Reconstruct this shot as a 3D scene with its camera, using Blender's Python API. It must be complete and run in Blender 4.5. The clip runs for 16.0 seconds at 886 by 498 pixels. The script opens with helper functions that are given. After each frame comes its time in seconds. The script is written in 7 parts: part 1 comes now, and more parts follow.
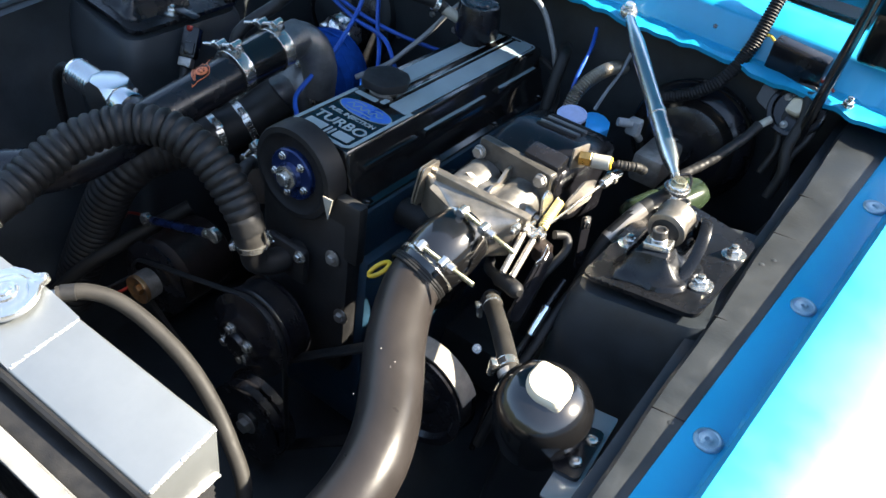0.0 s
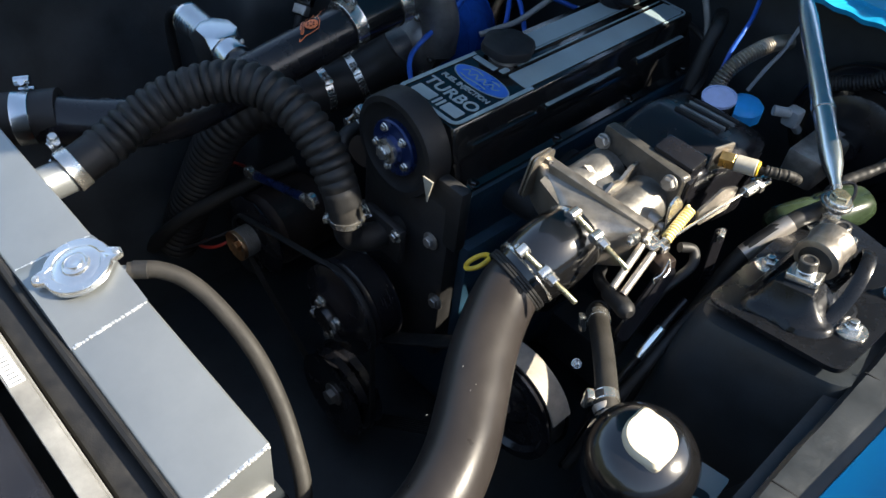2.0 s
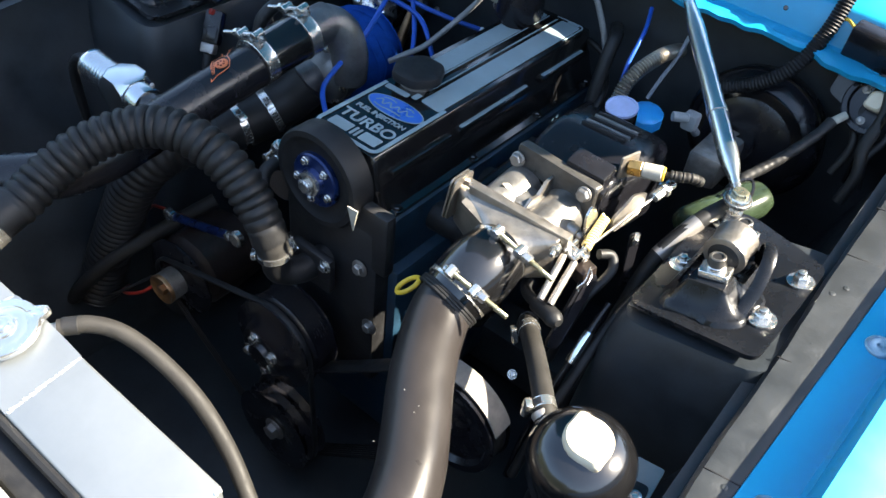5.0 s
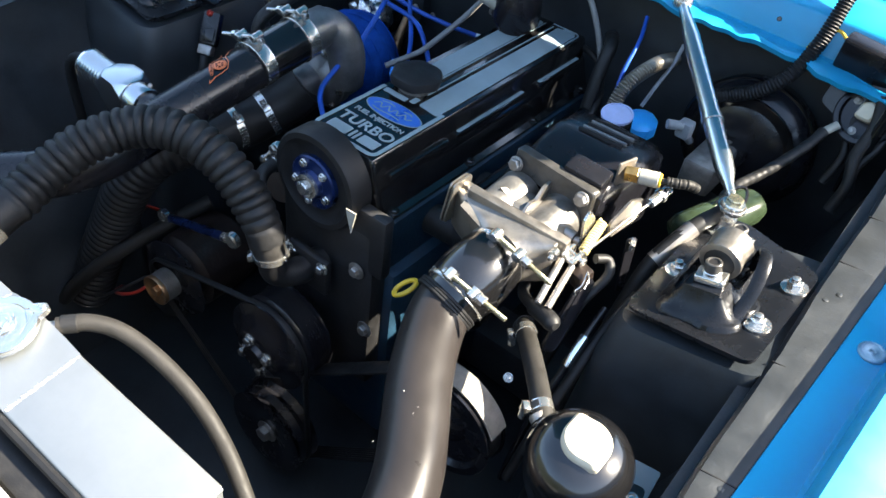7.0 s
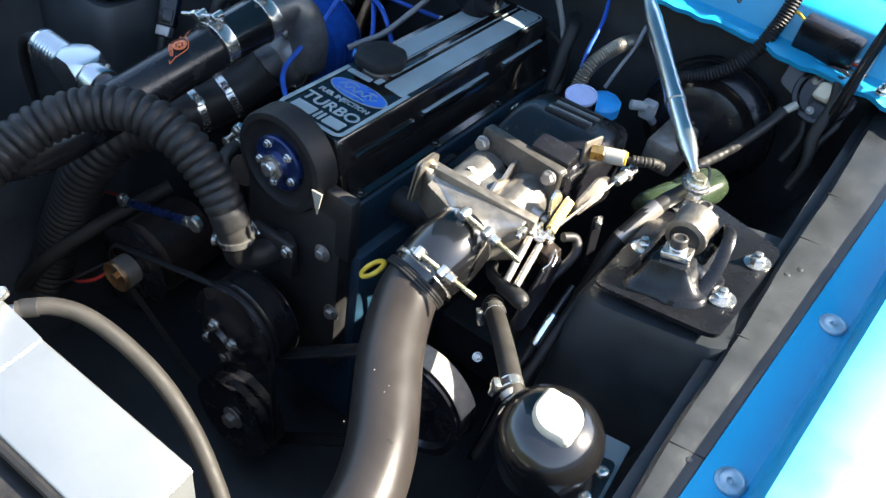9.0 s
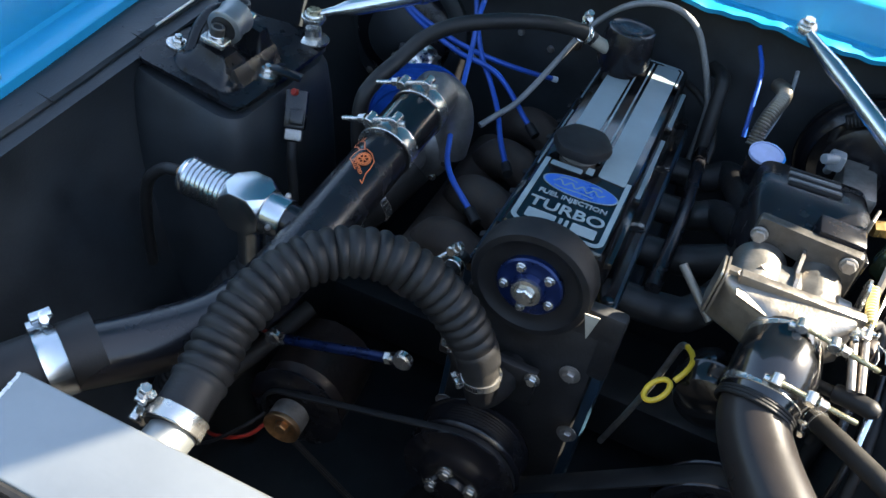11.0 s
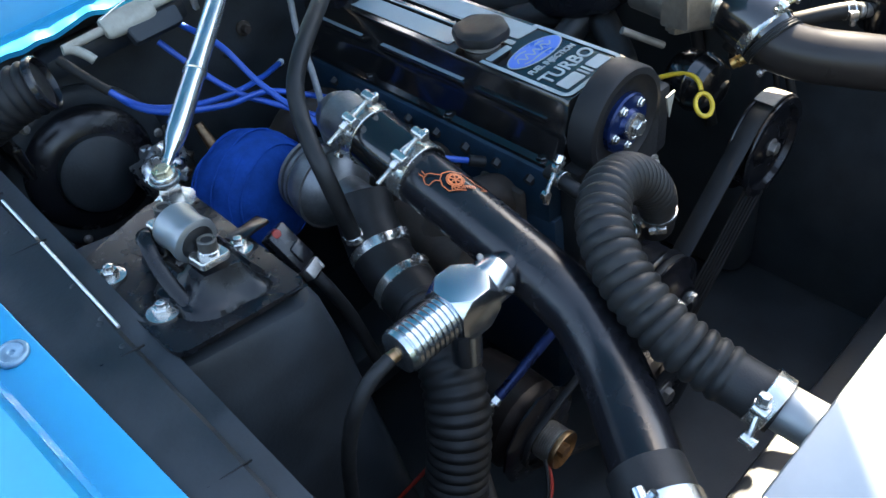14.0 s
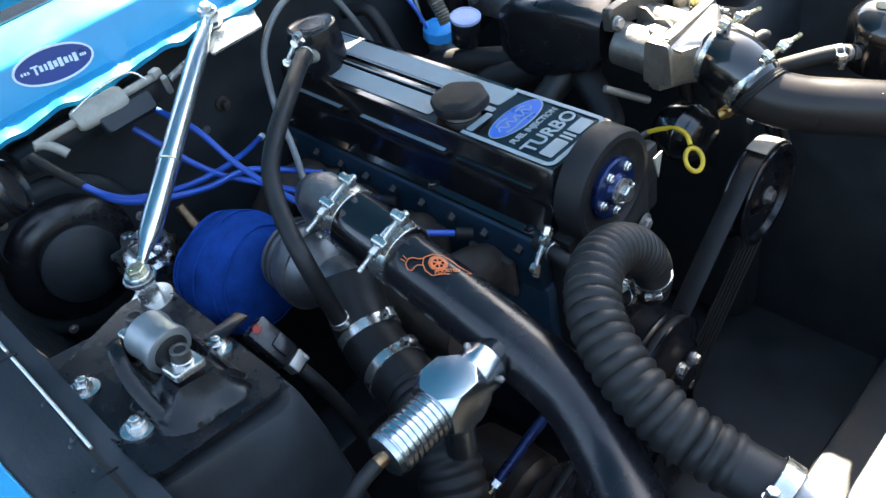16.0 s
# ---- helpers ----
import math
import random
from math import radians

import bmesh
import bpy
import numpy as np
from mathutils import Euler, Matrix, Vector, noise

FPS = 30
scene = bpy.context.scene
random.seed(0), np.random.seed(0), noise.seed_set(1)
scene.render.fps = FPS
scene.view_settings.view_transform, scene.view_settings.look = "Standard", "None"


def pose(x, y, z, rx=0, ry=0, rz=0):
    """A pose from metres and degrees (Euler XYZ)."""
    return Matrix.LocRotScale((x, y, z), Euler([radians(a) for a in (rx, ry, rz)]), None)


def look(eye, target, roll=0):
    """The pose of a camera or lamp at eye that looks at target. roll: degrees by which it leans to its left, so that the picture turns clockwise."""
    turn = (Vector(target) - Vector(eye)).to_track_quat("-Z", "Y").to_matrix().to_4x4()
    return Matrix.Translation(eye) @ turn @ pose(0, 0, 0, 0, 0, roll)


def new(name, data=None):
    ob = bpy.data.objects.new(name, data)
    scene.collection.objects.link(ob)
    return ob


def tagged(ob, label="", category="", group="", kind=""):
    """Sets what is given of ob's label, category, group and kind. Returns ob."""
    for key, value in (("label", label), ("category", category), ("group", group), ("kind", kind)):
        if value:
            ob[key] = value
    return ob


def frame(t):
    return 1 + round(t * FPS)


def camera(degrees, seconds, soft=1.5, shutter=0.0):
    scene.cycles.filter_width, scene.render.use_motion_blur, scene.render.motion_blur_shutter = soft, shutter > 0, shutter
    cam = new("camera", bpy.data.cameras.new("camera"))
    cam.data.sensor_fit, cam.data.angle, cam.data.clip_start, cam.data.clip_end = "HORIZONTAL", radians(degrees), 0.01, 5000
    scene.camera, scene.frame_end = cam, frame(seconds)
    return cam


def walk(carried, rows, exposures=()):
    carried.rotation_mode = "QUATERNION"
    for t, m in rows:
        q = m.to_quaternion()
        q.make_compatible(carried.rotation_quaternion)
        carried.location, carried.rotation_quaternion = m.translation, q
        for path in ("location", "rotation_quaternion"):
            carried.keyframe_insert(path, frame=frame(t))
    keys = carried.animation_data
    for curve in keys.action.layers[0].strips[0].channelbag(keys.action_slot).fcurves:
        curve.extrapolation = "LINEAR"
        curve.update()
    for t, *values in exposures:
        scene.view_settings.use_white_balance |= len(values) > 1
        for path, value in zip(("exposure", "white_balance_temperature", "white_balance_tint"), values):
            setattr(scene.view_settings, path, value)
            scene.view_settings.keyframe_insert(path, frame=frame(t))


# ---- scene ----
cam = camera(57.5, 16.0)
PATH = [
    (0, (0.655, -0.694, 1.476), (-0.150, 0.651, 0.233), 9.2),
    (0.5, (0.657, -0.702, 1.480), (-0.102, 0.665, 0.232), 10.2),
    (1, (0.641, -0.619, 1.484), (-0.173, 0.676, 0.194), 9.2),
    (1.5, (0.624, -0.551, 1.476), (-0.263, 0.613, 0.113), 7.5),
    (2, (0.597, -0.576, 1.466), (-0.360, 0.486, 0.067), 7.2),
    (2.3, (0.545, -0.633, 1.462), (-0.427, 0.432, 0.075), 7.2),
    (2.5, (0.487, -0.681, 1.452), (-0.395, 0.482, 0.085), 8.8),
    (3, (0.389, -0.748, 1.467), (-0.232, 0.589, 0.115), 4.2),
    (3.5, (0.437, -0.745, 1.482), (-0.109, 0.671, 0.179), 3.8),
    (4, (0.568, -0.667, 1.468), (-0.074, 0.723, 0.181), 6.1),
    (4.5, (0.597, -0.611, 1.481), (-0.173, 0.660, 0.142), 7.2),
    (5, (0.597, -0.590, 1.489), (-0.240, 0.621, 0.135), 7.2),
    (5.2, (0.596, -0.584, 1.484), (-0.238, 0.627, 0.128), 7.4),
    (7.3, (0.587, -0.607, 1.488), (-0.232, 0.638, 0.155), 8.8),
    (7.5, (0.584, -0.608, 1.478), (-0.254, 0.630, 0.149), 8.9),
    (8, (0.582, -0.614, 1.477), (-0.218, 0.657, 0.156), 10.6),
    (8.5, (0.588, -0.614, 1.475), (-0.190, 0.649, 0.135), 10.4),
    (9, (0.588, -0.614, 1.476), (-0.141, 0.676, 0.133), 10.7),
    (9.5, (0.582, -0.620, 1.486), (-0.166, 0.685, 0.167), 10.1),
    (10, (0.485, -0.658, 1.471), (-0.302, 0.627, 0.157), 9.3),
    (10.2, (0.407, -0.704, 1.462), (-0.349, 0.624, 0.172), 10.5),
    (12.3, (-0.328, -0.588, 1.413), (0.036, 0.847, 0.069), -2.1),
    (12.5, (-0.384, -0.571, 1.422), (0.115, 0.807, 0.061), -4.2),
    (13, (-0.453, -0.578, 1.428), (0.186, 0.736, 0.063), -4.8),
    (13.5, (-0.606, -0.520, 1.425), (0.127, 0.779, 0.093), -8.5),
    (14, (-0.654, -0.488, 1.424), (0.243, 0.650, 0.046), -9.5),
    (14.5, (-0.655, -0.478, 1.417), (0.183, 0.581, -0.058), -12.1),
    (14.8, (-0.641, -0.468, 1.428), (0.156, 0.581, -0.077), -13.9),
    (15, (-0.639, -0.467, 1.426), (0.164, 0.637, -0.036), -15.6),
    (15.5, (-0.624, -0.453, 1.438), (0.243, 0.730, 0.077), -14.4),
    (16, (-0.590, -0.465, 1.442), (0.330, 0.717, 0.117), -13.0),
]
EXPOSURES = [(0, 2.75, 7000, 8), (1.5, 2.3, 7000, 8), (2.0, 2.05, 7000, 8), (2.5, 1.9, 7000, 8), (3.0, 2.15, 7000, 8), (3.5, 2.55, 7000, 8), (4.5, 2.9, 7000, 8), (9.5, 3.0, 7000, 8), (10.2, 2.6, 7000, 8), (12.3, 3.55, 7500, 8), (16.0, 3.55, 7500, 8)]
walk(cam, [(t, look(eye, aim, roll)) for t, eye, aim, roll in PATH], EXPOSURES)


# ---- light ----
SUN_DIR = Vector((1.0, 0.62, 1.0)).normalized()
world = bpy.data.worlds.new("sky")
scene.world = world
world.use_nodes = True
wt = world.node_tree
sky = wt.nodes.new("ShaderNodeTexSky")
sky.sky_type = 'NISHITA'
sky.sun_disc = False
sky.sun_elevation = math.asin(SUN_DIR.z)
sky.sun_rotation = math.atan2(SUN_DIR.x, SUN_DIR.y)
wt.links.new(sky.outputs[0], wt.nodes["Background"].inputs[0])
wt.nodes["Background"].inputs[1].default_value = 0.112
sun_data = bpy.data.lights.new("sun", 'SUN')
sun_data.energy = 4.6
sun_data.angle = radians(0.53)
sun_data.color = (1.0, 0.93, 0.82)
sun = new("sun", sun_data)
sun.matrix_world = look(SUN_DIR * 20, (0, 0, 0))


# ---- materials ----
def material(name, color, rough=0.5, metal=0.0, vary=0.25, scale=30.0, bump=0.1, fine=400.0, coat=0.0, dust=0.0, dust_color=(0.16, 0.15, 0.13), aniso=None, rv=0.25, spec=0.5, dents=None):
    """A surface with a stain pattern, fine grain in roughness and relief, and an optional dust film that gathers in blotches."""
    m = bpy.data.materials.new(name)
    m.use_nodes = True
    nt = m.node_tree
    b = nt.nodes["Principled BSDF"]
    co = nt.nodes.new("ShaderNodeTexCoord")
    n1 = nt.nodes.new("ShaderNodeTexNoise")
    n1.inputs["Scale"].default_value, n1.inputs["Detail"].default_value, n1.inputs["Roughness"].default_value = scale, 6, 0.65
    n2 = nt.nodes.new("ShaderNodeTexNoise")
    n2.inputs["Scale"].default_value, n2.inputs["Detail"].default_value = fine, 3
    if aniso:
        mp = nt.nodes.new("ShaderNodeMapping")
        mp.inputs["Scale"].default_value = aniso
        nt.links.new(co.outputs["Object"], mp.inputs[0])
        nt.links.new(mp.outputs[0], n2.inputs[0])
    else:
        nt.links.new(co.outputs["Object"], n2.inputs[0])
    nt.links.new(co.outputs["Object"], n1.inputs[0])
    ramp = nt.nodes.new("ShaderNodeValToRGB")
    c = Vector(color)
    ramp.color_ramp.elements[0].position, ramp.color_ramp.elements[1].position = 0.3, 0.7
    ramp.color_ramp.elements[0].color = (*(c * (1 - vary)), 1)
    ramp.color_ramp.elements[1].color = (*[min(1, v) for v in c * (1 + vary)], 1)
    nt.links.new(n1.outputs[0], ramp.inputs[0])
    out = ramp.outputs[0]
    if dust:
        n3 = nt.nodes.new("ShaderNodeTexNoise")
        n3.inputs["Scale"].default_value, n3.inputs["Detail"].default_value = scale * 0.4, 8
        nt.links.new(co.outputs["Object"], n3.inputs[0])
        mr = nt.nodes.new("ShaderNodeMapRange")
        mr.inputs[1].default_value, mr.inputs[2].default_value, mr.inputs[4].default_value = 0.42, 0.75, dust
        nt.links.new(n3.outputs[0], mr.inputs[0])
        mx = nt.nodes.new("ShaderNodeMix")
        mx.data_type = 'RGBA'
        nt.links.new(mr.outputs[0], mx.inputs[0])
        nt.links.new(out, mx.inputs[6])
        mx.inputs[7].default_value = (*dust_color, 1)
        out = mx.outputs[2]
    nt.links.new(out, b.inputs["Base Color"])
    rr = nt.nodes.new("ShaderNodeMapRange")
    rr.inputs[1].default_value, rr.inputs[2].default_value = 0.3, 0.7
    rr.inputs[3].default_value, rr.inputs[4].default_value = max(0.02, rough * (1 - rv)), min(1, rough * (1 + 1.2 * rv))
    nt.links.new(n1.outputs[0], rr.inputs[0])
    nt.links.new(rr.outputs[0], b.inputs["Roughness"])
    b.inputs["Metallic"].default_value = metal
    b.inputs["Specular IOR Level"].default_value = spec
    b.inputs["Coat Weight"].default_value = coat
    b.inputs["Coat Roughness"].default_value = 0.06
    if bump:
        bp = nt.nodes.new("ShaderNodeBump")
        bp.inputs["Strength"].default_value, bp.inputs["Distance"].default_value = bump, 0.001
        nt.links.new(n2.outputs[0], bp.inputs["Height"])
        nt.links.new(bp.outputs[0], b.inputs["Normal"])
        if dents:
            n4 = nt.nodes.new("ShaderNodeTexNoise")
            n4.inputs["Scale"].default_value, n4.inputs["Detail"].default_value = dents[0], 3
            nt.links.new(co.outputs["Object"], n4.inputs[0])
            b4 = nt.nodes.new("ShaderNodeBump")
            b4.inputs["Strength"].default_value, b4.inputs["Distance"].default_value = 1.0, dents[1]
            nt.links.new(n4.outputs[0], b4.inputs["Height"])
            nt.links.new(b4.outputs[0], bp.inputs["Normal"])
    return m


BLUE_PAINT = material("blue_paint", (0.001, 0.265, 0.48), 0.40, 0.0, 0.06, 12, 0.03, 700, coat=0.18, dust=0.0, spec=0.5)
GLOSS_BLACK = material("gloss_black", (0.005, 0.005, 0.0055), 0.16, 0.0, 0.3, 40, 0.05, 500, coat=0.4, dust=0.012)
BAY_BLACK = material("bay_black", (0.015, 0.019, 0.023), 0.45, 0.0, 0.4, 18, 0.25, 250, dust=0.07, spec=0.35)
RAIL_BLACK = material("rail_black", (0.012, 0.0145, 0.017), 0.36, 0.0, 0.35, 14, 0.22, 240, dust=0.055, spec=0.5, dents=(16, 0.0016))
SATIN_BLACK = material("satin_black", (0.007, 0.007, 0.009), 0.24, 0.0, 0.2, 25, 0.08, 600, coat=0.03, dust=0.02, spec=0.4)
PIPE_GREY = material("pipe_grey", (0.018, 0.0155, 0.0148), 0.34, 0.0, 0.2, 14, 0.06, 300, coat=0.05, dust=0.02, spec=0.22)
RUBBER = material("rubber", (0.010, 0.010, 0.0105), 0.5, 0.0, 0.35, 50, 0.2, 500, dust=0.025, spec=0.3)
DUSTY_RUBBER = material("dusty_rubber", (0.014, 0.013, 0.012), 0.6, 0.0, 0.3, 40, 0.2, 500, dust=0.07, spec=0.25)
MOUNT_BLACK = material("mount_black", (0.006, 0.0065, 0.008), 0.27, 0.0, 0.3, 30, 0.06, 300, coat=0.02, dust=0.006, spec=0.27)
BLOCK_DARK = material("block_dark", (0.011, 0.011, 0.012), 0.5, 0.1, 0.5, 25, 0.6, 130, dust=0.07, spec=0.4)
BLOCK_BLUE = material("block_blue", (0.002, 0.020, 0.040), 0.5, 0.0, 0.5, 25, 0.5, 150, dust=0.06)
RUSTY = material("rusty_cast_iron", (0.040, 0.028, 0.022), 0.75, 0.2, 0.6, 40, 0.8, 120, dust=0.16)
HEAT_STEEL = material("heat_stained_steel", (0.21, 0.13, 0.075), 0.36, 0.9, 0.4, 70, 0.15, 300, dust=0.05)
ALU = material("brushed_aluminium", (0.25, 0.265, 0.27), 0.40, 0.72, 0.08, 10, 0.04, 300, aniso=(0.05, 1, 1), rv=0.04)
ALU_WELD = material("weld_aluminium", (0.75, 0.74, 0.72), 0.45, 0.9, 0.15, 200, 0.3, 500)
CAST_ALU = material("cast_aluminium", (0.27, 0.245, 0.215), 0.36, 0.85, 0.2, 60, 0.4, 320, dust=0.08, dust_color=(0.10, 0.085, 0.07))
BILLET = material("polished_billet", (0.52, 0.55, 0.57), 0.25, 1.0, 0.05, 60, 0.03, 500, rv=0.05)
ZINC = material("zinc_plated_steel", (0.56, 0.55, 0.52), 0.25, 0.92, 0.07, 120, 0.08, 600, rv=0.12, dust=0.02)
CHROME = material("chrome", (0.72, 0.76, 0.78), 0.14, 1.0, 0.04, 30, 0.0, 400, rv=0.05)
STEEL_DULL = material("dull_steel", (0.32, 0.30, 0.28), 0.45, 0.85, 0.3, 80, 0.3, 300, dust=0.2)
BRASS = material("brass", (0.36, 0.23, 0.085), 0.32, 0.9, 0.25, 90, 0.2, 300)
DECAL_SILVER = material("decal_silver", (0.17, 0.225, 0.25), 0.55, 0.0, 0.15, 20, 0.03, 400)
DECAL_BLUE = material("decal_blue", (0.018, 0.10, 0.40), 0.3, 0.1, 0.08, 20, 0.02, 300)
DECAL_WHITE = material("decal_white", (0.6, 0.66, 0.7), 0.4, 0.0, 0.06, 40, 0.02, 300)
NAVY = material("sticker_navy", (0.01, 0.035, 0.17), 0.35, 0.0, 0.08, 40, 0.02, 300)
ORANGE = material("decal_orange", (0.55, 0.12, 0.03), 0.5, 0.0, 0.15, 80, 0.05, 300)
YELLOW = material("yellow_dip", (0.62, 0.40, 0.03), 0.4, 0.0, 0.25, 60, 0.1, 300)
WIRE_BLUE = material("blue_silicone_wire", (0.006, 0.068, 0.36), 0.4, 0.0, 0.15, 60, 0.05, 400)
TURBO_BLUE = material("blue_blanket", (0.005, 0.05, 0.25), 0.9, 0.0, 0.25, 40, 0.8, 160, spec=0.05, dents=(22, 0.004))
HUB_BLUE = material("blue_anodised", (0.006, 0.018, 0.075), 0.28, 0.5, 0.35, 40, 0.05, 400)
CAP_BLUE = material("blue_plastic", (0.015, 0.36, 0.85), 0.35, 0.0, 0.1, 40, 0.05, 400)
LILAC = material("lilac_plastic", (0.34, 0.40, 0.62), 0.4, 0.0, 0.12, 60, 0.05, 300)
BUTTON = material("dull_blue_zinc", (0.24, 0.36, 0.44), 0.38, 0.6, 0.2, 90, 0.1, 300)
CREAM = material("cream_plastic", (0.52, 0.455, 0.34), 0.45, 0.0, 0.08, 60, 0.05, 300)
WHITE_PAINT = material("grey_painted_steel", (0.15, 0.15, 0.145), 0.45, 0.0, 0.4, 20, 0.15, 250, dust=0.35)
GREY_HOSE = material("grey_braid", (0.20, 0.20, 0.20), 0.5, 0.3, 0.2, 300, 0.6, 900)
RED = material("red_plastic", (0.26, 0.015, 0.008), 0.45, 0.0, 0.15, 60, 0.05, 300)
AMBER = material("amber_lens", (0.6, 0.12, 0.03), 0.25, 0.0, 0.2, 60, 0.05, 300)
CONDUIT = material("dusty_metal_conduit", (0.19, 0.175, 0.155), 0.42, 0.5, 0.2, 60, 0.1, 400, dust=0.1)
BRONZE_CONDUIT = material("bronze_grey_conduit", (0.20, 0.18, 0.15), 0.36, 0.7, 0.2, 60, 0.1, 400, dust=0.04)
CLEAR_GREY = material("aged_clear_plastic", (0.20, 0.22, 0.24), 0.35, 0.0, 0.15, 60, 0.05, 300)
SLEEVE_STEEL = material("satin_sleeve_steel", (0.34, 0.31, 0.28), 0.4, 0.8, 0.06, 30, 0.02, 400)
GREEN = material("green_plastic", (0.020, 0.031, 0.017), 0.22, 0.0, 0.3, 60, 0.05, 300, spec=0.3)
BEIGE = material("beige_plastic", (0.30, 0.28, 0.235), 0.5, 0.1, 0.2, 60, 0.1, 300)
FOIL = material("crumpled_foil", (0.66, 0.66, 0.66), 0.28, 1.0, 0.1, 80, 0.6, 90)
PALE_YELLOW = material("aged_yellow_plastic", (0.66, 0.52, 0.20), 0.45, 0.0, 0.25, 60, 0.1, 300)
# Flange shadow put into this dark grey; the dark socket bolts share it
DARK_SHADED_CAST = material("dark_shaded_cast", (0.085, 0.080, 0.073), 0.36, 0.55, 0.35, 40, 0.4, 260, dust=0.06, dust_color=(0.04, 0.036, 0.03))
CAST_MID = material("dull_cast_flange", (0.21, 0.20, 0.185), 0.42, 0.8, 0.3, 40, 0.4, 260, dust=0.1, dust_color=(0.06, 0.055, 0.05))
CAST_DARK = material("sooty_cast_aluminium", (0.19, 0.195, 0.20), 0.42, 0.8, 0.3, 35, 0.5, 220, dust=0.1)
BRACE_STEEL = material("brushed_brace_steel", (0.62, 0.67, 0.68), 0.24, 0.97, 0.03, 20, 0.0, 500, rv=0.03)
CAP_STEEL = material("stamped_cap_steel", (0.66, 0.67, 0.67), 0.24, 0.95, 0.06, 30, 0.03, 300)
COPPER_DARK = material("dark_alternator_casting", (0.020, 0.013, 0.011), 0.42, 0.4, 0.5, 40, 0.5, 150, dust=0.03)
OLIVE_ZINC = material("yellow_passivated_zinc", (0.36, 0.33, 0.22), 0.28, 0.9, 0.15, 150, 0.1, 500, rv=0.15)
GUARD_BLACK = material("matt_black_plastic", (0.009, 0.009, 0.010), 0.55, 0.0, 0.3, 60, 0.15, 500, dust=0.03, spec=0.25)
SUNLIT_PALE = material("sunlit_crescent_pale", (0.22, 0.20, 0.175), 0.5, 0.0, 0.2, 60, 0.15, 400, spec=0.2)
COPPER_FACE = material("copper_plated_steel", (0.42, 0.24, 0.12), 0.34, 0.9, 0.3, 90, 0.25, 300)
RING_DARK = material("unseen_dark_ring", (0.035, 0.045, 0.03), 0.9, 0.0, 0.5, 0.8, 0.5, 6)
ASPHALT = material("asphalt", (0.05, 0.05, 0.05), 0.85, 0.0, 0.3, 8, 1.0, 120)
CORE_DARK = material("radiator_fins", (0.03, 0.03, 0.032), 0.5, 0.4, 0.3, 60, 0.5, 300)
glass = bpy.data.materials.new("windscreen_glass")
glass.use_nodes = True
gb = glass.node_tree.nodes["Principled BSDF"]
gb.inputs["Base Color"].default_value = (0.35, 0.45, 0.42, 1)
gb.inputs["Transmission Weight"].default_value = 1.0
gb.inputs["Roughness"].default_value = 0.02


# ---- shape helpers ----
def basis(origin, up, hint=(0, 0, 1)):
    """A frame at origin whose z runs along up and whose x lies near hint."""
    z = Vector(up).normalized()
    h = Vector(hint)
    if abs(h.normalized().dot(z)) > 0.97:
        h = Vector((1, 0, 0)) if abs(z.x) < 0.9 else Vector((0, 1, 0))
    x = (h - z * h.dot(z)).normalized()
    y = z.cross(x)
    return Matrix(((x.x, y.x, z.x, origin[0]), (x.y, y.y, z.y, origin[1]), (x.z, y.z, z.z, origin[2]), (0, 0, 0, 1)))


def box(bm, c, size, bevel=0.002, rot=(0, 0, 0), seg=2):
    m = pose(*c, *rot) @ Matrix.Diagonal((*size, 1))
    r = bmesh.ops.create_cube(bm, size=1, matrix=m)
    if bevel:
        edges = list({e for v in r["verts"] for e in v.link_edges})
        bmesh.ops.bevel(bm, geom=edges, offset=bevel, segments=seg, profile=0.5, affect='EDGES')
    return bm


def lathe(bm, prof, m, seg=32, a0=0.0, a1=2 * math.pi, wob=None):
    """Turn a profile of (radius, height) round the z of frame m."""
    full = abs(a1 - a0) > 6.28
    n = seg if full else seg + 1
    rings = []
    for r, z in prof:
        ring = []
        for i in range(n):
            a = a0 + (a1 - a0) * i / seg
            k = wob(a) if wob else 1.0
            ring.append(bm.verts.new(m @ Vector((r * k * math.cos(a), r * k * math.sin(a), z))))
        rings.append(ring)
    for a, b in zip(rings, rings[1:]):
        for i in range(n if full else n - 1):
            j = (i + 1) % n
            bm.faces.new((a[i], a[j], b[j], b[i]))
    if full:
        if prof[0][0] > 1e-5:
            bm.faces.new(rings[0][::-1])
        if prof[-1][0] > 1e-5:
            bm.faces.new(rings[-1])
    return bm


def cyl(bm, p, q, r, r2=None, seg=20, bev=0.0008):
    p, q = Vector(p), Vector(q)
    L, r2 = (q - p).length, r if r2 is None else r2
    bev = min(bev, r * 0.4, L * 0.3)
    return lathe(bm, [(r - bev, 0), (r, bev), (r2, L - bev), (r2 - bev, L)], basis(p, q - p), seg)


def spline(pts, n=8):
    """Points along a smooth curve through pts."""
    P = [Vector(p) for p in pts]
    P = [P[0] * 2 - P[1]] + P + [P[-1] * 2 - P[-2]]
    out = []
    for i in range(1, len(P) - 2):
        a, b, c, d = P[i - 1:i + 3]
        for k in range(n):
            t = k / n
            out.append(0.5 * ((2 * b) + (c - a) * t + (2 * a - 5 * b + 4 * c - d) * t * t + (3 * b - a - 3 * c + d) * t ** 3))
    return out + [P[-2]]


def along(pts, step):
    """The same curve with points an even step apart."""
    out, left = [pts[0].copy()], step
    for a, b in zip(pts, pts[1:]):
        L, pos = (b - a).length, 0.0
        while L - pos > left:
            pos += left
            out.append(a.lerp(b, pos / L))
            left = step
        left -= L - pos
    return out


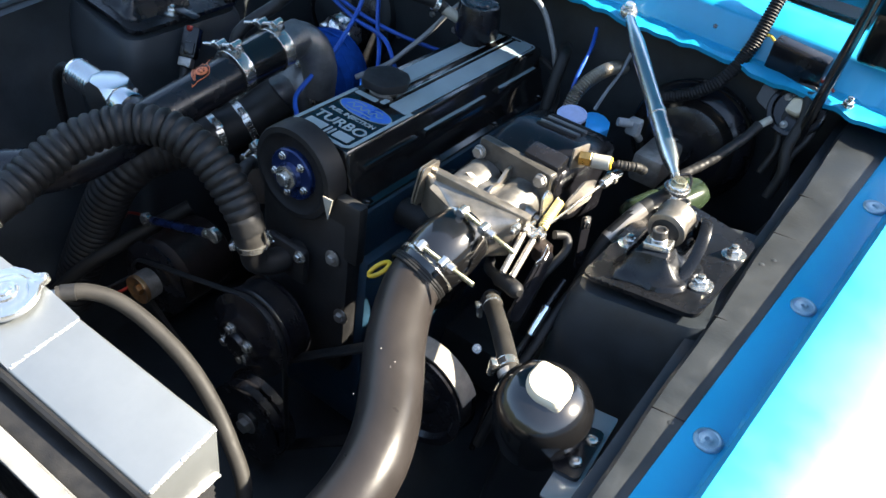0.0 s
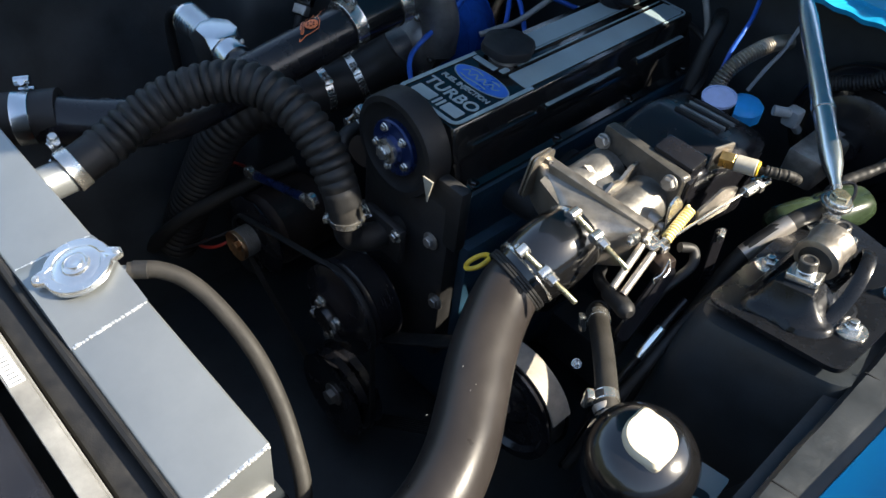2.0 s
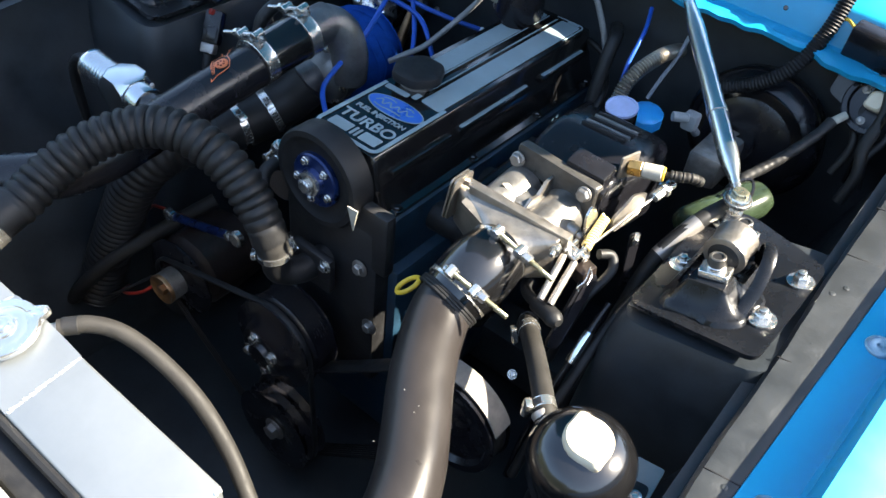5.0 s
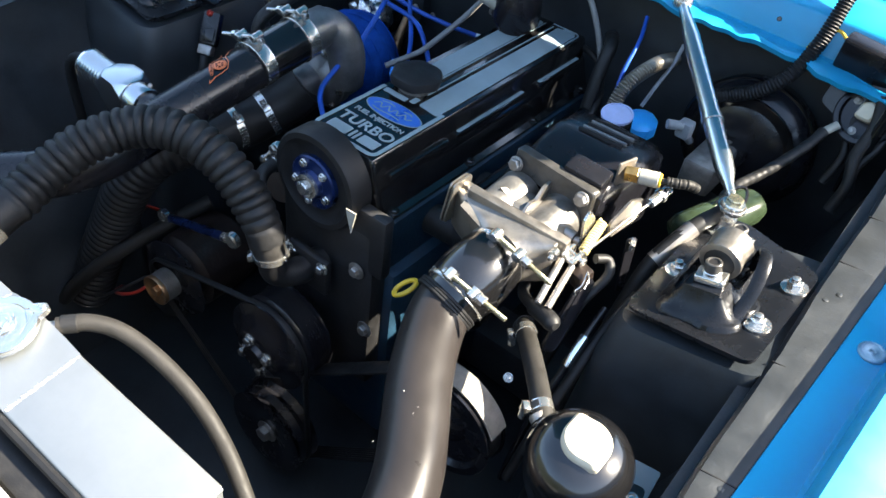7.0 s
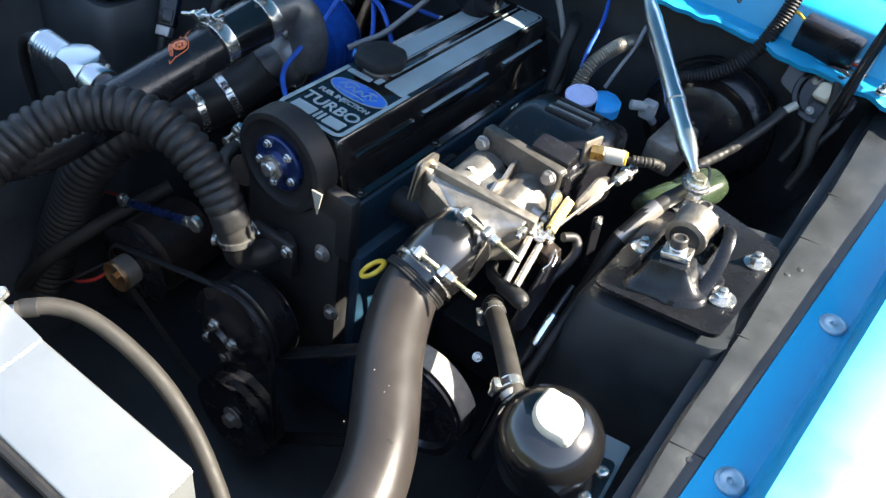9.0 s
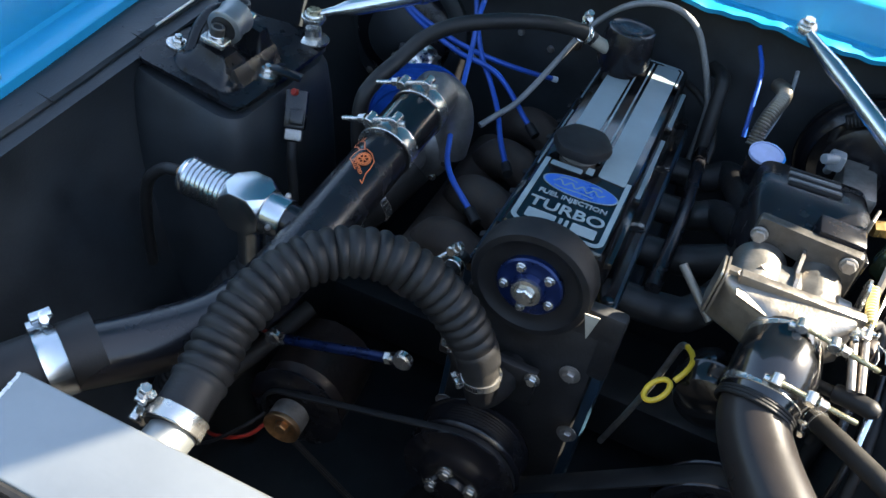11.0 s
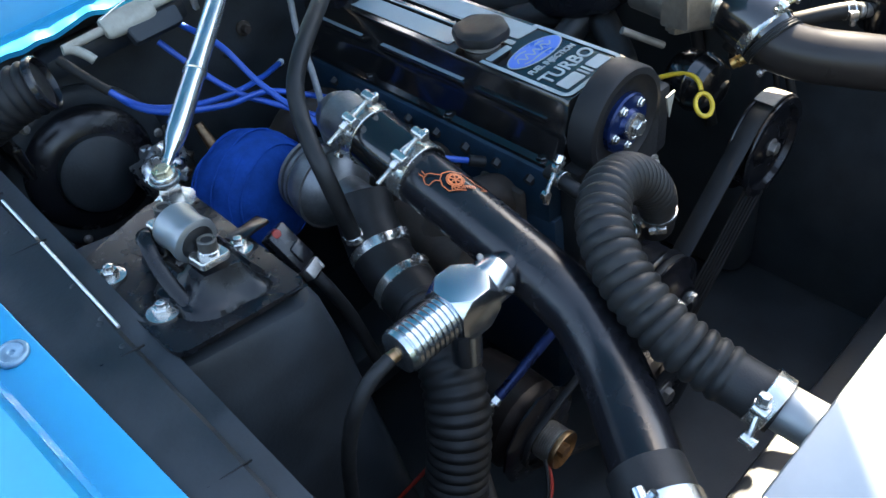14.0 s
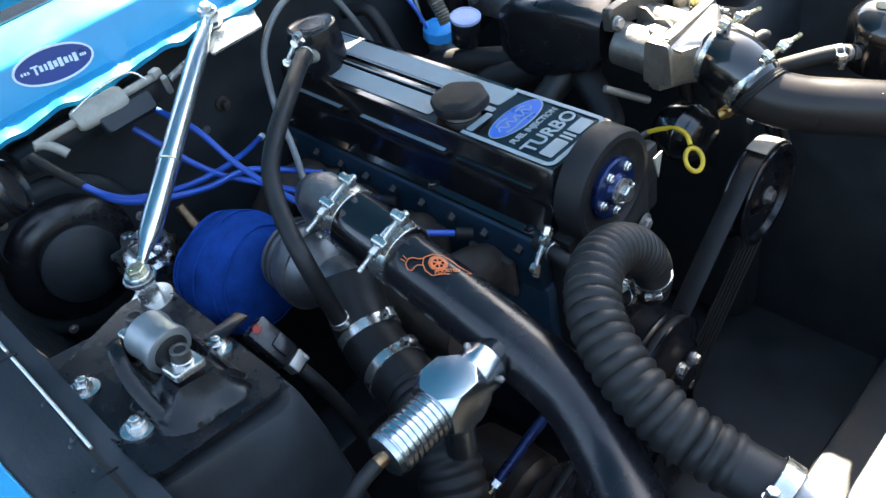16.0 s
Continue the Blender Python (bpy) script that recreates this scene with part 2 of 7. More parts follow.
def tube(bm, pts, r, seg=14, smooth=True, radius=None, cap=True, step=0.0018):
    """A round tube along pts; radius(s) gives the radius s metres along it."""
    P = spline(pts) if smooth else [Vector(p) for p in pts]
    if radius:
        P = along(P, step)
    rings, s = [], 0.0
    nrm = None
    for i, p in enumerate(P):
        t = (P[min(i + 1, len(P) - 1)] - P[max(i - 1, 0)]).normalized()
        if nrm is None:
            nrm = t.orthogonal().normalized()
        nrm = (nrm - t * nrm.dot(t)).normalized()
        bi = t.cross(nrm)
        if i:
            s += (p - P[i - 1]).length
        rad = radius(s) if radius else r
        rings.append([bm.verts.new(p + (nrm * math.cos(a) + bi * math.sin(a)) * rad) for a in [2 * math.pi * k / seg for k in range(seg)]])
    for a, b in zip(rings, rings[1:]):
        for i in range(seg):
            j = (i + 1) % seg
            bm.faces.new((a[i], a[j], b[j], b[i]))
    if cap:
        bm.faces.new(rings[0][::-1])
        bm.faces.new(rings[-1])
    return bm


def rounded(points, r, n=4):
    """A 2D outline with its corners rounded by r."""
    out, N = [], len(points)
    for i in range(N):
        p, a, b = Vector(points[i]), Vector(points[i - 1]), Vector(points[(i + 1) % N])
        u, v = (a - p), (b - p)
        k = min(r, u.length * 0.45, v.length * 0.45)
        s, e = p + u.normalized() * k, p + v.normalized() * k
        for j in range(n + 1):
            t = j / n
            out.append((1 - t) ** 2 * s + 2 * t * (1 - t) * p + t * t * e)
    return out


def prism(bm, outline, m, depth, bevel=0.0):
    """A plate of that outline (in x and y of m), from z = 0 to depth."""
    lo = [bm.verts.new(m @ Vector((p[0], p[1], 0))) for p in outline]
    if bevel:
        c = sum((Vector((p[0], p[1])) for p in outline), Vector((0, 0))) / len(outline)
        hi0 = [bm.verts.new(m @ Vector((p[0], p[1], depth - bevel))) for p in outline]
        ins = []
        for p in outline:
            d = Vector((p[0], p[1])) - c
            k = max(0.0, 1 - bevel / max(d.length, 1e-6))
            ins.append(c + d * k)
        hi = [bm.verts.new(m @ Vector((p[0], p[1], depth))) for p in ins]
        layers = [lo, hi0, hi]
    else:
        hi = [bm.verts.new(m @ Vector((p[0], p[1], depth))) for p in outline]
        layers = [lo, hi]
    n = len(lo)
    for a, b in zip(layers, layers[1:]):
        for i in range(n):
            j = (i + 1) % n
            bm.faces.new((a[i], a[j], b[j], b[i]))
    bm.faces.new(lo[::-1])
    bm.faces.new(hi)
    return bm


def ngon(n, r, turn=0.0):
    return [(r * math.cos(turn + 2 * math.pi * i / n), r * math.sin(turn + 2 * math.pi * i / n)) for i in range(n)]


def loft(bm, sections, closed=True, caps=True):
    """Skin through sections that have the same number of points."""
    rings = [[bm.verts.new(p) for p in s] for s in sections]
    n = len(rings[0])
    for a, b in zip(rings, rings[1:]):
        for i in range(n if closed else n - 1):
            j = (i + 1) % n
            bm.faces.new((a[i], a[j], b[j], b[i]))
    if caps and closed:
        bm.faces.new(rings[0][::-1])
        bm.faces.new(rings[-1])
    return bm


def B():
    return bmesh.new()


def part(name, bm, mat, parent=None, label="", flat=False):
    """Link a bmesh as one mesh object under its thing."""
    bmesh.ops.recalc_face_normals(bm, faces=bm.faces)
    me = bpy.data.meshes.new(name)
    bm.to_mesh(me)
    bm.free()
    me.materials.append(mat)
    if not flat:
        for p in me.polygons:
            p.use_smooth = True
        me.set_sharp_from_angle(angle=radians(38))
    ob = new(name, me)
    if parent is not None:
        ob.parent = parent

        ob.matrix_parent_inverse = Matrix.Translation(-Vector(root_of(parent))) if parent.type == 'EMPTY' else Matrix.Identity(4)
    if label:
        ob["label"] = label
    return ob


ROOTS = {}


def root_of(e):
    return ROOTS.get(e.name, (0, 0, 0))


def thing(name, label, category, base=(0, 0, 0), group="", kind=""):
    e = new(name)
    e.empty_display_size = 0.02
    e.location = base
    ROOTS[e.name] = tuple(base)
    return tagged(e, label, category, group, kind)


def single(name, bm, mat, label, category, group="", kind=""):
    return tagged(part(name, bm, mat), label, category, group, kind)


def bolt(parent, p, n, size=0.008, washer=0.013, mat=None, stud=0.0):
    """A hex head on a flange washer, as one part."""
    bm = B()
    m = basis(p, n, (0.3, 1, 0.2))
    lathe(bm, [(washer * 0.98, 0), (washer, 0.0008), (washer * 0.98, 0.002), (size * 1.05, 0.0028)], m, 20)
    prism(bm, ngon(6, size, 0.3), m @ Matrix.Translation((0, 0, 0.002)), size * 0.85, 0.0012)
    if stud:
        lathe(bm, [(size * 0.55, size * 0.8), (size * 0.55, size * 0.8 + stud), (size * 0.4, size * 0.9 + stud)], m, 12)
    return part("bolt", bm, mat or ZINC, parent)


def clamp_band(parent, c, axis, r, width=0.018, mat=None, screw=None, L=0.07, name="hose_clamp", shift=0.0, rod=None):
    """A wide band clamp; screw is the way that its long T-bolt points."""
    mat = mat or ZINC
    ax = Vector(axis).normalized()
    m = basis(Vector(c) - ax * width / 2, ax, screw or (0, 0, 1))
    bm = B()
    lathe(bm, [(r, 0), (r + 0.0007, -0.0003), (r + 0.0014, 0.0004), (r + 0.0010, 0.0016), (r + 0.0010, width - 0.0016), (r + 0.0014, width - 0.0004), (r + 0.0007, width + 0.0003), (r, width)], m, 48)
    band = part(name, bm, mat, parent)
    if screw:
        s = Vector(screw).normalized()
        up = ax.cross(s).normalized()
        if up.z < 0:
            up = -up
        o = Vector(c) + up * (r + 0.007)
        for k in (-0.022 + shift, 0.012 + shift):
            bm = B()
            cyl(bm, o + s * k - ax * width * 0.45, o + s * k + ax * width * 0.45, 0.0062, seg=16)
            tube(bm, [o + s * k + up * 0.003, o + s * (k + 0.002) - up * 0.004, o + s * (k - (0.010 if k < shift else -0.010)) - up * 0.0065], 0.0042, 10)
            part("trunnion", bm, mat, band)
        bm = B()
        tube(bm, [o + s * (shift - 0.028), o + s * L], 0.0029, 12, smooth=False, radius=lambda q: 0.0029 + 0.00022 * math.sin(q * 5200), step=0.0004)
        part("clamp_bolt", bm, rod or mat, band, "long threaded clamp bolt")
        bm = B()
        prism(bm, ngon(6, 0.0058), basis(o + s * (0.020 + shift), s), 0.008, 0.0008)
        lathe(bm, [(0.0034, 0.0), (0.0068, 0.0), (0.0068, 0.0012), (0.0034, 0.0012)], basis(o + s * (0.0185 + shift), s), 20)
        part("clamp_nut", bm, mat, band)
    return band


def worm_clamp(parent, c, axis, r, toward=(0.62, 0.0, 0.78), width=0.013):
    """A slotted band with its worm screw housing on the side named by toward."""
    ax = Vector(axis).normalized()
    d = Vector(toward)
    d = (d - ax * d.dot(ax)).normalized()
    w = ax.cross(d)
    m = basis(Vector(c) - ax * width / 2, ax, d)
    bm = B()
    lathe(bm, [(r, 0), (r + 0.0009, 0.0003), (r + 0.0009, width - 0.0003), (r, width)], m, 44)
    band_ = part("hose_clamp", bm, ZINC, parent)
    o = Vector(c) + d * (r + 0.005)
    bm = B()
    box(bm, (0, 0, 0), (0.008, width, 0.013), 0.0015)
    bm.transform(Matrix.Translation(o) @ Matrix((d, ax, w)).transposed().to_4x4())
    part("worm_housing", bm, ZINC, band_)
    bm = B()
    prism(bm, ngon(6, 0.0046), basis(o + w * 0.006, w), 0.008, 0.0006)
    part("worm_screw", bm, ZINC, band_)
    for k in range(6):
        a = 0.35 + 0.13 * k
        bm = B()
        box(bm, (0, 0, 0), (0.0006, width * 0.62, 0.0022), 0)
        q = d * math.cos(a) - w * math.sin(a)
        bm.transform(Matrix.Translation(Vector(c) + q * (r + 0.0011)) @ Matrix((q, ax, q.cross(ax))).transposed().to_4x4())
        part("slot", bm, BLOCK_DARK, band_)
    return band_


# ---- car body ----
def zb(y, s=1):
    """Height of the fender gutters, which fall towards the front; the car leans a little."""
    return (0.899 if s > 0 else 0.924) + 0.11 * y


def xo(x, y, s):
    """Distance of a fender line from the middle: the bay widens towards the cowl."""
    return s * (x - (0.005 if s > 0 else -0.013) + 0.055 * y)


ground = B()
bmesh.ops.create_grid(ground, x_segments=4, y_segments=4, size=400)
single("ground", ground, ASPHALT, "dark grey asphalt ground under the car", "ground", kind="structure")

# Unseen dark ring, added to keep low sky glow off the bay
ring_bm = B()
rows_ = []
for i in range(64):
    a = 2 * math.pi * i / 64
    top = 9.0 + 0.9 * math.sin(3 * a + 1) + 0.7 * math.sin(7 * a) + 0.4 * math.sin(17 * a + 2)
    rows_.append([ring_bm.verts.new((r * math.cos(a), r * math.sin(a), z)) for r, z in ((26, 0), (25.5, top * 0.6), (26.5, top), (28, top), (28.5, 0))])
for i in range(64):
    p, q = rows_[i], rows_[(i + 1) % 64]
    for k in range(4):
        ring_bm.faces.new((p[k], p[k + 1], q[k + 1], q[k]))
single("backdrop", ring_bm, RING_DARK, "unseen dark ring, added to cut the low sky light", "backdrop", kind="structure")

car = thing("car_body", "bright blue car body with open engine bay", "car", (0, 0.3, 0.0))


def fender(side):
    s = side
    bm = B()
    secs = []
    for i in range(13):
        y = -0.68 + 1.45 * i / 12
        g = zb(y, s)
        prof = [(0.611, g - 0.03), (0.613, g - 0.001), (0.616, g + 0.001), (0.654, g), (0.659, g + 0.004), (0.661, g + 0.050),
                (0.666, g + 0.058), (0.70, g + 0.057), (0.76, g + 0.044), (0.81, g + 0.020), (0.84, g - 0.03), (0.85, g - 0.2), (0.85, 0.34),
                (0.845, 0.34), (0.84, g - 0.2), (0.80, g - 0.005), (0.70, g + 0.045), (0.66, g - 0.008), (0.617, g - 0.008)]
        secs.append([Vector((xo(x, y, s), y, z)) for x, z in prof])
    loft(bm, secs)
    f = part("fender", bm, BLUE_PAINT, car, "bright blue painted fender with a bolted gutter flange")
    for y in (-0.108, 0.125, 0.36, -0.35):
        g = zb(y, s)
        bm = B()
        m = basis((xo(0.640 if s > 0 else 0.634, y - (0 if s > 0 else 0.014), s), y - (0 if s > 0 else 0.014), g), (0, -0.11, 1))
        lathe(bm, [(0.0142, 0), (0.0145, 0.0014), (0.0138, 0.0030), (0.0122, 0.0040), (0.0108, 0.0040), (0.0100, 0.0032), (0.0040, 0.0034), (0.0028, 0.0026), (0.0022, 0.0012), (0.0001, 0.0012)], m, 32,
              wob=lambda a: 1.0 + 0.012 * math.cos(a * 10))
        part("fender_bolt", bm, BUTTON, f, "flat round dished fastener")
    return f


for side in (1, -1):
    fender(side)


def apron(side):
    s = side
    bm = B()
    secs = []
    rnd = random.Random(4 + s)
    for i in range(40):
        y = -0.62 + 1.22 * i / 39
        g = zb(y, s) - (0.004 if s > 0 else 0.013)
        q = 0.055 * y + (0.0 if s > 0 else 0.019)
        ql = 0.0 if s > 0 else 0.007
        w = 0.0010 * math.sin(y * 23) + rnd.uniform(-0.0005, 0.0005)
        prof = [(0.564 + w + ql, g - 0.035), (0.566 + w + ql, g - 0.004), (0.570 + w + ql, g), (0.590 + q * 0.6, g + 0.001 + w * 0.5), (0.6075 + q, g + w * 0.4), (0.6065 + q, g - 0.02), (0.575, g - 0.03)]
        secs.append([Vector((s * x, y, z)) for x, z in prof])
    loft(bm, secs)
    r = part("apron_rail", bm, RAIL_BLACK, car, "black painted apron rail with dents, seams and dust")
    # pressed seams across the rail
    for y in (-0.10, 0.055, 0.235, 0.33):
        bm = B()
        g = zb(y, s)
        box(bm, (s * 0.587, y, g - (0.0045 if s > 0 else 0.0135)), (0.038, 0.0016, 0.0026), 0.0005, (0, 0, 8 * s))
        part("seam", bm, GUARD_BLACK, r)
    rr = random.Random(11 + s)
    for k in range(6):
        y = rr.uniform(-0.3, 0.4)
        bm = B()
        lathe(bm, [(0.0034, 0), (0.0028, 0.00025), (0.0010, 0.0004)], basis((s * rr.uniform(0.576, 0.595), y, zb(y, s) - (0.0035 if s > 0 else 0.0125)), (0, 0, 1)), 10)
        part("spot_weld", bm, RAIL_BLACK, r)
    bm = B()
    secs = []
    for i in range(20):
        y = -0.62 + 1.22 * i / 19
        g = zb(y, s)
        prof = [(0.5535, g - 0.02), (0.560, g - 0.06), (0.545, g - 0.16), (0.50, g - 0.30), (0.44, g - 0.45), (0.42, 0.25), (0.44, 0.25), (0.58, g - 0.2), (0.575, g - 0.02)]
        secs.append([Vector((s * x, y, z)) for x, z in prof])
    loft(bm, secs)
    part("inner_apron", bm, BAY_BLACK, car, "dusty black inner apron panel")
    # shock tower
    bm = B()
    secs = []
    for z, gx, gy in ((0.30, 0.04, 0.05), (0.60, 0.02, 0.025), (0.80, 0.006, 0.008), (0.85, 0.0, 0.0), (0.862, -0.006, -0.006)):
        o = rounded([(0.405 - gx, 0.014 - gy), (0.575, 0.016 - gy), (0.575, 0.262 + gy), (0.405 - gx, 0.262 + gy)], 0.035, 5)
        secs.append([Vector((s * p.x, p.y, z + max(0.0, p.x - 0.40) * 0.2)) for p in o])
    loft(bm, secs)
    # Bright beads stand in for the sunlit line on the left rail
    if s < 0:
        for k, (y0, y1) in enumerate(((0.085, 0.23), (0.24, 0.315))):
            b2 = B()
            tube(b2, [(-0.574, y0, zb(y0, s) - 0.0125), (-0.574, (y0 + y1) / 2, zb((y0 + y1) / 2, s) - 0.0125), (-0.574, y1, zb(y1, s) - 0.0125)], 0.0017, 8)
            part("lit_edge", b2, ALU_WELD, r, "bright bead for the sunlit line along the rail")
    part("shock_tower", bm, BAY_BLACK, car, "black pressed steel shock tower")


for side in (1, -1):
    apron(side)

bm = B()
box(bm, (0, 0.60, 0.584), (1.24, 0.03, 0.788), 0.004)
part("firewall", bm, BAY_BLACK, car, "black painted firewall")
# cowl: wavy front lip, sloped face and flat step up to the windscreen
bm = B()
secs = []
for i in range(161):
    x = -0.66 + 1.32 * i / 160
    w = 0.004 * math.sin(x * 23) + 0.003 * math.sin(x * 51 + 1) + 0.0022 * math.sin(x * 118)
    u = 0.0016 * math.sin(x * 37 + 2) + 0.0014 * math.sin(x * 83) + 0.0010 * math.sin(x * 161 + 1)
    d = 0.02 * max(0.0, abs(x) - 0.4) / 0.26
    prof = [(0.556, 0.9845), (0.519 + w - d, 0.9845 + u), (0.516 + w - d, 0.992 + u), (0.524 + 0.4 * w - d, 0.9955 + 1.4 * u), (0.537, 0.9950 - u), (0.546, 0.9955 + 0.6 * u), (0.551, 0.998), (0.562, 1.043), (0.567, 1.049),
            (0.600, 1.058), (0.606, 1.062), (0.628, 1.068), (0.66, 1.060), (0.80, 0.96)]
    secs.append([Vector((x, y, z + 0.003 * (1 - (x / 0.5) ** 2) - 0.014 * max(0.0, x))) for y, z in prof])
loft(bm, secs)
cowl = part("cowl", bm, BLUE_PAINT, car, "bright blue cowl panel with a wavy folded lip")
for x in (-0.30, 0.33, 0.47):
    bm = B()
    lathe(bm, [(0.004, 0), (0.004, 0.002), (0.003, 0.003)], basis((x, 0.5585, 1.016), (0, -0.92, 0.39)), 12)
    part("cowl_screw", bm, GLOSS_BLACK, cowl)
for s in (1, -1):
    bolt(cowl, (s * 0.5585, 0.512, 0.990), (0, -0.2, 1), 0.008, 0.007, ZINC, 0.009)
bm = B()
loft(bm, [[Vector((x, y, z)) for y, z in ((0.634, 1.070), (1.28, 1.50), (1.282, 1.495), (0.638, 1.066))] for x in (-0.62, 0.62)])
part("windscreen", bm, glass, car, "dark tinted windscreen glass")
bm = B()
loft(bm, [[Vector((sx * 0.70, y, z)) for sx, y, z in ((-1, 0.80, 0.35), (1, 0.80, 0.35), (1, 0.80, 0.96), (-1, 0.80, 0.96))],
          [Vector((sx * 0.72, y, z)) for sx, y, z in ((-1, 1.30, 0.35), (1, 1.30, 0.35), (1, 1.30, 0.98), (-1, 1.30, 0.98))]])
part("dashboard", bm, BAY_BLACK, car, "black dashboard behind the windscreen")
# Unseen cabin shell, added to block the sky behind the windscreen
bm = B()
loft(bm, [[Vector((x * k, y, z)) for x, z in ((-0.80, 0.35), (-0.84, 0.90), (-0.80, 0.98), (0.80, 0.98), (0.84, 0.90), (0.80, 0.35))] for y, k in ((1.25, 1.0), (2.6, 1.0), (3.1, 0.95))])
part("rear_body", bm, BLUE_PAINT, car, "unseen bright blue rear body, added to block the sky")
bm = B()
secs = []
for y, z, w in ((1.27, 1.485, 0.60), (1.34, 1.515, 0.60), (1.9, 1.53, 0.60), (2.3, 1.48, 0.58)):
    secs.append([Vector((x * w, y, z + dz)) for x, dz in ((-1, -0.03), (1, -0.03), (1, 0.0), (0.6, 0.02), (-0.6, 0.02), (-1, 0.0))])
loft(bm, secs)
part("roof", bm, BLUE_PAINT, car, "unseen bright blue roof, added to block the sky")
for sx in (1, -1):
    bm = B()
    loft(bm, [[Vector((sx * x, y, z)) for y, z in o] for o, x in ((((0.74, 1.06), (1.28, 1.47), (2.28, 1.46), (2.75, 0.97), (0.74, 0.97)), 0.66), (((0.74, 1.06), (1.28, 1.47), (2.28, 1.46), (2.75, 0.97), (0.74, 0.97)), 0.64))])
    part("side_glass", bm, BAY_BLACK, car, "unseen dark side panels, added to block the sky")
bm = B()
loft(bm, [[Vector((x, y, z)) for y, z in ((2.28, 1.47), (2.75, 0.97), (2.73, 0.97), (2.26, 1.47))] for x in (-0.62, 0.62)])
part("rear_glass", bm, BAY_BLACK, car, "unseen dark rear panel, added to block the sky")
# bonnet, propped open
bm = B()
a = radians(60)
hy, hz, L = 0.562, 1.108, 1.02
secs = []
for k in range(17):
    q = L * k / 16
    y, z, w = hy - q * math.cos(a), hz + q * math.sin(a), 0.64 + 0.06 * min(1.0, q / 0.19)
    n = Vector((0, math.sin(a), math.cos(a)))
    row_lo = [Vector((x * w, y, z)) for x in (-1, -0.5, 0.0, 0.5, 1)]
    row_hi = [v + n * (0.016 + 0.012 * (1 - (v.x / w) ** 2)) for v in reversed(row_lo)]
    secs.append(row_lo + row_hi)
loft(bm, secs)
bonnet = part("bonnet", bm, BLUE_PAINT, car, "bright blue bonnet propped open")
bm = B()
box(bm, (0.0, hy - 0.5 * L * math.cos(a) - 0.010, hz + 0.5 * L * math.sin(a) - 0.006), (1.1, L * 0.9, 0.008), 0.002, (-60, 0, 0))
part("inner_panel", bm, BLUE_PAINT, bonnet, "bright blue painted inner panel")
# bonnet hinges and stays
for s in (1, -1):
    bm = B()
    tube(bm, [(s * 0.513, 0.51, 0.875), (s * 0.519, 0.49, 0.93), (s * 0.526, 0.489, 1.03), (s * 0.5325, 0.488, 1.123), (s * 0.540, 0.475, 1.25)], 0.0080, 12)
    box(bm, (s * 0.512, 0.535, 0.868), (0.014, 0.09, 0.05), 0.004)
    part("bonnet_stay", bm, GLOSS_BLACK, car, "thin black bonnet stay rod")
    bm = B()
    box(bm, (s * 0.577, 0.535, 1.098), (0.078, 0.06, 0.085), 0.008, (18, 0, 6 * s))
    cyl(bm, (s * 0.586, 0.506, 1.092), (s * 0.586, 0.496, 1.089), 0.013)
    part("bonnet_hinge", bm, GLOSS_BLACK, car, "black bonnet hinge bracket")
# front of the bay
bm = B()
box(bm, (0, -0.56, 0.70), (1.3, 0.02, 0.28), 0.004)
part("front_panel", bm, BAY_BLACK, car)
bm = B()
box(bm, (0, -0.523, 0.849), (0.98, 0.018, 0.006), 0.0015)
box(bm, (0, -0.5125, 0.829), (0.98, 0.003, 0.04), 0.001)
sup = part("radiator_support", bm, WHITE_PAINT, car, "pale painted radiator support strip")
bm = B()
box(bm, (0.045, -0.523, 0.8525), (0.05, 0.014, 0.0012), 0.0003)
part("label_plate", bm, DECAL_WHITE, sup)
for k in range(7):
    bm = B()
    box(bm, (0.035 + 0.0055 * k, -0.523, 0.8533), (0.0016, 0.009, 0.0006), 0)
    part("print_bar", bm, STEEL_DULL, sup)
bm = B()
box(bm, (0, -0.60, 0.83), (1.2, 0.11, 0.03), 0.008)
box(bm, (0, -0.655, 0.60), (1.3, 0.03, 0.5), 0.008)
part("front_crossmember", bm, SATIN_BLACK, car, "black front crossmember")
bm = B()
box(bm, (0, -0.490, 0.818), (0.70, 0.034, 0.028), 0.006)
tube(bm, [(-0.345, -0.4745, 0.845), (0, -0.4765, 0.846), (0.29, -0.4745, 0.844)], 0.005, 8)
part("radiator_seal", bm, RUBBER, car, "black rubber radiator seal")
bm = B()
box(bm, (0, 0, 0.26), (0.95, 1.2, 0.05), 0.01)
part("undertray", bm, BAY_BLACK, car, "dirty black undertray below the engine")
for y in (-0.33, 0.30):
    bm = B()
    box(bm, (0, y, 0.38), (0.9, 0.09, 0.10), 0.012)
    part("crossmember", bm, BAY_BLACK, car)

for sx in (1, -1):
    for wy in (0.12,):
        bm = B()
        lathe(bm, [(0.19, -0.09), (0.29, -0.095), (0.31, -0.07), (0.312, 0.07), (0.29, 0.095), (0.19, 0.09)], basis((sx * 0.70, wy, 0.312), (1, 0, 0)), 48)
        tyre = part("wheel", bm, RUBBER, car, "black rubber tyre")
        bm = B()
        lathe(bm, [(0.19, -0.08), (0.18, 0.0), (0.19, 0.08)], basis((sx * 0.70, wy, 0.312), (1, 0, 0)), 40)
        part("rim", bm, STEEL_DULL, tyre)
# ---- radiator ----
radiator = thing("radiator", "welded bare aluminium radiator with pressure cap", "radiator", (-0.03, -0.43, 0.29))


def rad_z(y):
    return 0.852 + (y + 0.468) * 0.25


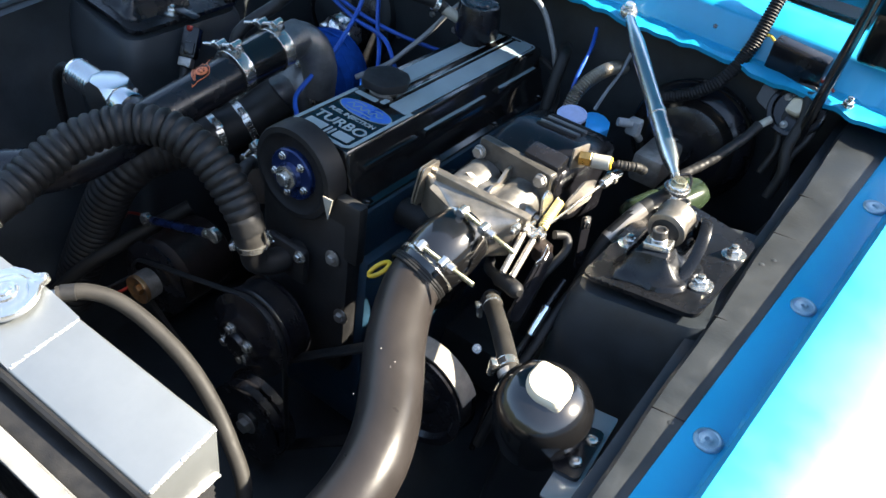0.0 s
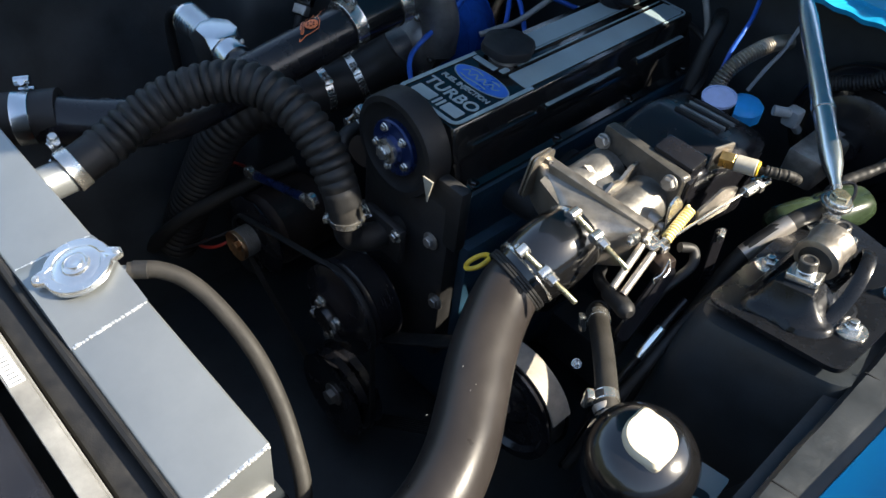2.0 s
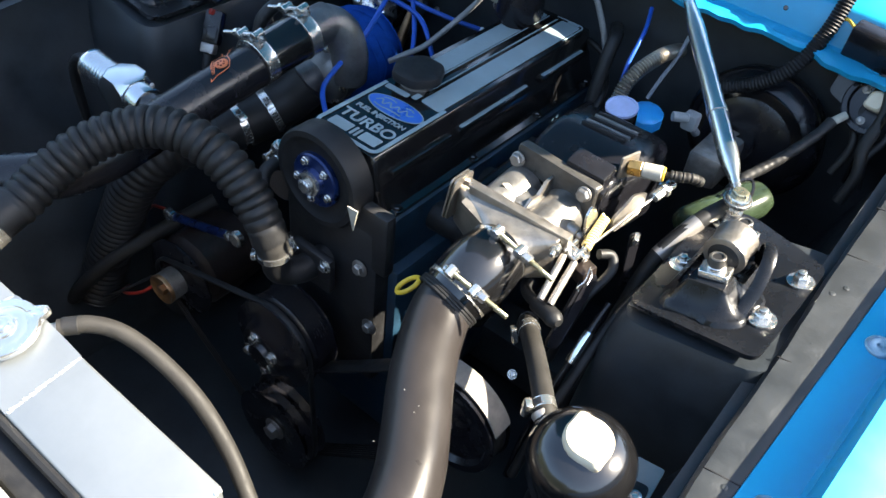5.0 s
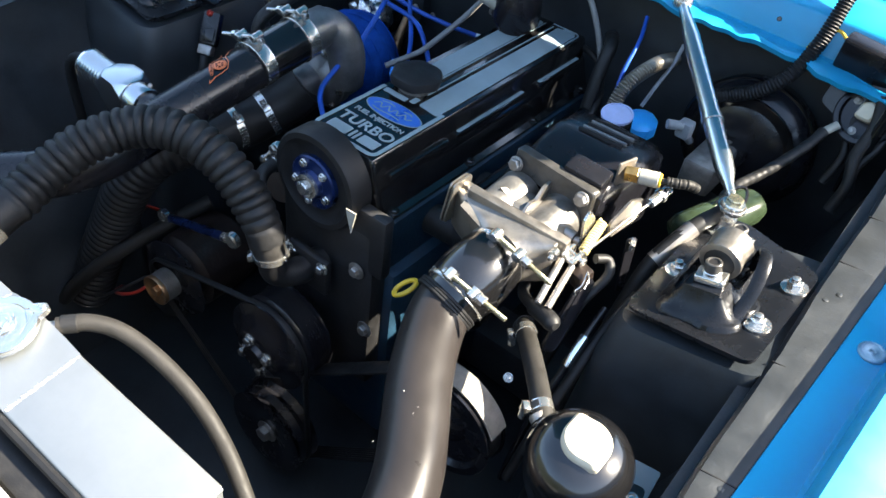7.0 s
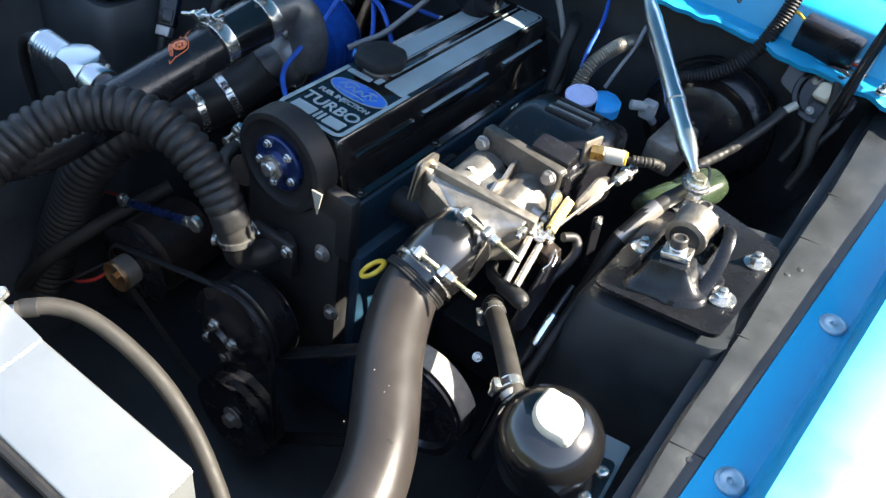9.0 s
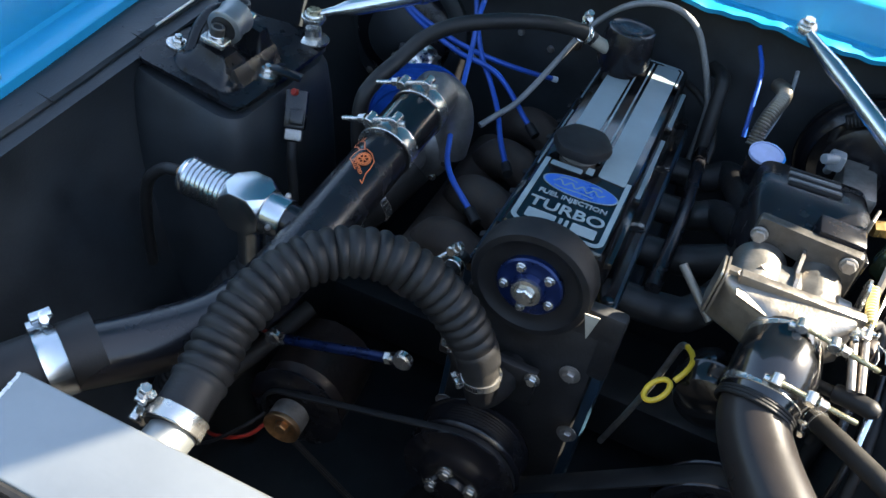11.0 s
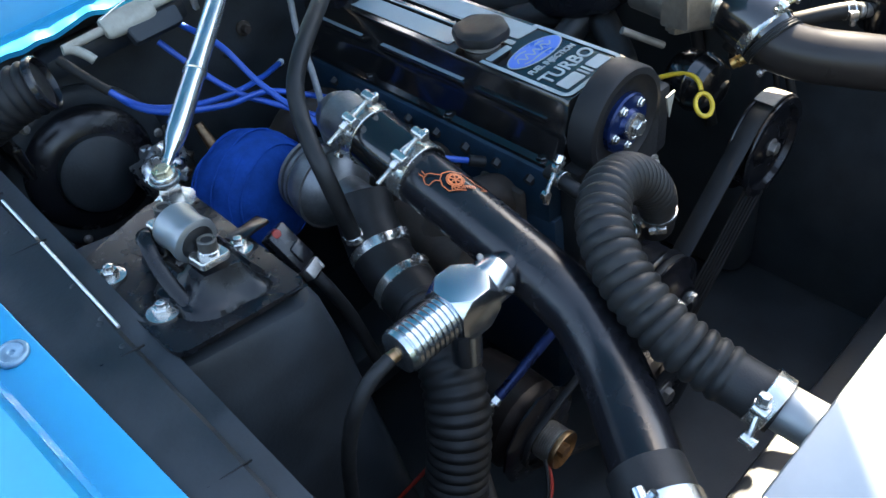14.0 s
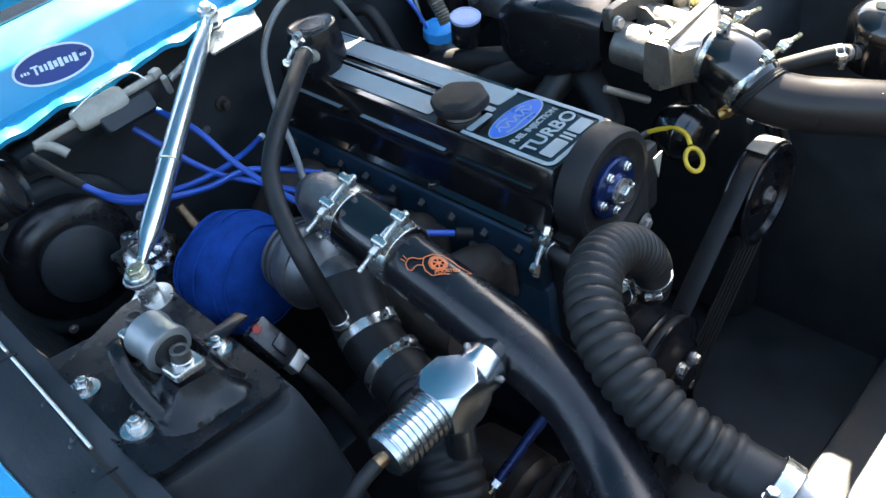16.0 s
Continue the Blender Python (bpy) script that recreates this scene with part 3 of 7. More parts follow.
bm = B()
secs = []
for x in (-0.330, 0.270):
    o = [(-0.472, rad_z(-0.472)), (-0.394, rad_z(-0.394)), (-0.394, 0.80), (-0.472, 0.79)]
    secs.append([Vector((x, y, z)) for y, z in o])
loft(bm, secs)
bmesh.ops.bevel(bm, geom=list(bm.edges), offset=0.003, segments=3, profile=0.5, affect='EDGES')
part("top_tank", bm, ALU, radiator, "brushed aluminium top tank")
bm = B()
secs = []
for u, k in ((0.0, 0.0), (0.08, 0.0035), (0.19, 0.006), (0.34, 0.0072), (0.5, 0.0072), (0.65, 0.0062), (0.82, 0.0040), (1.0, 0.0)):
    xf, xb = -0.063 + 0.125 * u, -0.045 + 0.113 * u
    secs.append([Vector(p) for p in ((xf, -0.4715, rad_z(-0.472) + 0.0006 + k), (xb, -0.3945, rad_z(-0.394) + 0.0006 + k), (xb, -0.3945, rad_z(-0.394) - 0.004), (xf, -0.4715, rad_z(-0.472) - 0.004))])
loft(bm, secs)
part("filler_plate", bm, ALU, radiator)


def weld(p, q, r=0.0022):
    bm = B()
    p, q = Vector(p), Vector(q)
    n = int((q - p).length / 0.0032)
    rnd = random.Random(int(abs(p.x) * 1000) + int(abs(q.y) * 997))
    for i in range(n):
        c = p.lerp(q, (i + 0.5) / n) + Vector([rnd.uniform(-0.0005, 0.0005) for _ in range(3)])
        bmesh.ops.create_icosphere(bm, subdivisions=1, radius=r * rnd.uniform(0.85, 1.2), matrix=Matrix.Translation(c) @ Matrix.Diagonal((1, 1, 0.6, 1)))
    tagged(part("weld_bead", bm, ALU_WELD, radiator), kind="stuff")


for xf, xb in ((-0.063, -0.045), (0.062, 0.068)):
    weld((xf, -0.470, rad_z(-0.470)), (xb, -0.396, rad_z(-0.396)))
for x in (-0.330, 0.270):
    weld((x, -0.470, rad_z(-0.470) - 0.001), (x, -0.396, rad_z(-0.396) - 0.001), 0.0024)
    weld((x, -0.470, 0.791), (x, -0.396, 0.80), 0.0028)
bm = B()
box(bm, (-0.028, -0.428, 0.55), (0.59, 0.055, 0.49), 0.002)
part("core", bm, CORE_DARK, radiator, "dark finned radiator core")
fin = B()
box(fin, (0, 0, 0), (0.585, 0.003, 0.0035), 0)
first = None
for k in range(48):
    if first is None:
        first = part("core_tube", fin, CORE_DARK, radiator)
        o = first
    else:
        o = new("core_tube", first.data)
        o.parent, o.matrix_parent_inverse = radiator, first.matrix_parent_inverse.copy()
    o.location = (-0.028, -0.3995, 0.32 + 0.0097 * k)
capn = basis((-0.005, -0.4235, 0.8615), (0.0, -0.22, 1.0), (0.35, 1, 0)) @ Matrix.Diagonal((1.12, 1.12, 1.0, 1))
bm = B()
lathe(bm, [(0.030, 0), (0.024, 0.004), (0.0225, 0.012), (0.0255, 0.013), (0.0255, 0.015)], capn, 40)
part("filler_neck", bm, ALU, radiator)
bm = B()
ear = lambda a: 1.0 + 0.30 * math.exp(-((math.sin(a)) / 0.19) ** 4)
lathe(bm, [(0.0285, 0.0125), (0.030, 0.0135), (0.030, 0.0185), (0.029, 0.020), (0.022, 0.0205), (0.021, 0.0195)], capn, 72, wob=ear)
lathe(bm, [(0.0215, 0.0190), (0.0205, 0.0198), (0.0125, 0.0202), (0.0115, 0.0225), (0.0100, 0.0232), (0.0088, 0.0222), (0.0070, 0.0222), (0.0060, 0.0240), (0.0038, 0.0245), (0.0020, 0.0235), (0.0002, 0.0235)], capn, 48)
cap = part("pressure_cap", bm, CAP_STEEL, radiator, "stamped steel pressure cap with two ears")
for k in range(2):
    bm = B()
    lathe(bm, [(0.003, 0.0202), (0.003, 0.0215), (0.002, 0.022)], capn @ Matrix.Translation(((0.0345 if k else -0.0345), 0, 0)), 10)
    part("rivet", bm, ZINC, cap)
bm = B()
cyl(bm, (0.012, -0.40, 0.868), (0.028, -0.376, 0.869), 0.0055)
part("overflow_nipple", bm, ALU, radiator)
bm = B()
cyl(bm, (-0.213, -0.392, 0.815), (-0.2145, -0.348, 0.8165), 0.022)
part("hose_neck", bm, ALU, radiator)
bm = B()
box(bm, (-0.318, -0.425, 0.755), (0.018, 0.055, 0.05), 0.003)
part("side_reflector", bm, AMBER, radiator, "red orange plastic block below the tank")

bm = B()
tube(bm, [(0.020, -0.390, 0.869), (0.036, -0.366, 0.868), (0.060, -0.347, 0.858), (0.098, -0.335, 0.838), (0.145, -0.330, 0.812), (0.188, -0.334, 0.784), (0.226, -0.344, 0.756), (0.262, -0.36, 0.73), (0.285, -0.385, 0.66), (0.292, -0.41, 0.55)], 0.0088, 16)
oh = thing("overflow_hose", "dusty grey rubber overflow hose from the radiator neck", "hose", (0.15, -0.34, 0.8))
part("hose", bm, DUSTY_RUBBER, oh)
bm = B()
cyl(bm, (0.0215, -0.386, 0.869), (0.031, -0.3735, 0.869), 0.0094)
part("hose_end", bm, RUBBER, oh)

# ---- charge pipe on the turbo side ----
charge = thing("charge_pipe", "satin black painted charge pipe with couplers", "pipe", (-0.24, -0.1, 0.84))
CP = [(-0.2245, 0.155, 0.886), (-0.2275, 0.06, 0.868), (-0.231, -0.02, 0.853), (-0.235, -0.095, 0.838), (-0.2385, -0.140, 0.829), (-0.246, -0.174, 0.819), (-0.270, -0.222, 0.806), (-0.311, -0.278, 0.803), (-0.353, -0.33, 0.807)]
bm = B()
tube(bm, CP, 0.0330, 36)
cpipe = part("pipe", bm, SATIN_BLACK, charge)
bm = B()
tube(bm, [(-0.337, -0.304, 0.813), (-0.358, -0.337, 0.809), (-0.387, -0.385, 0.804), (-0.415, -0.45, 0.79), (-0.43, -0.53, 0.76), (-0.41, -0.60, 0.70)], 0.0345, 32)
part("front_coupler", bm, RUBBER, charge, "black silicone coupler")
bm = B()
tube(bm, [(-0.2272, 0.068, 0.8725), (-0.2255, 0.12, 0.881), (-0.2235, 0.172, 0.890)], 0.0348, 32)
part("rear_coupler", bm, GLOSS_BLACK, charge, "black silicone coupler")
clamp_band(charge, (-0.2268, 0.078, 0.8745), (0.0, 1, 0.17), 0.0352, 0.020, ZINC, (-0.95, -0.05, -0.30), 0.05)
clamp_band(charge, (-0.2240, 0.160, 0.888), (0.0, 1, 0.17), 0.0352, 0.020, ZINC, (-0.95, -0.05, -0.30), 0.05)
clamp_band(charge, (-0.360, -0.340, 0.8085), (-0.52, -0.85, -0.09), 0.0352, 0.022, BILLET, (-0.5, 0.2, -0.8), 0.045)
# emblem on the pipe: a turbine ring with spokes, a long neck line and a lettering bar
emb = B()


def on_pipe(u, v, lift=0.0009):
    """u metres towards the turbo, v metres round the pipe to the left, on its upper side."""
    yc = 0.008 + u
    t = (yc + 0.02) / 0.08
    c = Vector((-0.231 + 0.0035 * t, yc, 0.854 + 0.017 * t))
    ang = radians(88) + v / 0.0330
    d = Vector((math.cos(ang), 0, math.sin(ang)))
    return c + d * (0.0330 + lift)


def turned(u, v):
    """The emblem sits askew: its head points to the turbo and the fender."""
    return 0.85 * u + 0.62 * v + 0.004, 0.79 * v - 0.52 * u


def stroke(pts, w=0.0012, closed=False):
    n = len(pts)
    L, R = [], []
    for i in range(n):
        a = pts[(i - 1) % n] if closed or i else pts[0]
        b = pts[(i + 1) % n] if closed or i < n - 1 else pts[-1]
        d = (Vector(b) - Vector(a))
        d = Vector((-d.y, d.x)).normalized() * w / 2
        p = Vector(pts[i])
        L.append(emb.verts.new(on_pipe(*turned(*(p + d)))))
        R.append(emb.verts.new(on_pipe(*turned(*(p - d)))))
    for i in range(n if closed else n - 1):
        j = (i + 1) % n
        emb.faces.new((L[i], L[j], R[j], R[i]))


def ring(c, r, w=0.0012, n=28, k=1.0):
    stroke([(c[0] + r * math.cos(2 * math.pi * i / n), c[1] + k * r * math.sin(2 * math.pi * i / n)) for i in range(n)], w, True)


# u runs along the pipe, v round it towards the fender
stroke([(-0.012, -0.030), (-0.0125, 0.0), (-0.0115, 0.010), (-0.004, 0.015), (0.004, 0.0155), (0.0105, 0.012), (0.013, 0.003), (0.012, -0.008), (0.004, -0.015), (-0.004, -0.020), (-0.012, -0.030)], 0.0013)
ring((0.001, 0.0), 0.0092, 0.0011)
ring((0.001, 0.0), 0.0070, 0.0026)
for k in range(6):
    a = k * math.pi / 3
    stroke([(0.001, 0.0), (0.001 + 0.0062 * math.cos(a), 0.0062 * math.sin(a))], 0.0019)
stroke([(0.002, 0.0155), (0.004, 0.021), (0.003, 0.025)], 0.0011)
stroke([(0.009, 0.0135), (0.0105, 0.019), (0.013, 0.023), (0.0135, 0.028), (0.010, 0.033), (0.004, 0.033), (0.001, 0.029), (0.003, 0.025)], 0.0012)
stroke([(0.0135, 0.030), (0.0185, 0.0325)], 0.0010)
stroke([(0.0120, 0.0325), (0.0165, 0.0365)], 0.0010)
part("emblem", emb, ORANGE, cpipe, "orange line emblem with a turbine wheel")
cu = bpy.data.curves.new("lettering", 'FONT')
cu.body, cu.size, cu.align_x, cu.align_y, cu.offset = "BOOSTED", 0.0056, 'CENTER', 'CENTER', 0.0002
tmp = bpy.data.objects.new("lettering", cu)
scene.collection.objects.link(tmp)
me = bpy.data.meshes.new_from_object(tmp.evaluated_get(bpy.context.evaluated_depsgraph_get()))
bpy.data.objects.remove(tmp)
for v in me.vertices:
    v.co = on_pipe(*turned(-0.0098 + v.co.y, -0.006 - v.co.x))
me.materials.clear()
me.materials.append(ORANGE)
lt = new("lettering", me)
lt.parent, lt.matrix_parent_inverse = cpipe.parent, cpipe.matrix_parent_inverse.copy()

# ---- intake pipe on the throttle side ----
intake = thing("intake_pipe", "dark grey painted intake pipe with rubber coupler", "pipe", (0.3, -0.2, 0.8))
IP = [(0.262, -0.052, 0.862), (0.259, -0.085, 0.846), (0.274, -0.125, 0.836), (0.300, -0.170, 0.830), (0.329, -0.210, 0.822), (0.356, -0.25, 0.814), (0.375, -0.295, 0.804), (0.380, -0.345, 0.788), (0.37, -0.40, 0.763), (0.35, -0.47, 0.72), (0.34, -0.53, 0.66)]
bm = B()
tube(bm, IP, 0.0345, 36)
ip = part("pipe", bm, PIPE_GREY, intake)
bm = B()
tube(bm, [(0.268, 0.0, 0.878), (0.267, -0.015, 0.876), (0.264, -0.045, 0.867), (0.2585, -0.074, 0.851)], 0.04, 36, radius=lambda s: 0.0365 + 0.0055 * math.sin(min(1, max(0, s / 0.082)) * math.pi))
part("coupler", bm, GLOSS_BLACK, intake, "bulged glossy black rubber coupler")
bm = B()
for k in range(3):
    tube(bm, [Vector((0.2582 - 0.0006 * k, -0.0745 - 0.003 * k, 0.8505 - 0.0015 * k)) + (basis((0, 0, 0), (-0.15, -0.85, -0.5)).to_3x3() @ Vector((0.0375 * math.cos(t), 0.0375 * math.sin(t), 0))) for t in [i * math.pi / 16 for i in range(33)]], 0.0021, 8)
part("braided_ring", bm, RUBBER, intake, "black braided cord ring")
clamp_band(intake, (0.2665, -0.012, 0.8765), (-0.05, -1, -0.15), 0.0375, 0.014, ZINC, (0.98, -0.08, -0.17), 0.077, shift=0.018, rod=OLIVE_ZINC)
clamp_band(intake, (0.2605, -0.062, 0.8575), (-0.12, -0.9, -0.45), 0.0385, 0.014, ZINC, (0.99, -0.05, -0.11), 0.074, shift=0.018, rod=OLIVE_ZINC)
for p, r, k in (((0.307, -0.205, 0.8563), 0.0010, 1.5), ((0.330, -0.211, 0.8573), 0.0008, 1.2), ((0.331, -0.219, 0.8563), 0.0006, 2.0), ((0.316, -0.258, 0.836), 0.0006, 1.4)):
    bm = B()
    bmesh.ops.create_icosphere(bm, subdivisions=2, radius=r, matrix=Matrix.Translation(p) @ Matrix.Rotation(k, 4, 'Z') @ Matrix.Diagonal((k, 0.8, 0.35, 1)))
    part("paint_chip", bm, CAST_MID, ip)

# ---- upper radiator hose ----
uhose = thing("radiator_hose", "black ribbed rubber upper radiator hose", "hose", (-0.13, -0.2, 0.8))
UH = [(-0.216, -0.355, 0.817), (-0.223, -0.30, 0.830), (-0.228, -0.25, 0.848), (-0.219, -0.200, 0.869), (-0.190, -0.150, 0.884), (-0.145, -0.118, 0.885), (-0.095, -0.102, 0.866), (-0.055, -0.096, 0.834), (-0.024, -0.096, 0.796), (-0.014, -0.096, 0.772)]
bm = B()


def ribbed(s, r=0.0255, d=0.0044, pitch=0.0132, s0=0.045, s1=0.45):
    if s < s0:
        return r
    if s > s1:
        return r * 0.95
    return r - d * 0.5 + d * (abs(math.sin(math.pi * (s - s0) / pitch)) ** 0.7) * min(1.0, (s1 - s) / 0.06 + 0.25)


tube(bm, UH, 0.0255, 28, radius=ribbed)
part("ribbed_hose", bm, RUBBER, uhose)
bm = B()
tube(bm, [(-0.020, -0.096, 0.786), (-0.013, -0.096, 0.768), (-0.009, -0.095, 0.752)], 0.0215, 28)
part("hose_cuff", bm, DUSTY_RUBBER, uhose, "dusty smooth end of the hose")
clamp_band(uhose, (-0.2175, -0.345, 0.820), (-0.05, 1, 0.33), 0.0272, 0.016, ZINC, (0.3, 0.0, 0.95), 0.01)
worm_clamp(uhose, (-0.0085, -0.095, 0.752), (0.2, 0.0, -1.0), 0.0222, (-0.75, -0.65, 0.0), 0.009)

# ---- engine ----
X0 = 0.0085
engine = thing("engine_block", "dark four cylinder engine block with blue casting", "engine", (X0, 0.25, 0.35))
bm = B()
box(bm, (X0 + 0.01, 0.255, 0.55), (0.20, 0.50, 0.36), 0.012)
part("block", bm, BLOCK_BLUE, engine, "blue painted iron block")
for k in range(4):
    bm = B()
    cyl(bm, (X0 - 0.088, 0.07 + 0.12 * k, 0.62), (X0 - 0.11, 0.07 + 0.12 * k, 0.62), 0.028)
    part("core_plug", bm, STEEL_DULL, engine)
bm = B()
box(bm, (X0, 0.257, 0.765), (0.185, 0.49, 0.085), 0.008)
part("cylinder_head", bm, BLOCK_BLUE, engine, "blue painted cylinder head")
for k in range(9):
    bm = B()
    cyl(bm, (X0 - 0.088, 0.04 + 0.055 * k, 0.79), (X0 - 0.099, 0.04 + 0.055 * k, 0.785), 0.007, seg=6)
    part("head_bolt", bm, BLOCK_DARK, engine)
for k in range(4):
    bm = B()
    y = 0.085 + 0.115 * k
    tube(bm, [(X0 - 0.09, y, 0.735), (X0 - 0.125, y + 0.006, 0.752), (X0 - 0.158, y + 0.02, 0.745), (X0 - 0.18, y + 0.04, 0.71)], 0.030, 16)
    box(bm, (X0 - 0.098, y, 0.735), (0.012, 0.075, 0.06), 0.006)
    part("manifold_runner", bm, RUSTY, engine, "brown rusty cast runner")
bm = B()
tube(bm, [(X0 - 0.18, 0.06, 0.70), (X0 - 0.185, 0.25, 0.69), (X0 - 0.19, 0.42, 0.69)], 0.038, 18)
part("exhaust_manifold", bm, RUSTY, engine, "brown rusty cast exhaust manifold")
bm = B()
box(bm, (X0 + 0.01, -0.005, 0.66), (0.17, 0.035, 0.30), 0.010)
box(bm, (X0 + 0.06, -0.012, 0.79), (0.10, 0.02, 0.10), 0.006)
part("timing_cover", bm, BLOCK_DARK, engine, "black plastic timing cover")
for p in ((0.079, -0.026, 0.739), (-0.04, -0.026, 0.70), (0.10, -0.026, 0.64), (-0.06, -0.026, 0.60)):
    bolt(engine, p, (0, -1, 0), 0.008, 0.013, STEEL_DULL)

# valve cover
vc = thing("valve_cover", "gloss black valve cover with silver and blue decal", "valve cover", (X0, 0.26, 0.80))
bm = B()
prof = [(-0.086, 0.803), (-0.086, 0.812), (-0.078, 0.816), (-0.070, 0.845), (-0.068, 0.856), (-0.062, 0.864), (-0.060, 0.888), (-0.056, 0.8935), (0.0, 0.8945),
        (0.056, 0.8935), (0.060, 0.888), (0.062, 0.864), (0.068, 0.856), (0.070, 0.845), (0.078, 0.816), (0.086, 0.812), (0.086, 0.803)]
secs = []
for y, k, dz in ((0.004, 0.94, -0.006), (0.008, 0.99, -0.001), (0.014, 1.0, 0), (0.10, 1.0, 0), (0.25, 1.0, 0), (0.40, 1.0, 0), (0.503, 1.0, 0), (0.510, 0.99, -0.001), (0.514, 0.94, -0.006)):
    secs.append([Vector((X0 + x * (k if z > 0.82 else 1), y, z + (dz if z > 0.85 else 0))) for x, z in prof])
loft(bm, secs)
cover = part("cover_shell", bm, GLOSS_BLACK, vc)
ZT = 0.8946


def flat(name, outline, mat, z=ZT, h=0.0006, label="", parent=None):
    bm = B()
    prism(bm, outline, Matrix.Translation((X0, 0, z)), h)
    return part(name, bm, mat, parent or cover, label)


def rect(x0, y0, x1, y1, r=0.002):
    return rounded([(x0, y0), (x1, y0), (x1, y1), (x0, y1)], r, 3)


def band(name, pts, w, mat, z=ZT, h=0.0006, parent=None):
    bm = B()
    n = len(pts)
    lo, ro = [], []
    for i in range(n):
        d = Vector(pts[min(i + 1, n - 1)]) - Vector(pts[max(i - 1, 0)])
        d = Vector((-d.y, d.x)).normalized() * w / 2
        lo.append(Vector(pts[i]) + d)
        ro.append(Vector(pts[i]) - d)
    prism(bm, lo + ro[::-1], Matrix.Translation((X0, 0, z)), h)
    return part(name, bm, mat, parent or cover)


def arc(cx, cy, r, a0, a1, n=6):
    return [(cx + r * math.cos(radians(a0 + (a1 - a0) * i / n)), cy + r * math.sin(radians(a0 + (a1 - a0) * i / n))) for i in range(n + 1)]


band("decal_border", [(-0.0515, 0.150)] + [(-0.0515, 0.08)] + arc(-0.0415, 0.0235, 0.010, 180, 270) + arc(0.0415, 0.0235, 0.010, 270, 360) + [(0.0515, 0.08), (0.0515, 0.152)], 0.0062, DECAL_SILVER)
flat("decal_block", rect(-0.040, 0.0225, -0.006, 0.0405), DECAL_SILVER)
flat("decal_block", rect(-0.002, 0.0225, 0.002, 0.0405), DECAL_SILVER)
flat("decal_block", rect(0.005, 0.0225, 0.009, 0.0405), DECAL_SILVER)
flat("decal_block", rect(0.013, 0.0225, 0.042, 0.0405), DECAL_SILVER)


def words(text, cx, cy, size, mat, m=None, parent=None, wide=1.0, z=ZT, bold=0.0):
    cu = bpy.data.curves.new("lettering", 'FONT')
    cu.body, cu.size, cu.align_x, cu.align_y, cu.extrude, cu.offset = text, size, 'CENTER', 'CENTER', 0.0004, bold
    tmp = bpy.data.objects.new("lettering", cu)
    scene.collection.objects.link(tmp)
    dg = bpy.context.evaluated_depsgraph_get()
    me = bpy.data.meshes.new_from_object(tmp.evaluated_get(dg))
    bpy.data.objects.remove(tmp)
    me.transform((m if m is not None else Matrix.Translation((X0 + cx, cy, z + 0.0002))) @ Matrix.Diagonal((wide, 1, 1, 1)))
    me.materials.clear()
    me.materials.append(mat)
    ob = new("lettering", me)
    ob.parent = parent or cover
    return ob


words("TURBO", 0.001, 0.0555, 0.0262, DECAL_SILVER, wide=1.05, bold=0.00045)
words("FUEL INJECTION", 0.001, 0.0795, 0.0115, DECAL_SILVER, wide=0.98, bold=0.0003)
flat("oval_rim", [(0.002 + 0.0465 * math.cos(t), 0.108 + 0.0198 * math.sin(t)) for t in [i * math.pi / 24 for i in range(48)]], DECAL_SILVER, ZT, 0.0005)
oval = flat("oval_badge", [(0.002 + 0.0445 * math.cos(t), 0.108 + 0.0182 * math.sin(t)) for t in [i * math.pi / 24 for i in range(48)]], DECAL_BLUE, ZT + 0.0004, 0.0005, "blue oval badge with pale script bars")
# pale script strokes in the oval, drawn as plain wavy bars
for pts in (spline([(-0.031, 0.1055, 0), (-0.024, 0.1125, 0), (-0.017, 0.1035, 0), (-0.010, 0.1125, 0), (-0.003, 0.1035, 0), (0.004, 0.1125, 0), (0.011, 0.1035, 0), (0.018, 0.1125, 0), (0.025, 0.1045, 0), (0.032, 0.110, 0)], 5),
            spline([(-0.026, 0.1165, 0), (-0.016, 0.1195, 0), (-0.004, 0.1175, 0)], 5), spline([(0.012, 0.1175, 0), (0.022, 0.1185, 0), (0.027, 0.1155, 0)], 5), spline([(-0.028, 0.0985, 0), (-0.016, 0.0965, 0), (0.002, 0.0980, 0), (0.020, 0.0970, 0)], 5)):
    pts = [p.to_2d() for p in pts]
    band("script_bar", pts, 0.0021, DECAL_SILVER, ZT + 0.0008, 0.0004, oval)
flat("decal_block", rect(-0.046, 0.138, -0.006, 0.148), DECAL_SILVER)
flat("decal_block", rect(-0.002, 0.143, 0.007, 0.158), DECAL_SILVER)
flat("decal_panel", rounded([(0.013, 0.146), (0.048, 0.142), (0.048, 0.496), (0.013, 0.496)], 0.004, 3), DECAL_SILVER)
flat("decal_panel", rect(-0.046, 0.212, -0.013, 0.494, 0.004), DECAL_SILVER)
for x in (-0.0078, 0.0078):
    bm = B()
    box(bm, (X0 + x, 0.33, ZT + 0.001), (0.0042, 0.335, 0.0036), 0.001)
    part("rib", bm, GLOSS_BLACK, cover)
    flat("rib_stripe", rect(x - 0.0012, 0.17, x + 0.0012, 0.49, 0.0005), DECAL_SILVER, ZT + 0.0026, 0.0004)
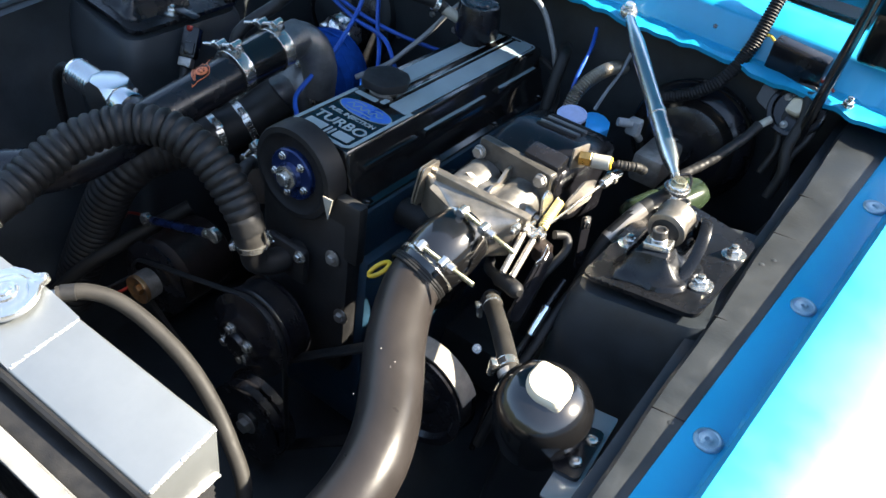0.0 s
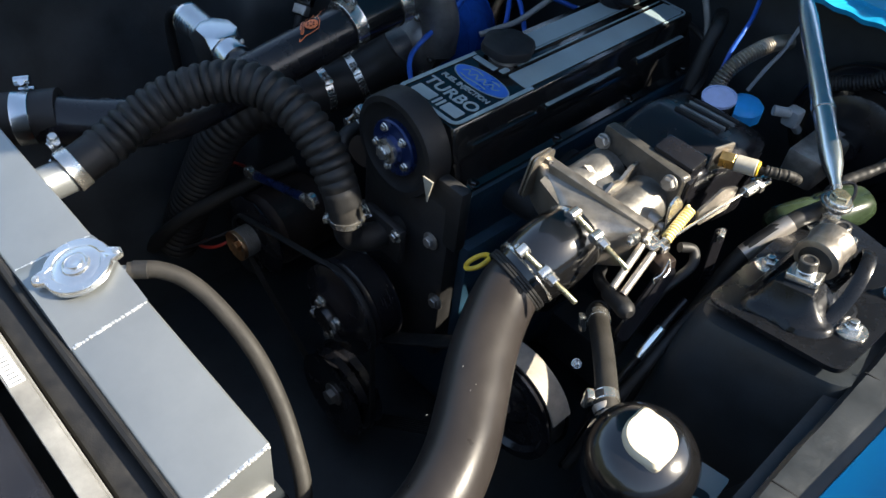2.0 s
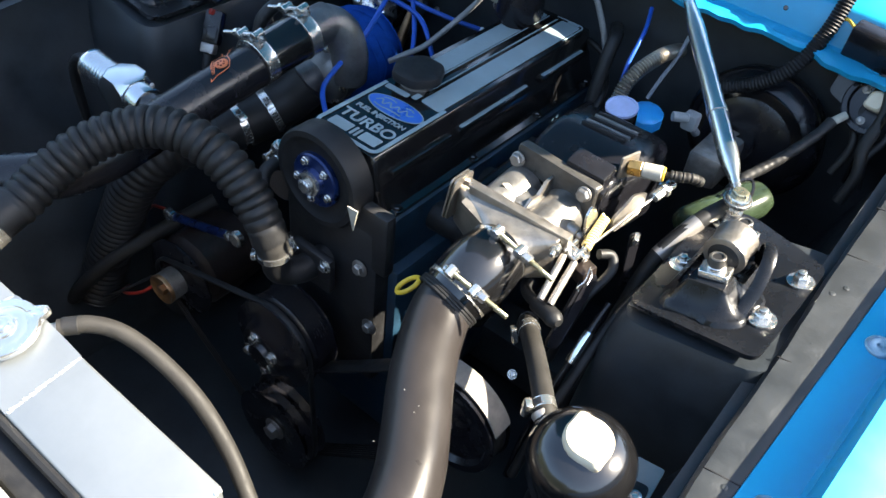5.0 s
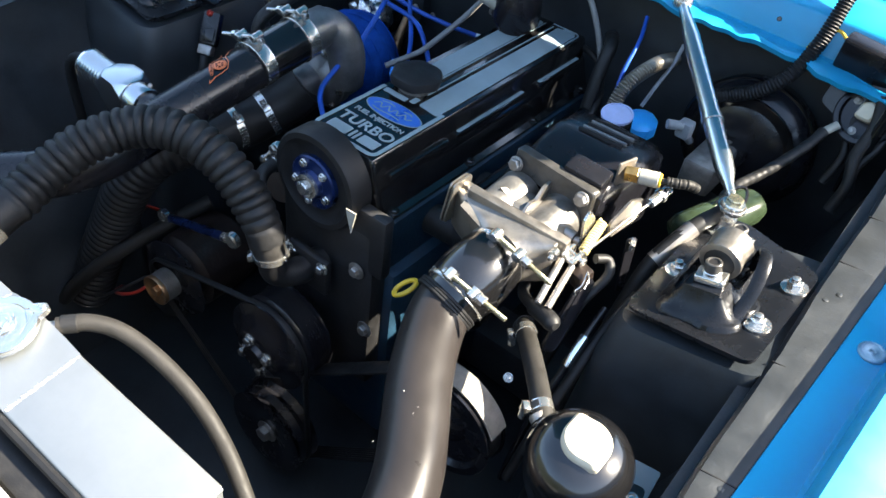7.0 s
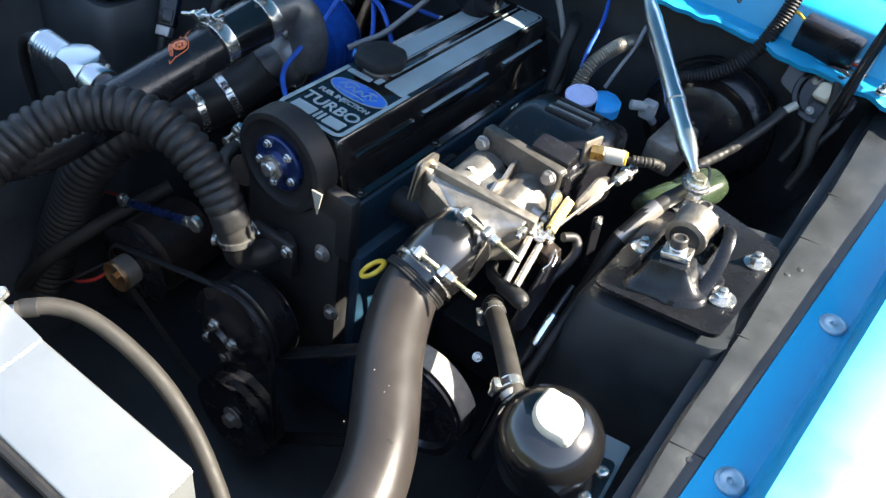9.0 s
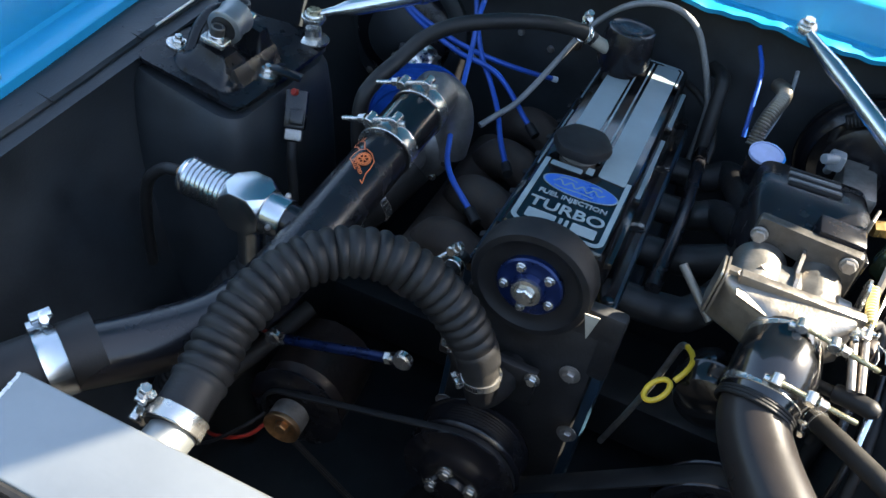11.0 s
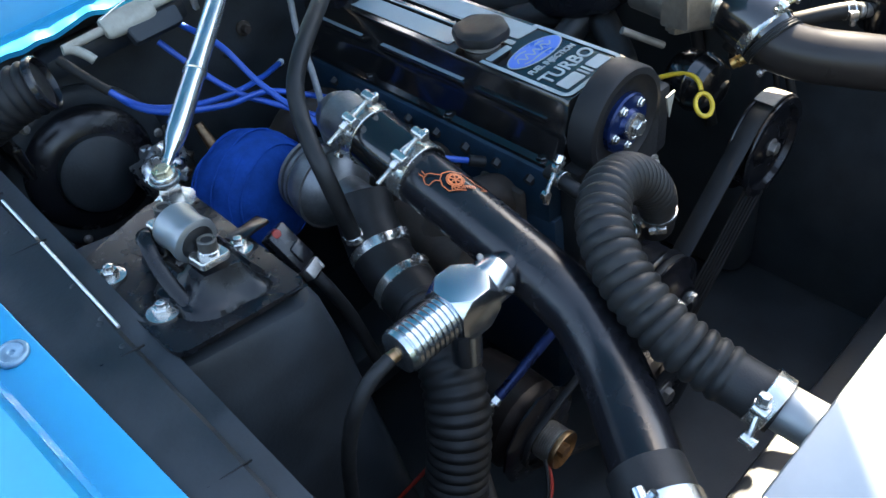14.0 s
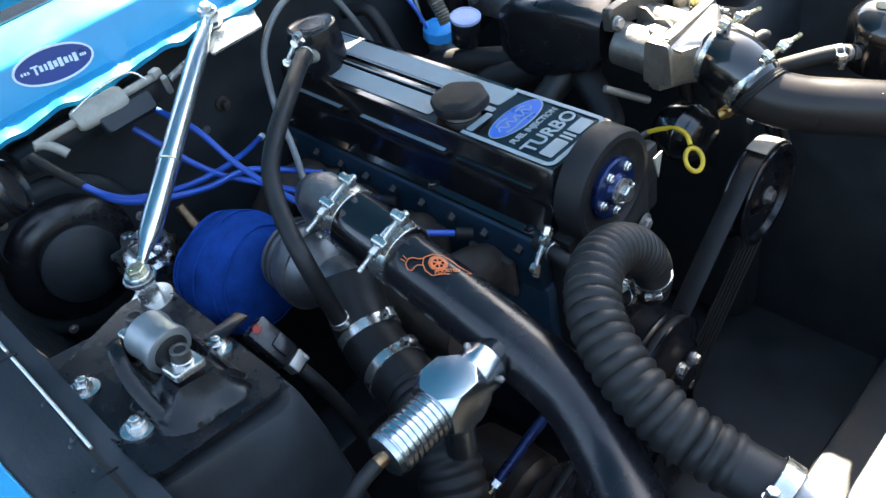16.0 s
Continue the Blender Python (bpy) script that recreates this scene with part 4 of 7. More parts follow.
for s in (-1, 1):
    for y0, y1 in ((0.03, 0.15), (0.165, 0.335), (0.365, 0.49)):
        bm = B()
        box(bm, (X0 + s * 0.0655, (y0 + y1) / 2, 0.8625), (0.010, y1 - y0, 0.010), 0.003)
        part("side_rib", bm, GLOSS_BLACK, cover)
        if y0 > 0.1:
            flat("rib_stripe", rect(s * 0.0655 - 0.003, y0 + 0.006, s * 0.0655 + 0.003, y1 - 0.006, 0.001), DECAL_SILVER, 0.8676, 0.0004)
    for y in (0.03, 0.19, 0.35, 0.49):
        bolt(vc, (X0 + s * 0.081, y, 0.8125), (0, 0, 1), 0.006, 0.008, GLOSS_BLACK)
band("rear_trim", [(0.0, 0.5035), (0.03, 0.5035)] + arc(0.0415, 0.4935, 0.010, 90, 0) + [(0.0515, 0.44)], 0.003, DECAL_SILVER)
flat("decal_block", rect(0.022, 0.497, 0.044, 0.501, 0.0008), DECAL_SILVER)

oc = thing("oil_cap", "black lobed plastic oil filler cap", "oil cap", (X0 - 0.018, 0.175, 0.89))
bm = B()
m = basis((X0 - 0.020, 0.178, 0.8945), (0, 0, 1)) @ Matrix.Diagonal((1, 1, 0.8, 1))
lathe(bm, [(0.024, 0), (0.024, 0.014)], m, 32)
part("neck", bm, STEEL_DULL, oc)
bm = B()
lathe(bm, [(0.030, 0.012), (0.0352, 0.014), (0.0365, 0.022), (0.0345, 0.029), (0.028, 0.0325), (0.020, 0.0335), (0.001, 0.034)], m, 72, wob=lambda a: 1 + 0.035 * math.cos(6 * a))
part("cap", bm, GUARD_BLACK, oc)

br = thing("crankcase_breather", "black round crankcase breather with hose barb", "breather", (X0 - 0.022, 0.425, 0.89))
bm = B()
m = basis((X0 - 0.034, 0.436, 0.8905), (0, 0, 1)) @ Matrix.Diagonal((0.92, 0.92, 0.86, 1))
lathe(bm, [(0.030, 0), (0.031, 0.016), (0.040, 0.020), (0.0425, 0.030), (0.0415, 0.050), (0.0385, 0.080), (0.0370, 0.084), (0.033, 0.085), (0.031, 0.0835), (0.019, 0.0835), (0.018, 0.085), (0.001, 0.085)], m, 48)
part("canister", bm, SATIN_BLACK, br)
bm = B()
cyl(bm, (X0 - 0.052, 0.418, 0.928), (-0.079, 0.388, 0.953), 0.0095)
part("barb", bm, BEIGE, br)

bh = thing("breather_hose", "black rubber breather hose to the turbo inlet", "hose", (-0.2, 0.25, 0.9))
BH = [(-0.070, 0.398, 0.946), (-0.088, 0.374, 0.962), (-0.124, 0.333, 0.977), (-0.173, 0.288, 0.981), (-0.225, 0.250, 0.972), (-0.260, 0.228, 0.949), (-0.278, 0.204, 0.925), (-0.291, 0.176, 0.908), (-0.299, 0.152, 0.890), (-0.300, 0.142, 0.866), (-0.297, 0.138, 0.83), (-0.288, 0.140, 0.775)]
bm = B()
tube(bm, BH, 0.0105, 16)
part("hose", bm, RUBBER, bh)
clamp_band(bh, (-0.080, 0.385, 0.955), (-0.6, -0.7, 0.35), 0.011, 0.009, ZINC, (0.3, -0.5, 0.8), 0.008)
clamp_band(bh, (-0.2895, 0.1395, 0.785), (0.1, -0.1, -1), 0.011, 0.009, ZINC)
bm = B()
tube(bm, [(-0.185, 0.315, 0.80), (-0.170, 0.338, 0.811), (-0.153, 0.365, 0.823), (-0.137, 0.395, 0.847), (-0.120, 0.435, 0.878), (-0.104, 0.459, 0.909), (-0.092, 0.475, 0.926), (-0.077, 0.485, 0.945), (-0.053, 0.490, 0.967), (-0.020, 0.495, 0.982), (0.020, 0.500, 0.984), (0.058, 0.503, 0.963), (0.088, 0.505, 0.912), (0.104, 0.503, 0.875), (0.113, 0.500, 0.850), (0.116, 0.495, 0.80), (0.116, 0.49, 0.76)], 0.0048, 12)
single("braided_hose", bm, GREY_HOSE, "thin grey braided oil feed hose", "hose")

# cam drive
cam_drive = thing("cam_pulley", "black cam pulley with blue anodised hub", "pulley", (0.003, -0.02, 0.844))
mc = basis((0.006, 0.001, 0.849), (0, -1, 0), (0, 0, 1))
bm = B()
lathe(bm, [(0.066, 0.0), (0.070, 0.003), (0.070, 0.032), (0.0675, 0.036), (0.060, 0.037), (0.057, 0.034), (0.050, 0.030), (0.034, 0.030)], mc, 64)
part("belt_guard", bm, GUARD_BLACK, cam_drive, "round black belt guard")
bm = B()
lathe(bm, [(0.038, 0.028), (0.038, 0.036), (0.036, 0.038), (0.020, 0.0385), (0.018, 0.044), (0.014, 0.0445)], mc, 48)
part("hub", bm, HUB_BLUE, cam_drive, "blue anodised hub")
for k in range(5):
    a = k * 2 * math.pi / 5 + 0.5
    bolt(cam_drive, mc @ Vector((0.0285 * math.cos(a), 0.0285 * math.sin(a), 0.038)), (0, -1, 0), 0.005, 0.0062, ZINC)
bm = B()
lathe(bm, [(0.0165, 0.044), (0.0168, 0.049), (0.013, 0.050), (0.012, 0.0485)], mc, 32)
prism(bm, ngon(6, 0.0105), mc @ Matrix.Translation((0, 0, 0.047)), 0.010, 0.0015)
part("centre_bolt", bm, ZINC, cam_drive)
# Pale triangle in place of a sunlit patch beside the belt guard
bm = B()
prism(bm, [(-0.004, 0.002), (0.013, 0.003), (0.006, -0.032)], basis((0.076, -0.043, 0.850), (0, -1, 0), (1, 0, 0)), 0.002)
part("sunlit_patch", bm, BEIGE, cam_drive)

# water pump pulley, belts
wp = thing("water_pump_pulley", "black ribbed water pump pulley with four zinc bolts", "pulley", (-0.002, -0.13, 0.52))
mw = basis((-0.002, -0.060, 0.592), (0, -1, 0), (0, 0, 1))
bm = B()
lathe(bm, [(0.060, -0.004), (0.072, -0.003), (0.072, 0.0)] + [(0.0695 if k % 2 else 0.0665, 0.002 + 0.0022 * k) for k in range(14)] + [(0.072, 0.033), (0.073, 0.036), (0.070, 0.040), (0.0655, 0.042), (0.0655, 0.050), (0.072, 0.053), (0.072, 0.056), (0.060, 0.058), (0.055, 0.060), (0.046, 0.066), (0.040, 0.074), (0.034, 0.076), (0.020, 0.076), (0.018, 0.084), (0.001, 0.084)], mw, 56)
part("pulley_wheel", bm, SATIN_BLACK, wp)
for k in range(4):
    a = k * math.pi / 2 + 0.4
    bolt(wp, mw @ Vector((0.026 * math.cos(a), 0.026 * math.sin(a), 0.076)), (0, -1, 0), 0.0075, 0.010, ZINC)


def belt(wheels, y, w, name, label, back):
    """A belt round pulleys given counter-clockwise as ((x, z), radius)."""
    pts, k = [], len(wheels)
    normals = []
    for i in range(k):
        (a, ra), (b, rb) = wheels[i], wheels[(i + 1) % k]
        d = Vector(b) - Vector(a)
        c = (ra - rb) / d.length
        u = d.normalized()
        n = u * c + Vector((u.y, -u.x)) * math.sqrt(1 - c * c)
        normals.append(math.atan2(n.y, n.x))
    for i in range(k):
        c, r = wheels[i]
        a0, a1 = normals[i - 1], normals[i]
        while a1 < a0:
            a1 += 2 * math.pi
        pts += [Vector(c) + Vector((math.cos(a0 + (a1 - a0) * q / 20), math.sin(a0 + (a1 - a0) * q / 20))) * r for q in range(21)]
    t = thing(name, label, "belt", (wheels[0][0][0], y, min(p.y for p in pts)))
    m = len(pts)
    ribs = max(3, round(w / 0.0044))
    inner = [(0.0 if q % 2 else 0.0016, -w * q / (2 * ribs)) for q in range(2 * ribs + 1)]
    for piece, prof, mat in (("ribbed_face", inner, RUBBER), ("belt_back", [(0.0016, -w), (0.0046, -w), (0.005, -w + 0.0006), (0.005, -0.0006), (0.0046, 0.0), (0.0016, 0.0)], back)):
        bm = B()
        rows = []
        for i in range(m):
            tv = (pts[(i + 1) % m] - pts[i - 1]).normalized()
            nn = Vector((tv.y, -tv.x))
            rows.append([bm.verts.new((pts[i].x + nn.x * h, y + dy, pts[i].y + nn.y * h)) for h, dy in prof])
        for i in range(m):
            A, Bq = rows[i], rows[(i + 1) % m]
            for q in range(len(prof) - 1):
                bm.faces.new((A[q], A[q + 1], Bq[q + 1], Bq[q]))
        part(piece, bm, mat, t)
    return t


belt([((0.0, 0.40), 0.075), ((0.286, 0.667), 0.068)], -0.061, 0.028, "steering_belt", "wide ribbed black rubber drive belt", RUBBER)
belt([((-0.245, 0.545), 0.036), ((0.0, 0.40), 0.070), ((-0.002, 0.592), 0.065)], -0.103, 0.009, "alternator_belt", "narrow black rubber belt round the alternator pulley", RUBBER)

bm = B()
lathe(bm, [(0.07, 0), (0.075, 0.004), (0.068, 0.014), (0.075, 0.024), (0.068, 0.034), (0.075, 0.044), (0.05, 0.046), (0.03, 0.04), (0.001, 0.04)], basis((0.0, -0.085, 0.40), (0, -1, 0)), 48)
crk = thing("crank_pulley", "black crank pulley low on the engine", "pulley", (0.0, -0.1, 0.33))
part("pulley_wheel", bm, SATIN_BLACK, crk)
bolt(crk, (0.0, -0.125, 0.40), (0, -1, 0), 0.013, 0.02, STEEL_DULL)

# alternator
alt = thing("alternator", "black alternator with ribbed pulley and copper coloured face", "alternator", (-0.245, -0.02, 0.48))
ma = basis((-0.248, 0.027, 0.545), (0.05, -1, 0), (0, 0, 1))
bm = B()
lathe(bm, [(0.05, 0), (0.062, 0.01), (0.065, 0.06), (0.063, 0.10), (0.045, 0.118), (0.02, 0.12)], ma, 40, wob=lambda a: 1 + 0.012 * math.cos(a * 16))
part("casing", bm, COPPER_DARK, alt, "ribbed dark casing")
bm = B()
lathe(bm, [(0.052, 0.121), (0.066, 0.119), (0.068, 0.121), (0.068, 0.124), (0.060, 0.128), (0.045, 0.131), (0.03, 0.131)], ma, 60, wob=lambda a: 1 + 0.018 * math.cos(a * 12))
part("fan_disc", bm, SATIN_BLACK, alt)
bm = B()
lathe(bm, [(0.020, 0.128), (0.026, 0.130)] + [(0.0255 if k % 2 else 0.0228, 0.1325 + 0.00165 * k) for k in range(13)] + [(0.0255, 0.155), (0.022, 0.1575), (0.018, 0.156)], ma, 40)
part("pulley_wheel", bm, STEEL_DULL, alt, "ribbed steel pulley")
bm = B()
lathe(bm, [(0.0255, 0.1555), (0.0262, 0.160), (0.0255, 0.1625), (0.0235, 0.1615), (0.017, 0.1570), (0.012, 0.1560)], ma, 40)
pface = part("pulley_face", bm, COPPER_FACE, alt, "copper coloured dished face")
bm = B()
prism(bm, ngon(6, 0.0095), ma @ Matrix.Translation((0, 0, 0.155)), 0.010, 0.0015)
part("pulley_nut", bm, COPPER_FACE, pface)
# blue adjuster link
lk = thing("adjuster_link", "blue anodised turnbuckle link with rod ends", "link rod", (-0.18, -0.08, 0.67))
bm = B()
cyl(bm, (-0.276, -0.065, 0.631), (-0.130, -0.077, 0.694), 0.0068)
part("rod", bm, HUB_BLUE, lk, "blue anodised rod")
for p, q in (((-0.276, -0.065, 0.631), (-0.297, -0.0633, 0.622)), ((-0.130, -0.077, 0.694), (-0.108, -0.079, 0.7035))):
    bm = B()
    cyl(bm, p, q, 0.0042)
    prism(bm, ngon(6, 0.008), basis(p, Vector(q) - Vector(p)), 0.008)
    lathe(bm, [(0.010, -0.006), (0.0125, -0.004), (0.0125, 0.004), (0.010, 0.006)], basis(q, (0, -1, 0)), 20)
    part("rod_end", bm, ZINC, lk)
# thermostat housing under the upper hose
th = thing("thermostat_housing", "dark thermostat housing with zinc bolts", "thermostat housing", (0.0, -0.09, 0.70))
bm = B()
tube(bm, [(-0.008, -0.095, 0.756), (-0.004, -0.092, 0.725), (0.006, -0.06, 0.712), (0.01, -0.02, 0.712)], 0.0195, 20)
box(bm, (0.01, -0.045, 0.712), (0.075, 0.014, 0.06), 0.005)
part("elbow", bm, BLOCK_DARK, th)
for x in (-0.022, 0.042):
    bolt(th, (x, -0.053, 0.735), (0, -1, 0), 0.007, 0.010, ZINC)
# small hoses with clamps at the front of the head
sh = thing("coolant_bypass_hose", "small black bypass hose with zinc clamps", "hose", (-0.05, -0.05, 0.78))
bm = B()
tube(bm, [(-0.085, 0.01, 0.815), (-0.09, -0.03, 0.812), (-0.08, -0.05, 0.795), (-0.062, -0.06, 0.765), (-0.045, -0.07, 0.735), (-0.02, -0.075, 0.72)], 0.0095, 14)
part("hose", bm, RUBBER, sh)
clamp_band(sh, (-0.088, -0.012, 0.815), (-0.1, -1, 0), 0.0102, 0.009, ZINC, (0.6, 0, 0.8), 0.008)
clamp_band(sh, (-0.053, -0.066, 0.75), (0.5, -0.3, -0.8), 0.0102, 0.009, ZINC, (-0.6, -0.5, 0.4), 0.008)
clamp_band(sh, (-0.03, -0.0735, 0.725), (0.8, -0.2, -0.5), 0.0102, 0.009, ZINC, (-0.2, -0.8, 0.4), 0.008)

# dipstick
ds = thing("dipstick", "yellow ring dipstick handle in a steel tube", "dipstick", (0.18, -0.03, 0.70))
bm = B()
mr = basis((0.172, -0.040, 0.784), (-0.5, -0.3, 0.81), (0.037, 0.038, 0.022)) @ Matrix.Diagonal((1.1, 0.72, 1, 1))
n = 20
tube(bm, [mr @ Vector((0.0145 * math.cos(t), 0.0145 * math.sin(t), 0)) for t in [math.pi * 2 * i / n for i in range(n + 1)]], 0.0032, 10)
tube(bm, [(0.186, -0.026, 0.793), (0.193, -0.016, 0.801), (0.198, 0.002, 0.802), (0.196, 0.022, 0.796), (0.190, 0.040, 0.788)], 0.0034, 10)
part("ring_handle", bm, YELLOW, ds, "yellow plastic ring")
bm = B()
tube(bm, [(0.190, 0.040, 0.788), (0.184, 0.050, 0.774), (0.178, 0.056, 0.72), (0.165, 0.06, 0.64), (0.145, 0.06, 0.55)], 0.0042, 10)
part("tube", bm, STEEL_DULL, ds)

# steering pump under the intake: dark pulley, gloss black reservoir, steel pressure pipe
ps = thing("steering_pump", "gloss black steering pump with dark grooved pulley", "pump", (0.28, -0.02, 0.58))
mp_ = basis((0.286, -0.058, 0.667), (0.0, -1, 0.0), (0, 0, 1))
bm = B()
lathe(bm, [(0.060, 0.0), (0.076, 0.001), (0.077, 0.003), (0.076, 0.005), (0.068, 0.006), (0.068, 0.033), (0.076, 0.034), (0.077, 0.036), (0.076, 0.038), (0.066, 0.038), (0.062, 0.030), (0.034, 0.026), (0.026, 0.032), (0.018, 0.034), (0.001, 0.034)], mp_, 56)
part("pulley_wheel", bm, SATIN_BLACK, ps, "dark pressed steel pulley")
bolt(ps, (0.286, -0.091, 0.667), (0, -1, 0), 0.010, 0.014, STEEL_DULL)
# Added pale arc: the sunlit crescent at the pump pulley, put into colour
bm = B()
secs = []
for k in range(31):
    t = radians(24 + 76 * k / 30)
    u = Vector((math.cos(t), 0, math.sin(t)))
    c = Vector((0.286, 0, 0.667))
    secs.append([c + u * r + Vector((0, y, 0)) for r, y in ((0.0785, -0.060), (0.0800, -0.0605), (0.0800, -0.0895), (0.0785, -0.090))])
loft(bm, secs)
part("sunlit_arc", bm, SUNLIT_PALE, ps, "added pale arc for the sunlit crescent at the pulley")
bolt(ps, (0.3326, -0.0324, 0.7433), (0.3, -0.6, 0.7), 0.0055, 0.006, ZINC, 0.008)
bm = B()
mq = basis((0.224, -0.022, 0.776), (0.15, 1, -0.05), (0, 0, 1)) @ Matrix.Scale(0.9, 4)
lathe(bm, [(0.001, -0.012), (0.022, -0.011), (0.037, -0.004), (0.043, 0.008), (0.045, 0.022), (0.047, 0.024), (0.047, 0.029), (0.045, 0.031), (0.044, 0.055), (0.038, 0.066), (0.024, 0.072), (0.001, 0.073)], mq, 48)
part("reservoir_shell", bm, GLOSS_BLACK, ps, "rounded gloss black shell")
bm = B()
cyl(bm, (0.258, -0.026, 0.796), (0.268, -0.040, 0.806), 0.0075)
prism(bm, ngon(6, 0.0095), basis((0.262, -0.032, 0.800), (0.5, -0.7, 0.5)), 0.006, 0.0008)
part("pressure_fitting", bm, BRASS, ps, "brass pressure fitting")
bm = B()
cyl(bm, (0.15, 0.079, 0.867), (0.2, 0.045, 0.831), 0.0052, seg=16)
part("pressure_pipe", bm, CONDUIT, ps, "pale steel pressure pipe")

# ---- throttle side ----
tb = thing("throttle_assembly", "cast aluminium throttle body with air horn adapter", "throttle body", (0.26, 0.06, 0.85))
bm = B()
secs = []
N = 40
for y, w, h, cx, cz, sq in ((0.030, 0.070, 0.028, 0.254, 0.888, 24), (0.020, 0.070, 0.028, 0.254, 0.888, 24), (0.015, 0.064, 0.0275, 0.256, 0.886, 12), (0.006, 0.050, 0.030, 0.261, 0.882, 4), (-0.002, 0.038, 0.033, 0.266, 0.878, 2.3), (-0.012, 0.0345, 0.0345, 0.267, 0.877, 2)):
    s_ = []
    for i in range(N):
        t = 2 * math.pi * i / N
        c, sn = math.cos(t), math.sin(t)
        s_.append(Vector((cx + w * math.copysign(abs(c) ** (2 / sq), c), y, cz + h * math.copysign(abs(sn) ** (2 / sq), sn))))
    secs.append(s_)
loft(bm, secs)
part("air_horn", bm, CAST_ALU, tb, "cast adapter that narrows from a slot to a round neck")
bm = B()
box(bm, (0.256, 0.036, 0.888), (0.144, 0.011, 0.058), 0.003, (0, 4, 5))
part("front_flange", bm, CAST_ALU, tb)
bm = B()
box(bm, (0.267, 0.0285, 0.9165), (0.130, 0.013, 0.012), 0.0022, (0, 3.4, 5))
part("stiffening_rib", bm, CAST_ALU, tb, "straight cast rib along the adapter")
bm = B()
lathe(bm, [(0.0046, 0.0), (0.0046, 0.0016), (0.0028, 0.0016), (0.0028, 0.0002), (0.0002, 0.0002)], basis((0.2035, 0.0225, 0.9225), (0.06, -0.1, 1)), 16)
part("rib_eye", bm, STEEL_DULL, tb)
bm = B()
loft(bm, [[Vector(p) + Vector((0, 0, h)) for p in ((0.203, 0.0205, 0.9105), (0.205, 0.002, 0.908), (0.255, -0.006, 0.8965), (0.288, -0.008, 0.891), (0.301, 0.004, 0.890), (0.297, 0.0205, 0.8955), (0.250, 0.0205, 0.9035))] for h in (0.0, 0.0035)])
part("gusset", bm, CAST_ALU, tb, "sunlit gusset plate on the adapter")
for k in range(2):
    bm = B()
    o = rounded([(-0.016, -0.029), (0.026, -0.026), (0.018, 0.028), (-0.016, 0.028)], 0.006, 3)
    prism(bm, o, basis((0.1885 - 0.0042 * k, 0.026 - 0.001 * k, 0.900), (-1, 0, 0.05), (0, -1, 0)), 0.0028, 0.0007)
    part("end_lip", bm, CAST_ALU, tb, "thin flat lip on the adapter end")
bm = B()
for x in (0.225, 0.285):
    cyl(bm, (x, 0.038, 0.884), (x, 0.104, 0.889), 0.029, seg=28)
box(bm, (0.256, 0.070, 0.896), (0.080, 0.040, 0.026), 0.006)
box(bm, (0.275, 0.07, 0.868), (0.09, 0.05, 0.03), 0.005)
part("bore_casting", bm, CAST_MID, tb)
bm = B()
loft(bm, [[Vector((x, y, z)) for y, z in ((0.046, 0.905), (0.060, 0.916), (0.074, 0.913), (0.088, 0.925), (0.101, 0.926), (0.101, 0.890), (0.046, 0.890))] for x in (0.2585, 0.2625)])
part("web_fin", bm, CAST_ALU, tb, "thin notched web between the bores")
bm = B()
loft(bm, [[Vector((x + dx, y, z)) for x, z in ((0.198, 0.896), (0.212, 0.903), (0.222, 0.918), (0.230, 0.914), (0.244, 0.902), (0.250, 0.892))] for y, dx in ((0.056, 0.0), (0.062, 0.004))])
part("peaked_web", bm, CAST_ALU, tb, "peaked cast web beside the bore")
bm = B()
cyl(bm, (0.296, 0.072, 0.896), (0.322, 0.070, 0.894), 0.0085, seg=20)
cyl(bm, (0.322, 0.070, 0.894), (0.330, 0.0695, 0.8935), 0.0052, seg=14)
part("throttle_shaft", bm, STEEL_DULL, tb, "dull steel throttle shaft")
bm = B()
box(bm, (0.291, 0.131, 0.936), (0.052, 0.032, 0.024), 0.004, (6, 4, 3))
box(bm, (0.318, 0.116, 0.903), (0.007, 0.022, 0.062), 0.002, (0, 4, 10))
part("side_block", bm, SATIN_BLACK, tb, "black block behind the flange")
bm = B()
for k in range(5):
    lathe(bm, [(0.0042, 0.0), (0.0060, 0.0009), (0.0042, 0.0018)], basis((0.324 + 0.0004 * k, 0.0225 - 0.0022 * k, 0.9065), (0.15, -1, 0.05)), 14)
cyl(bm, (0.324, 0.026, 0.9065), (0.326, 0.006, 0.9065), 0.0032, seg=10)
part("idle_screw", bm, ZINC, tb, "sprung idle screw")
bm = B()
o = rounded([(-0.057, 0.000), (-0.030, 0.002), (0.028, -0.010), (0.044, -0.036), (0.058, -0.036), (0.058, 0.028), (-0.056, 0.032)], 0.006, 4)
prism(bm, o, basis((0.262, 0.114, 0.911), (-0.05, -1, 0.08), (1, 0, 0)), 0.013, 0.002)
part("mounting_flange", bm, DARK_SHADED_CAST, tb, "flange plate with two hex bolts, shadow put in its dark grey")
for p in ((0.2115, 0.1015, 0.925), (0.306, 0.0985, 0.928)):
    bolt(tb, p, (-0.05, -1, 0.08), 0.0080, 0.0095, STEEL_DULL)
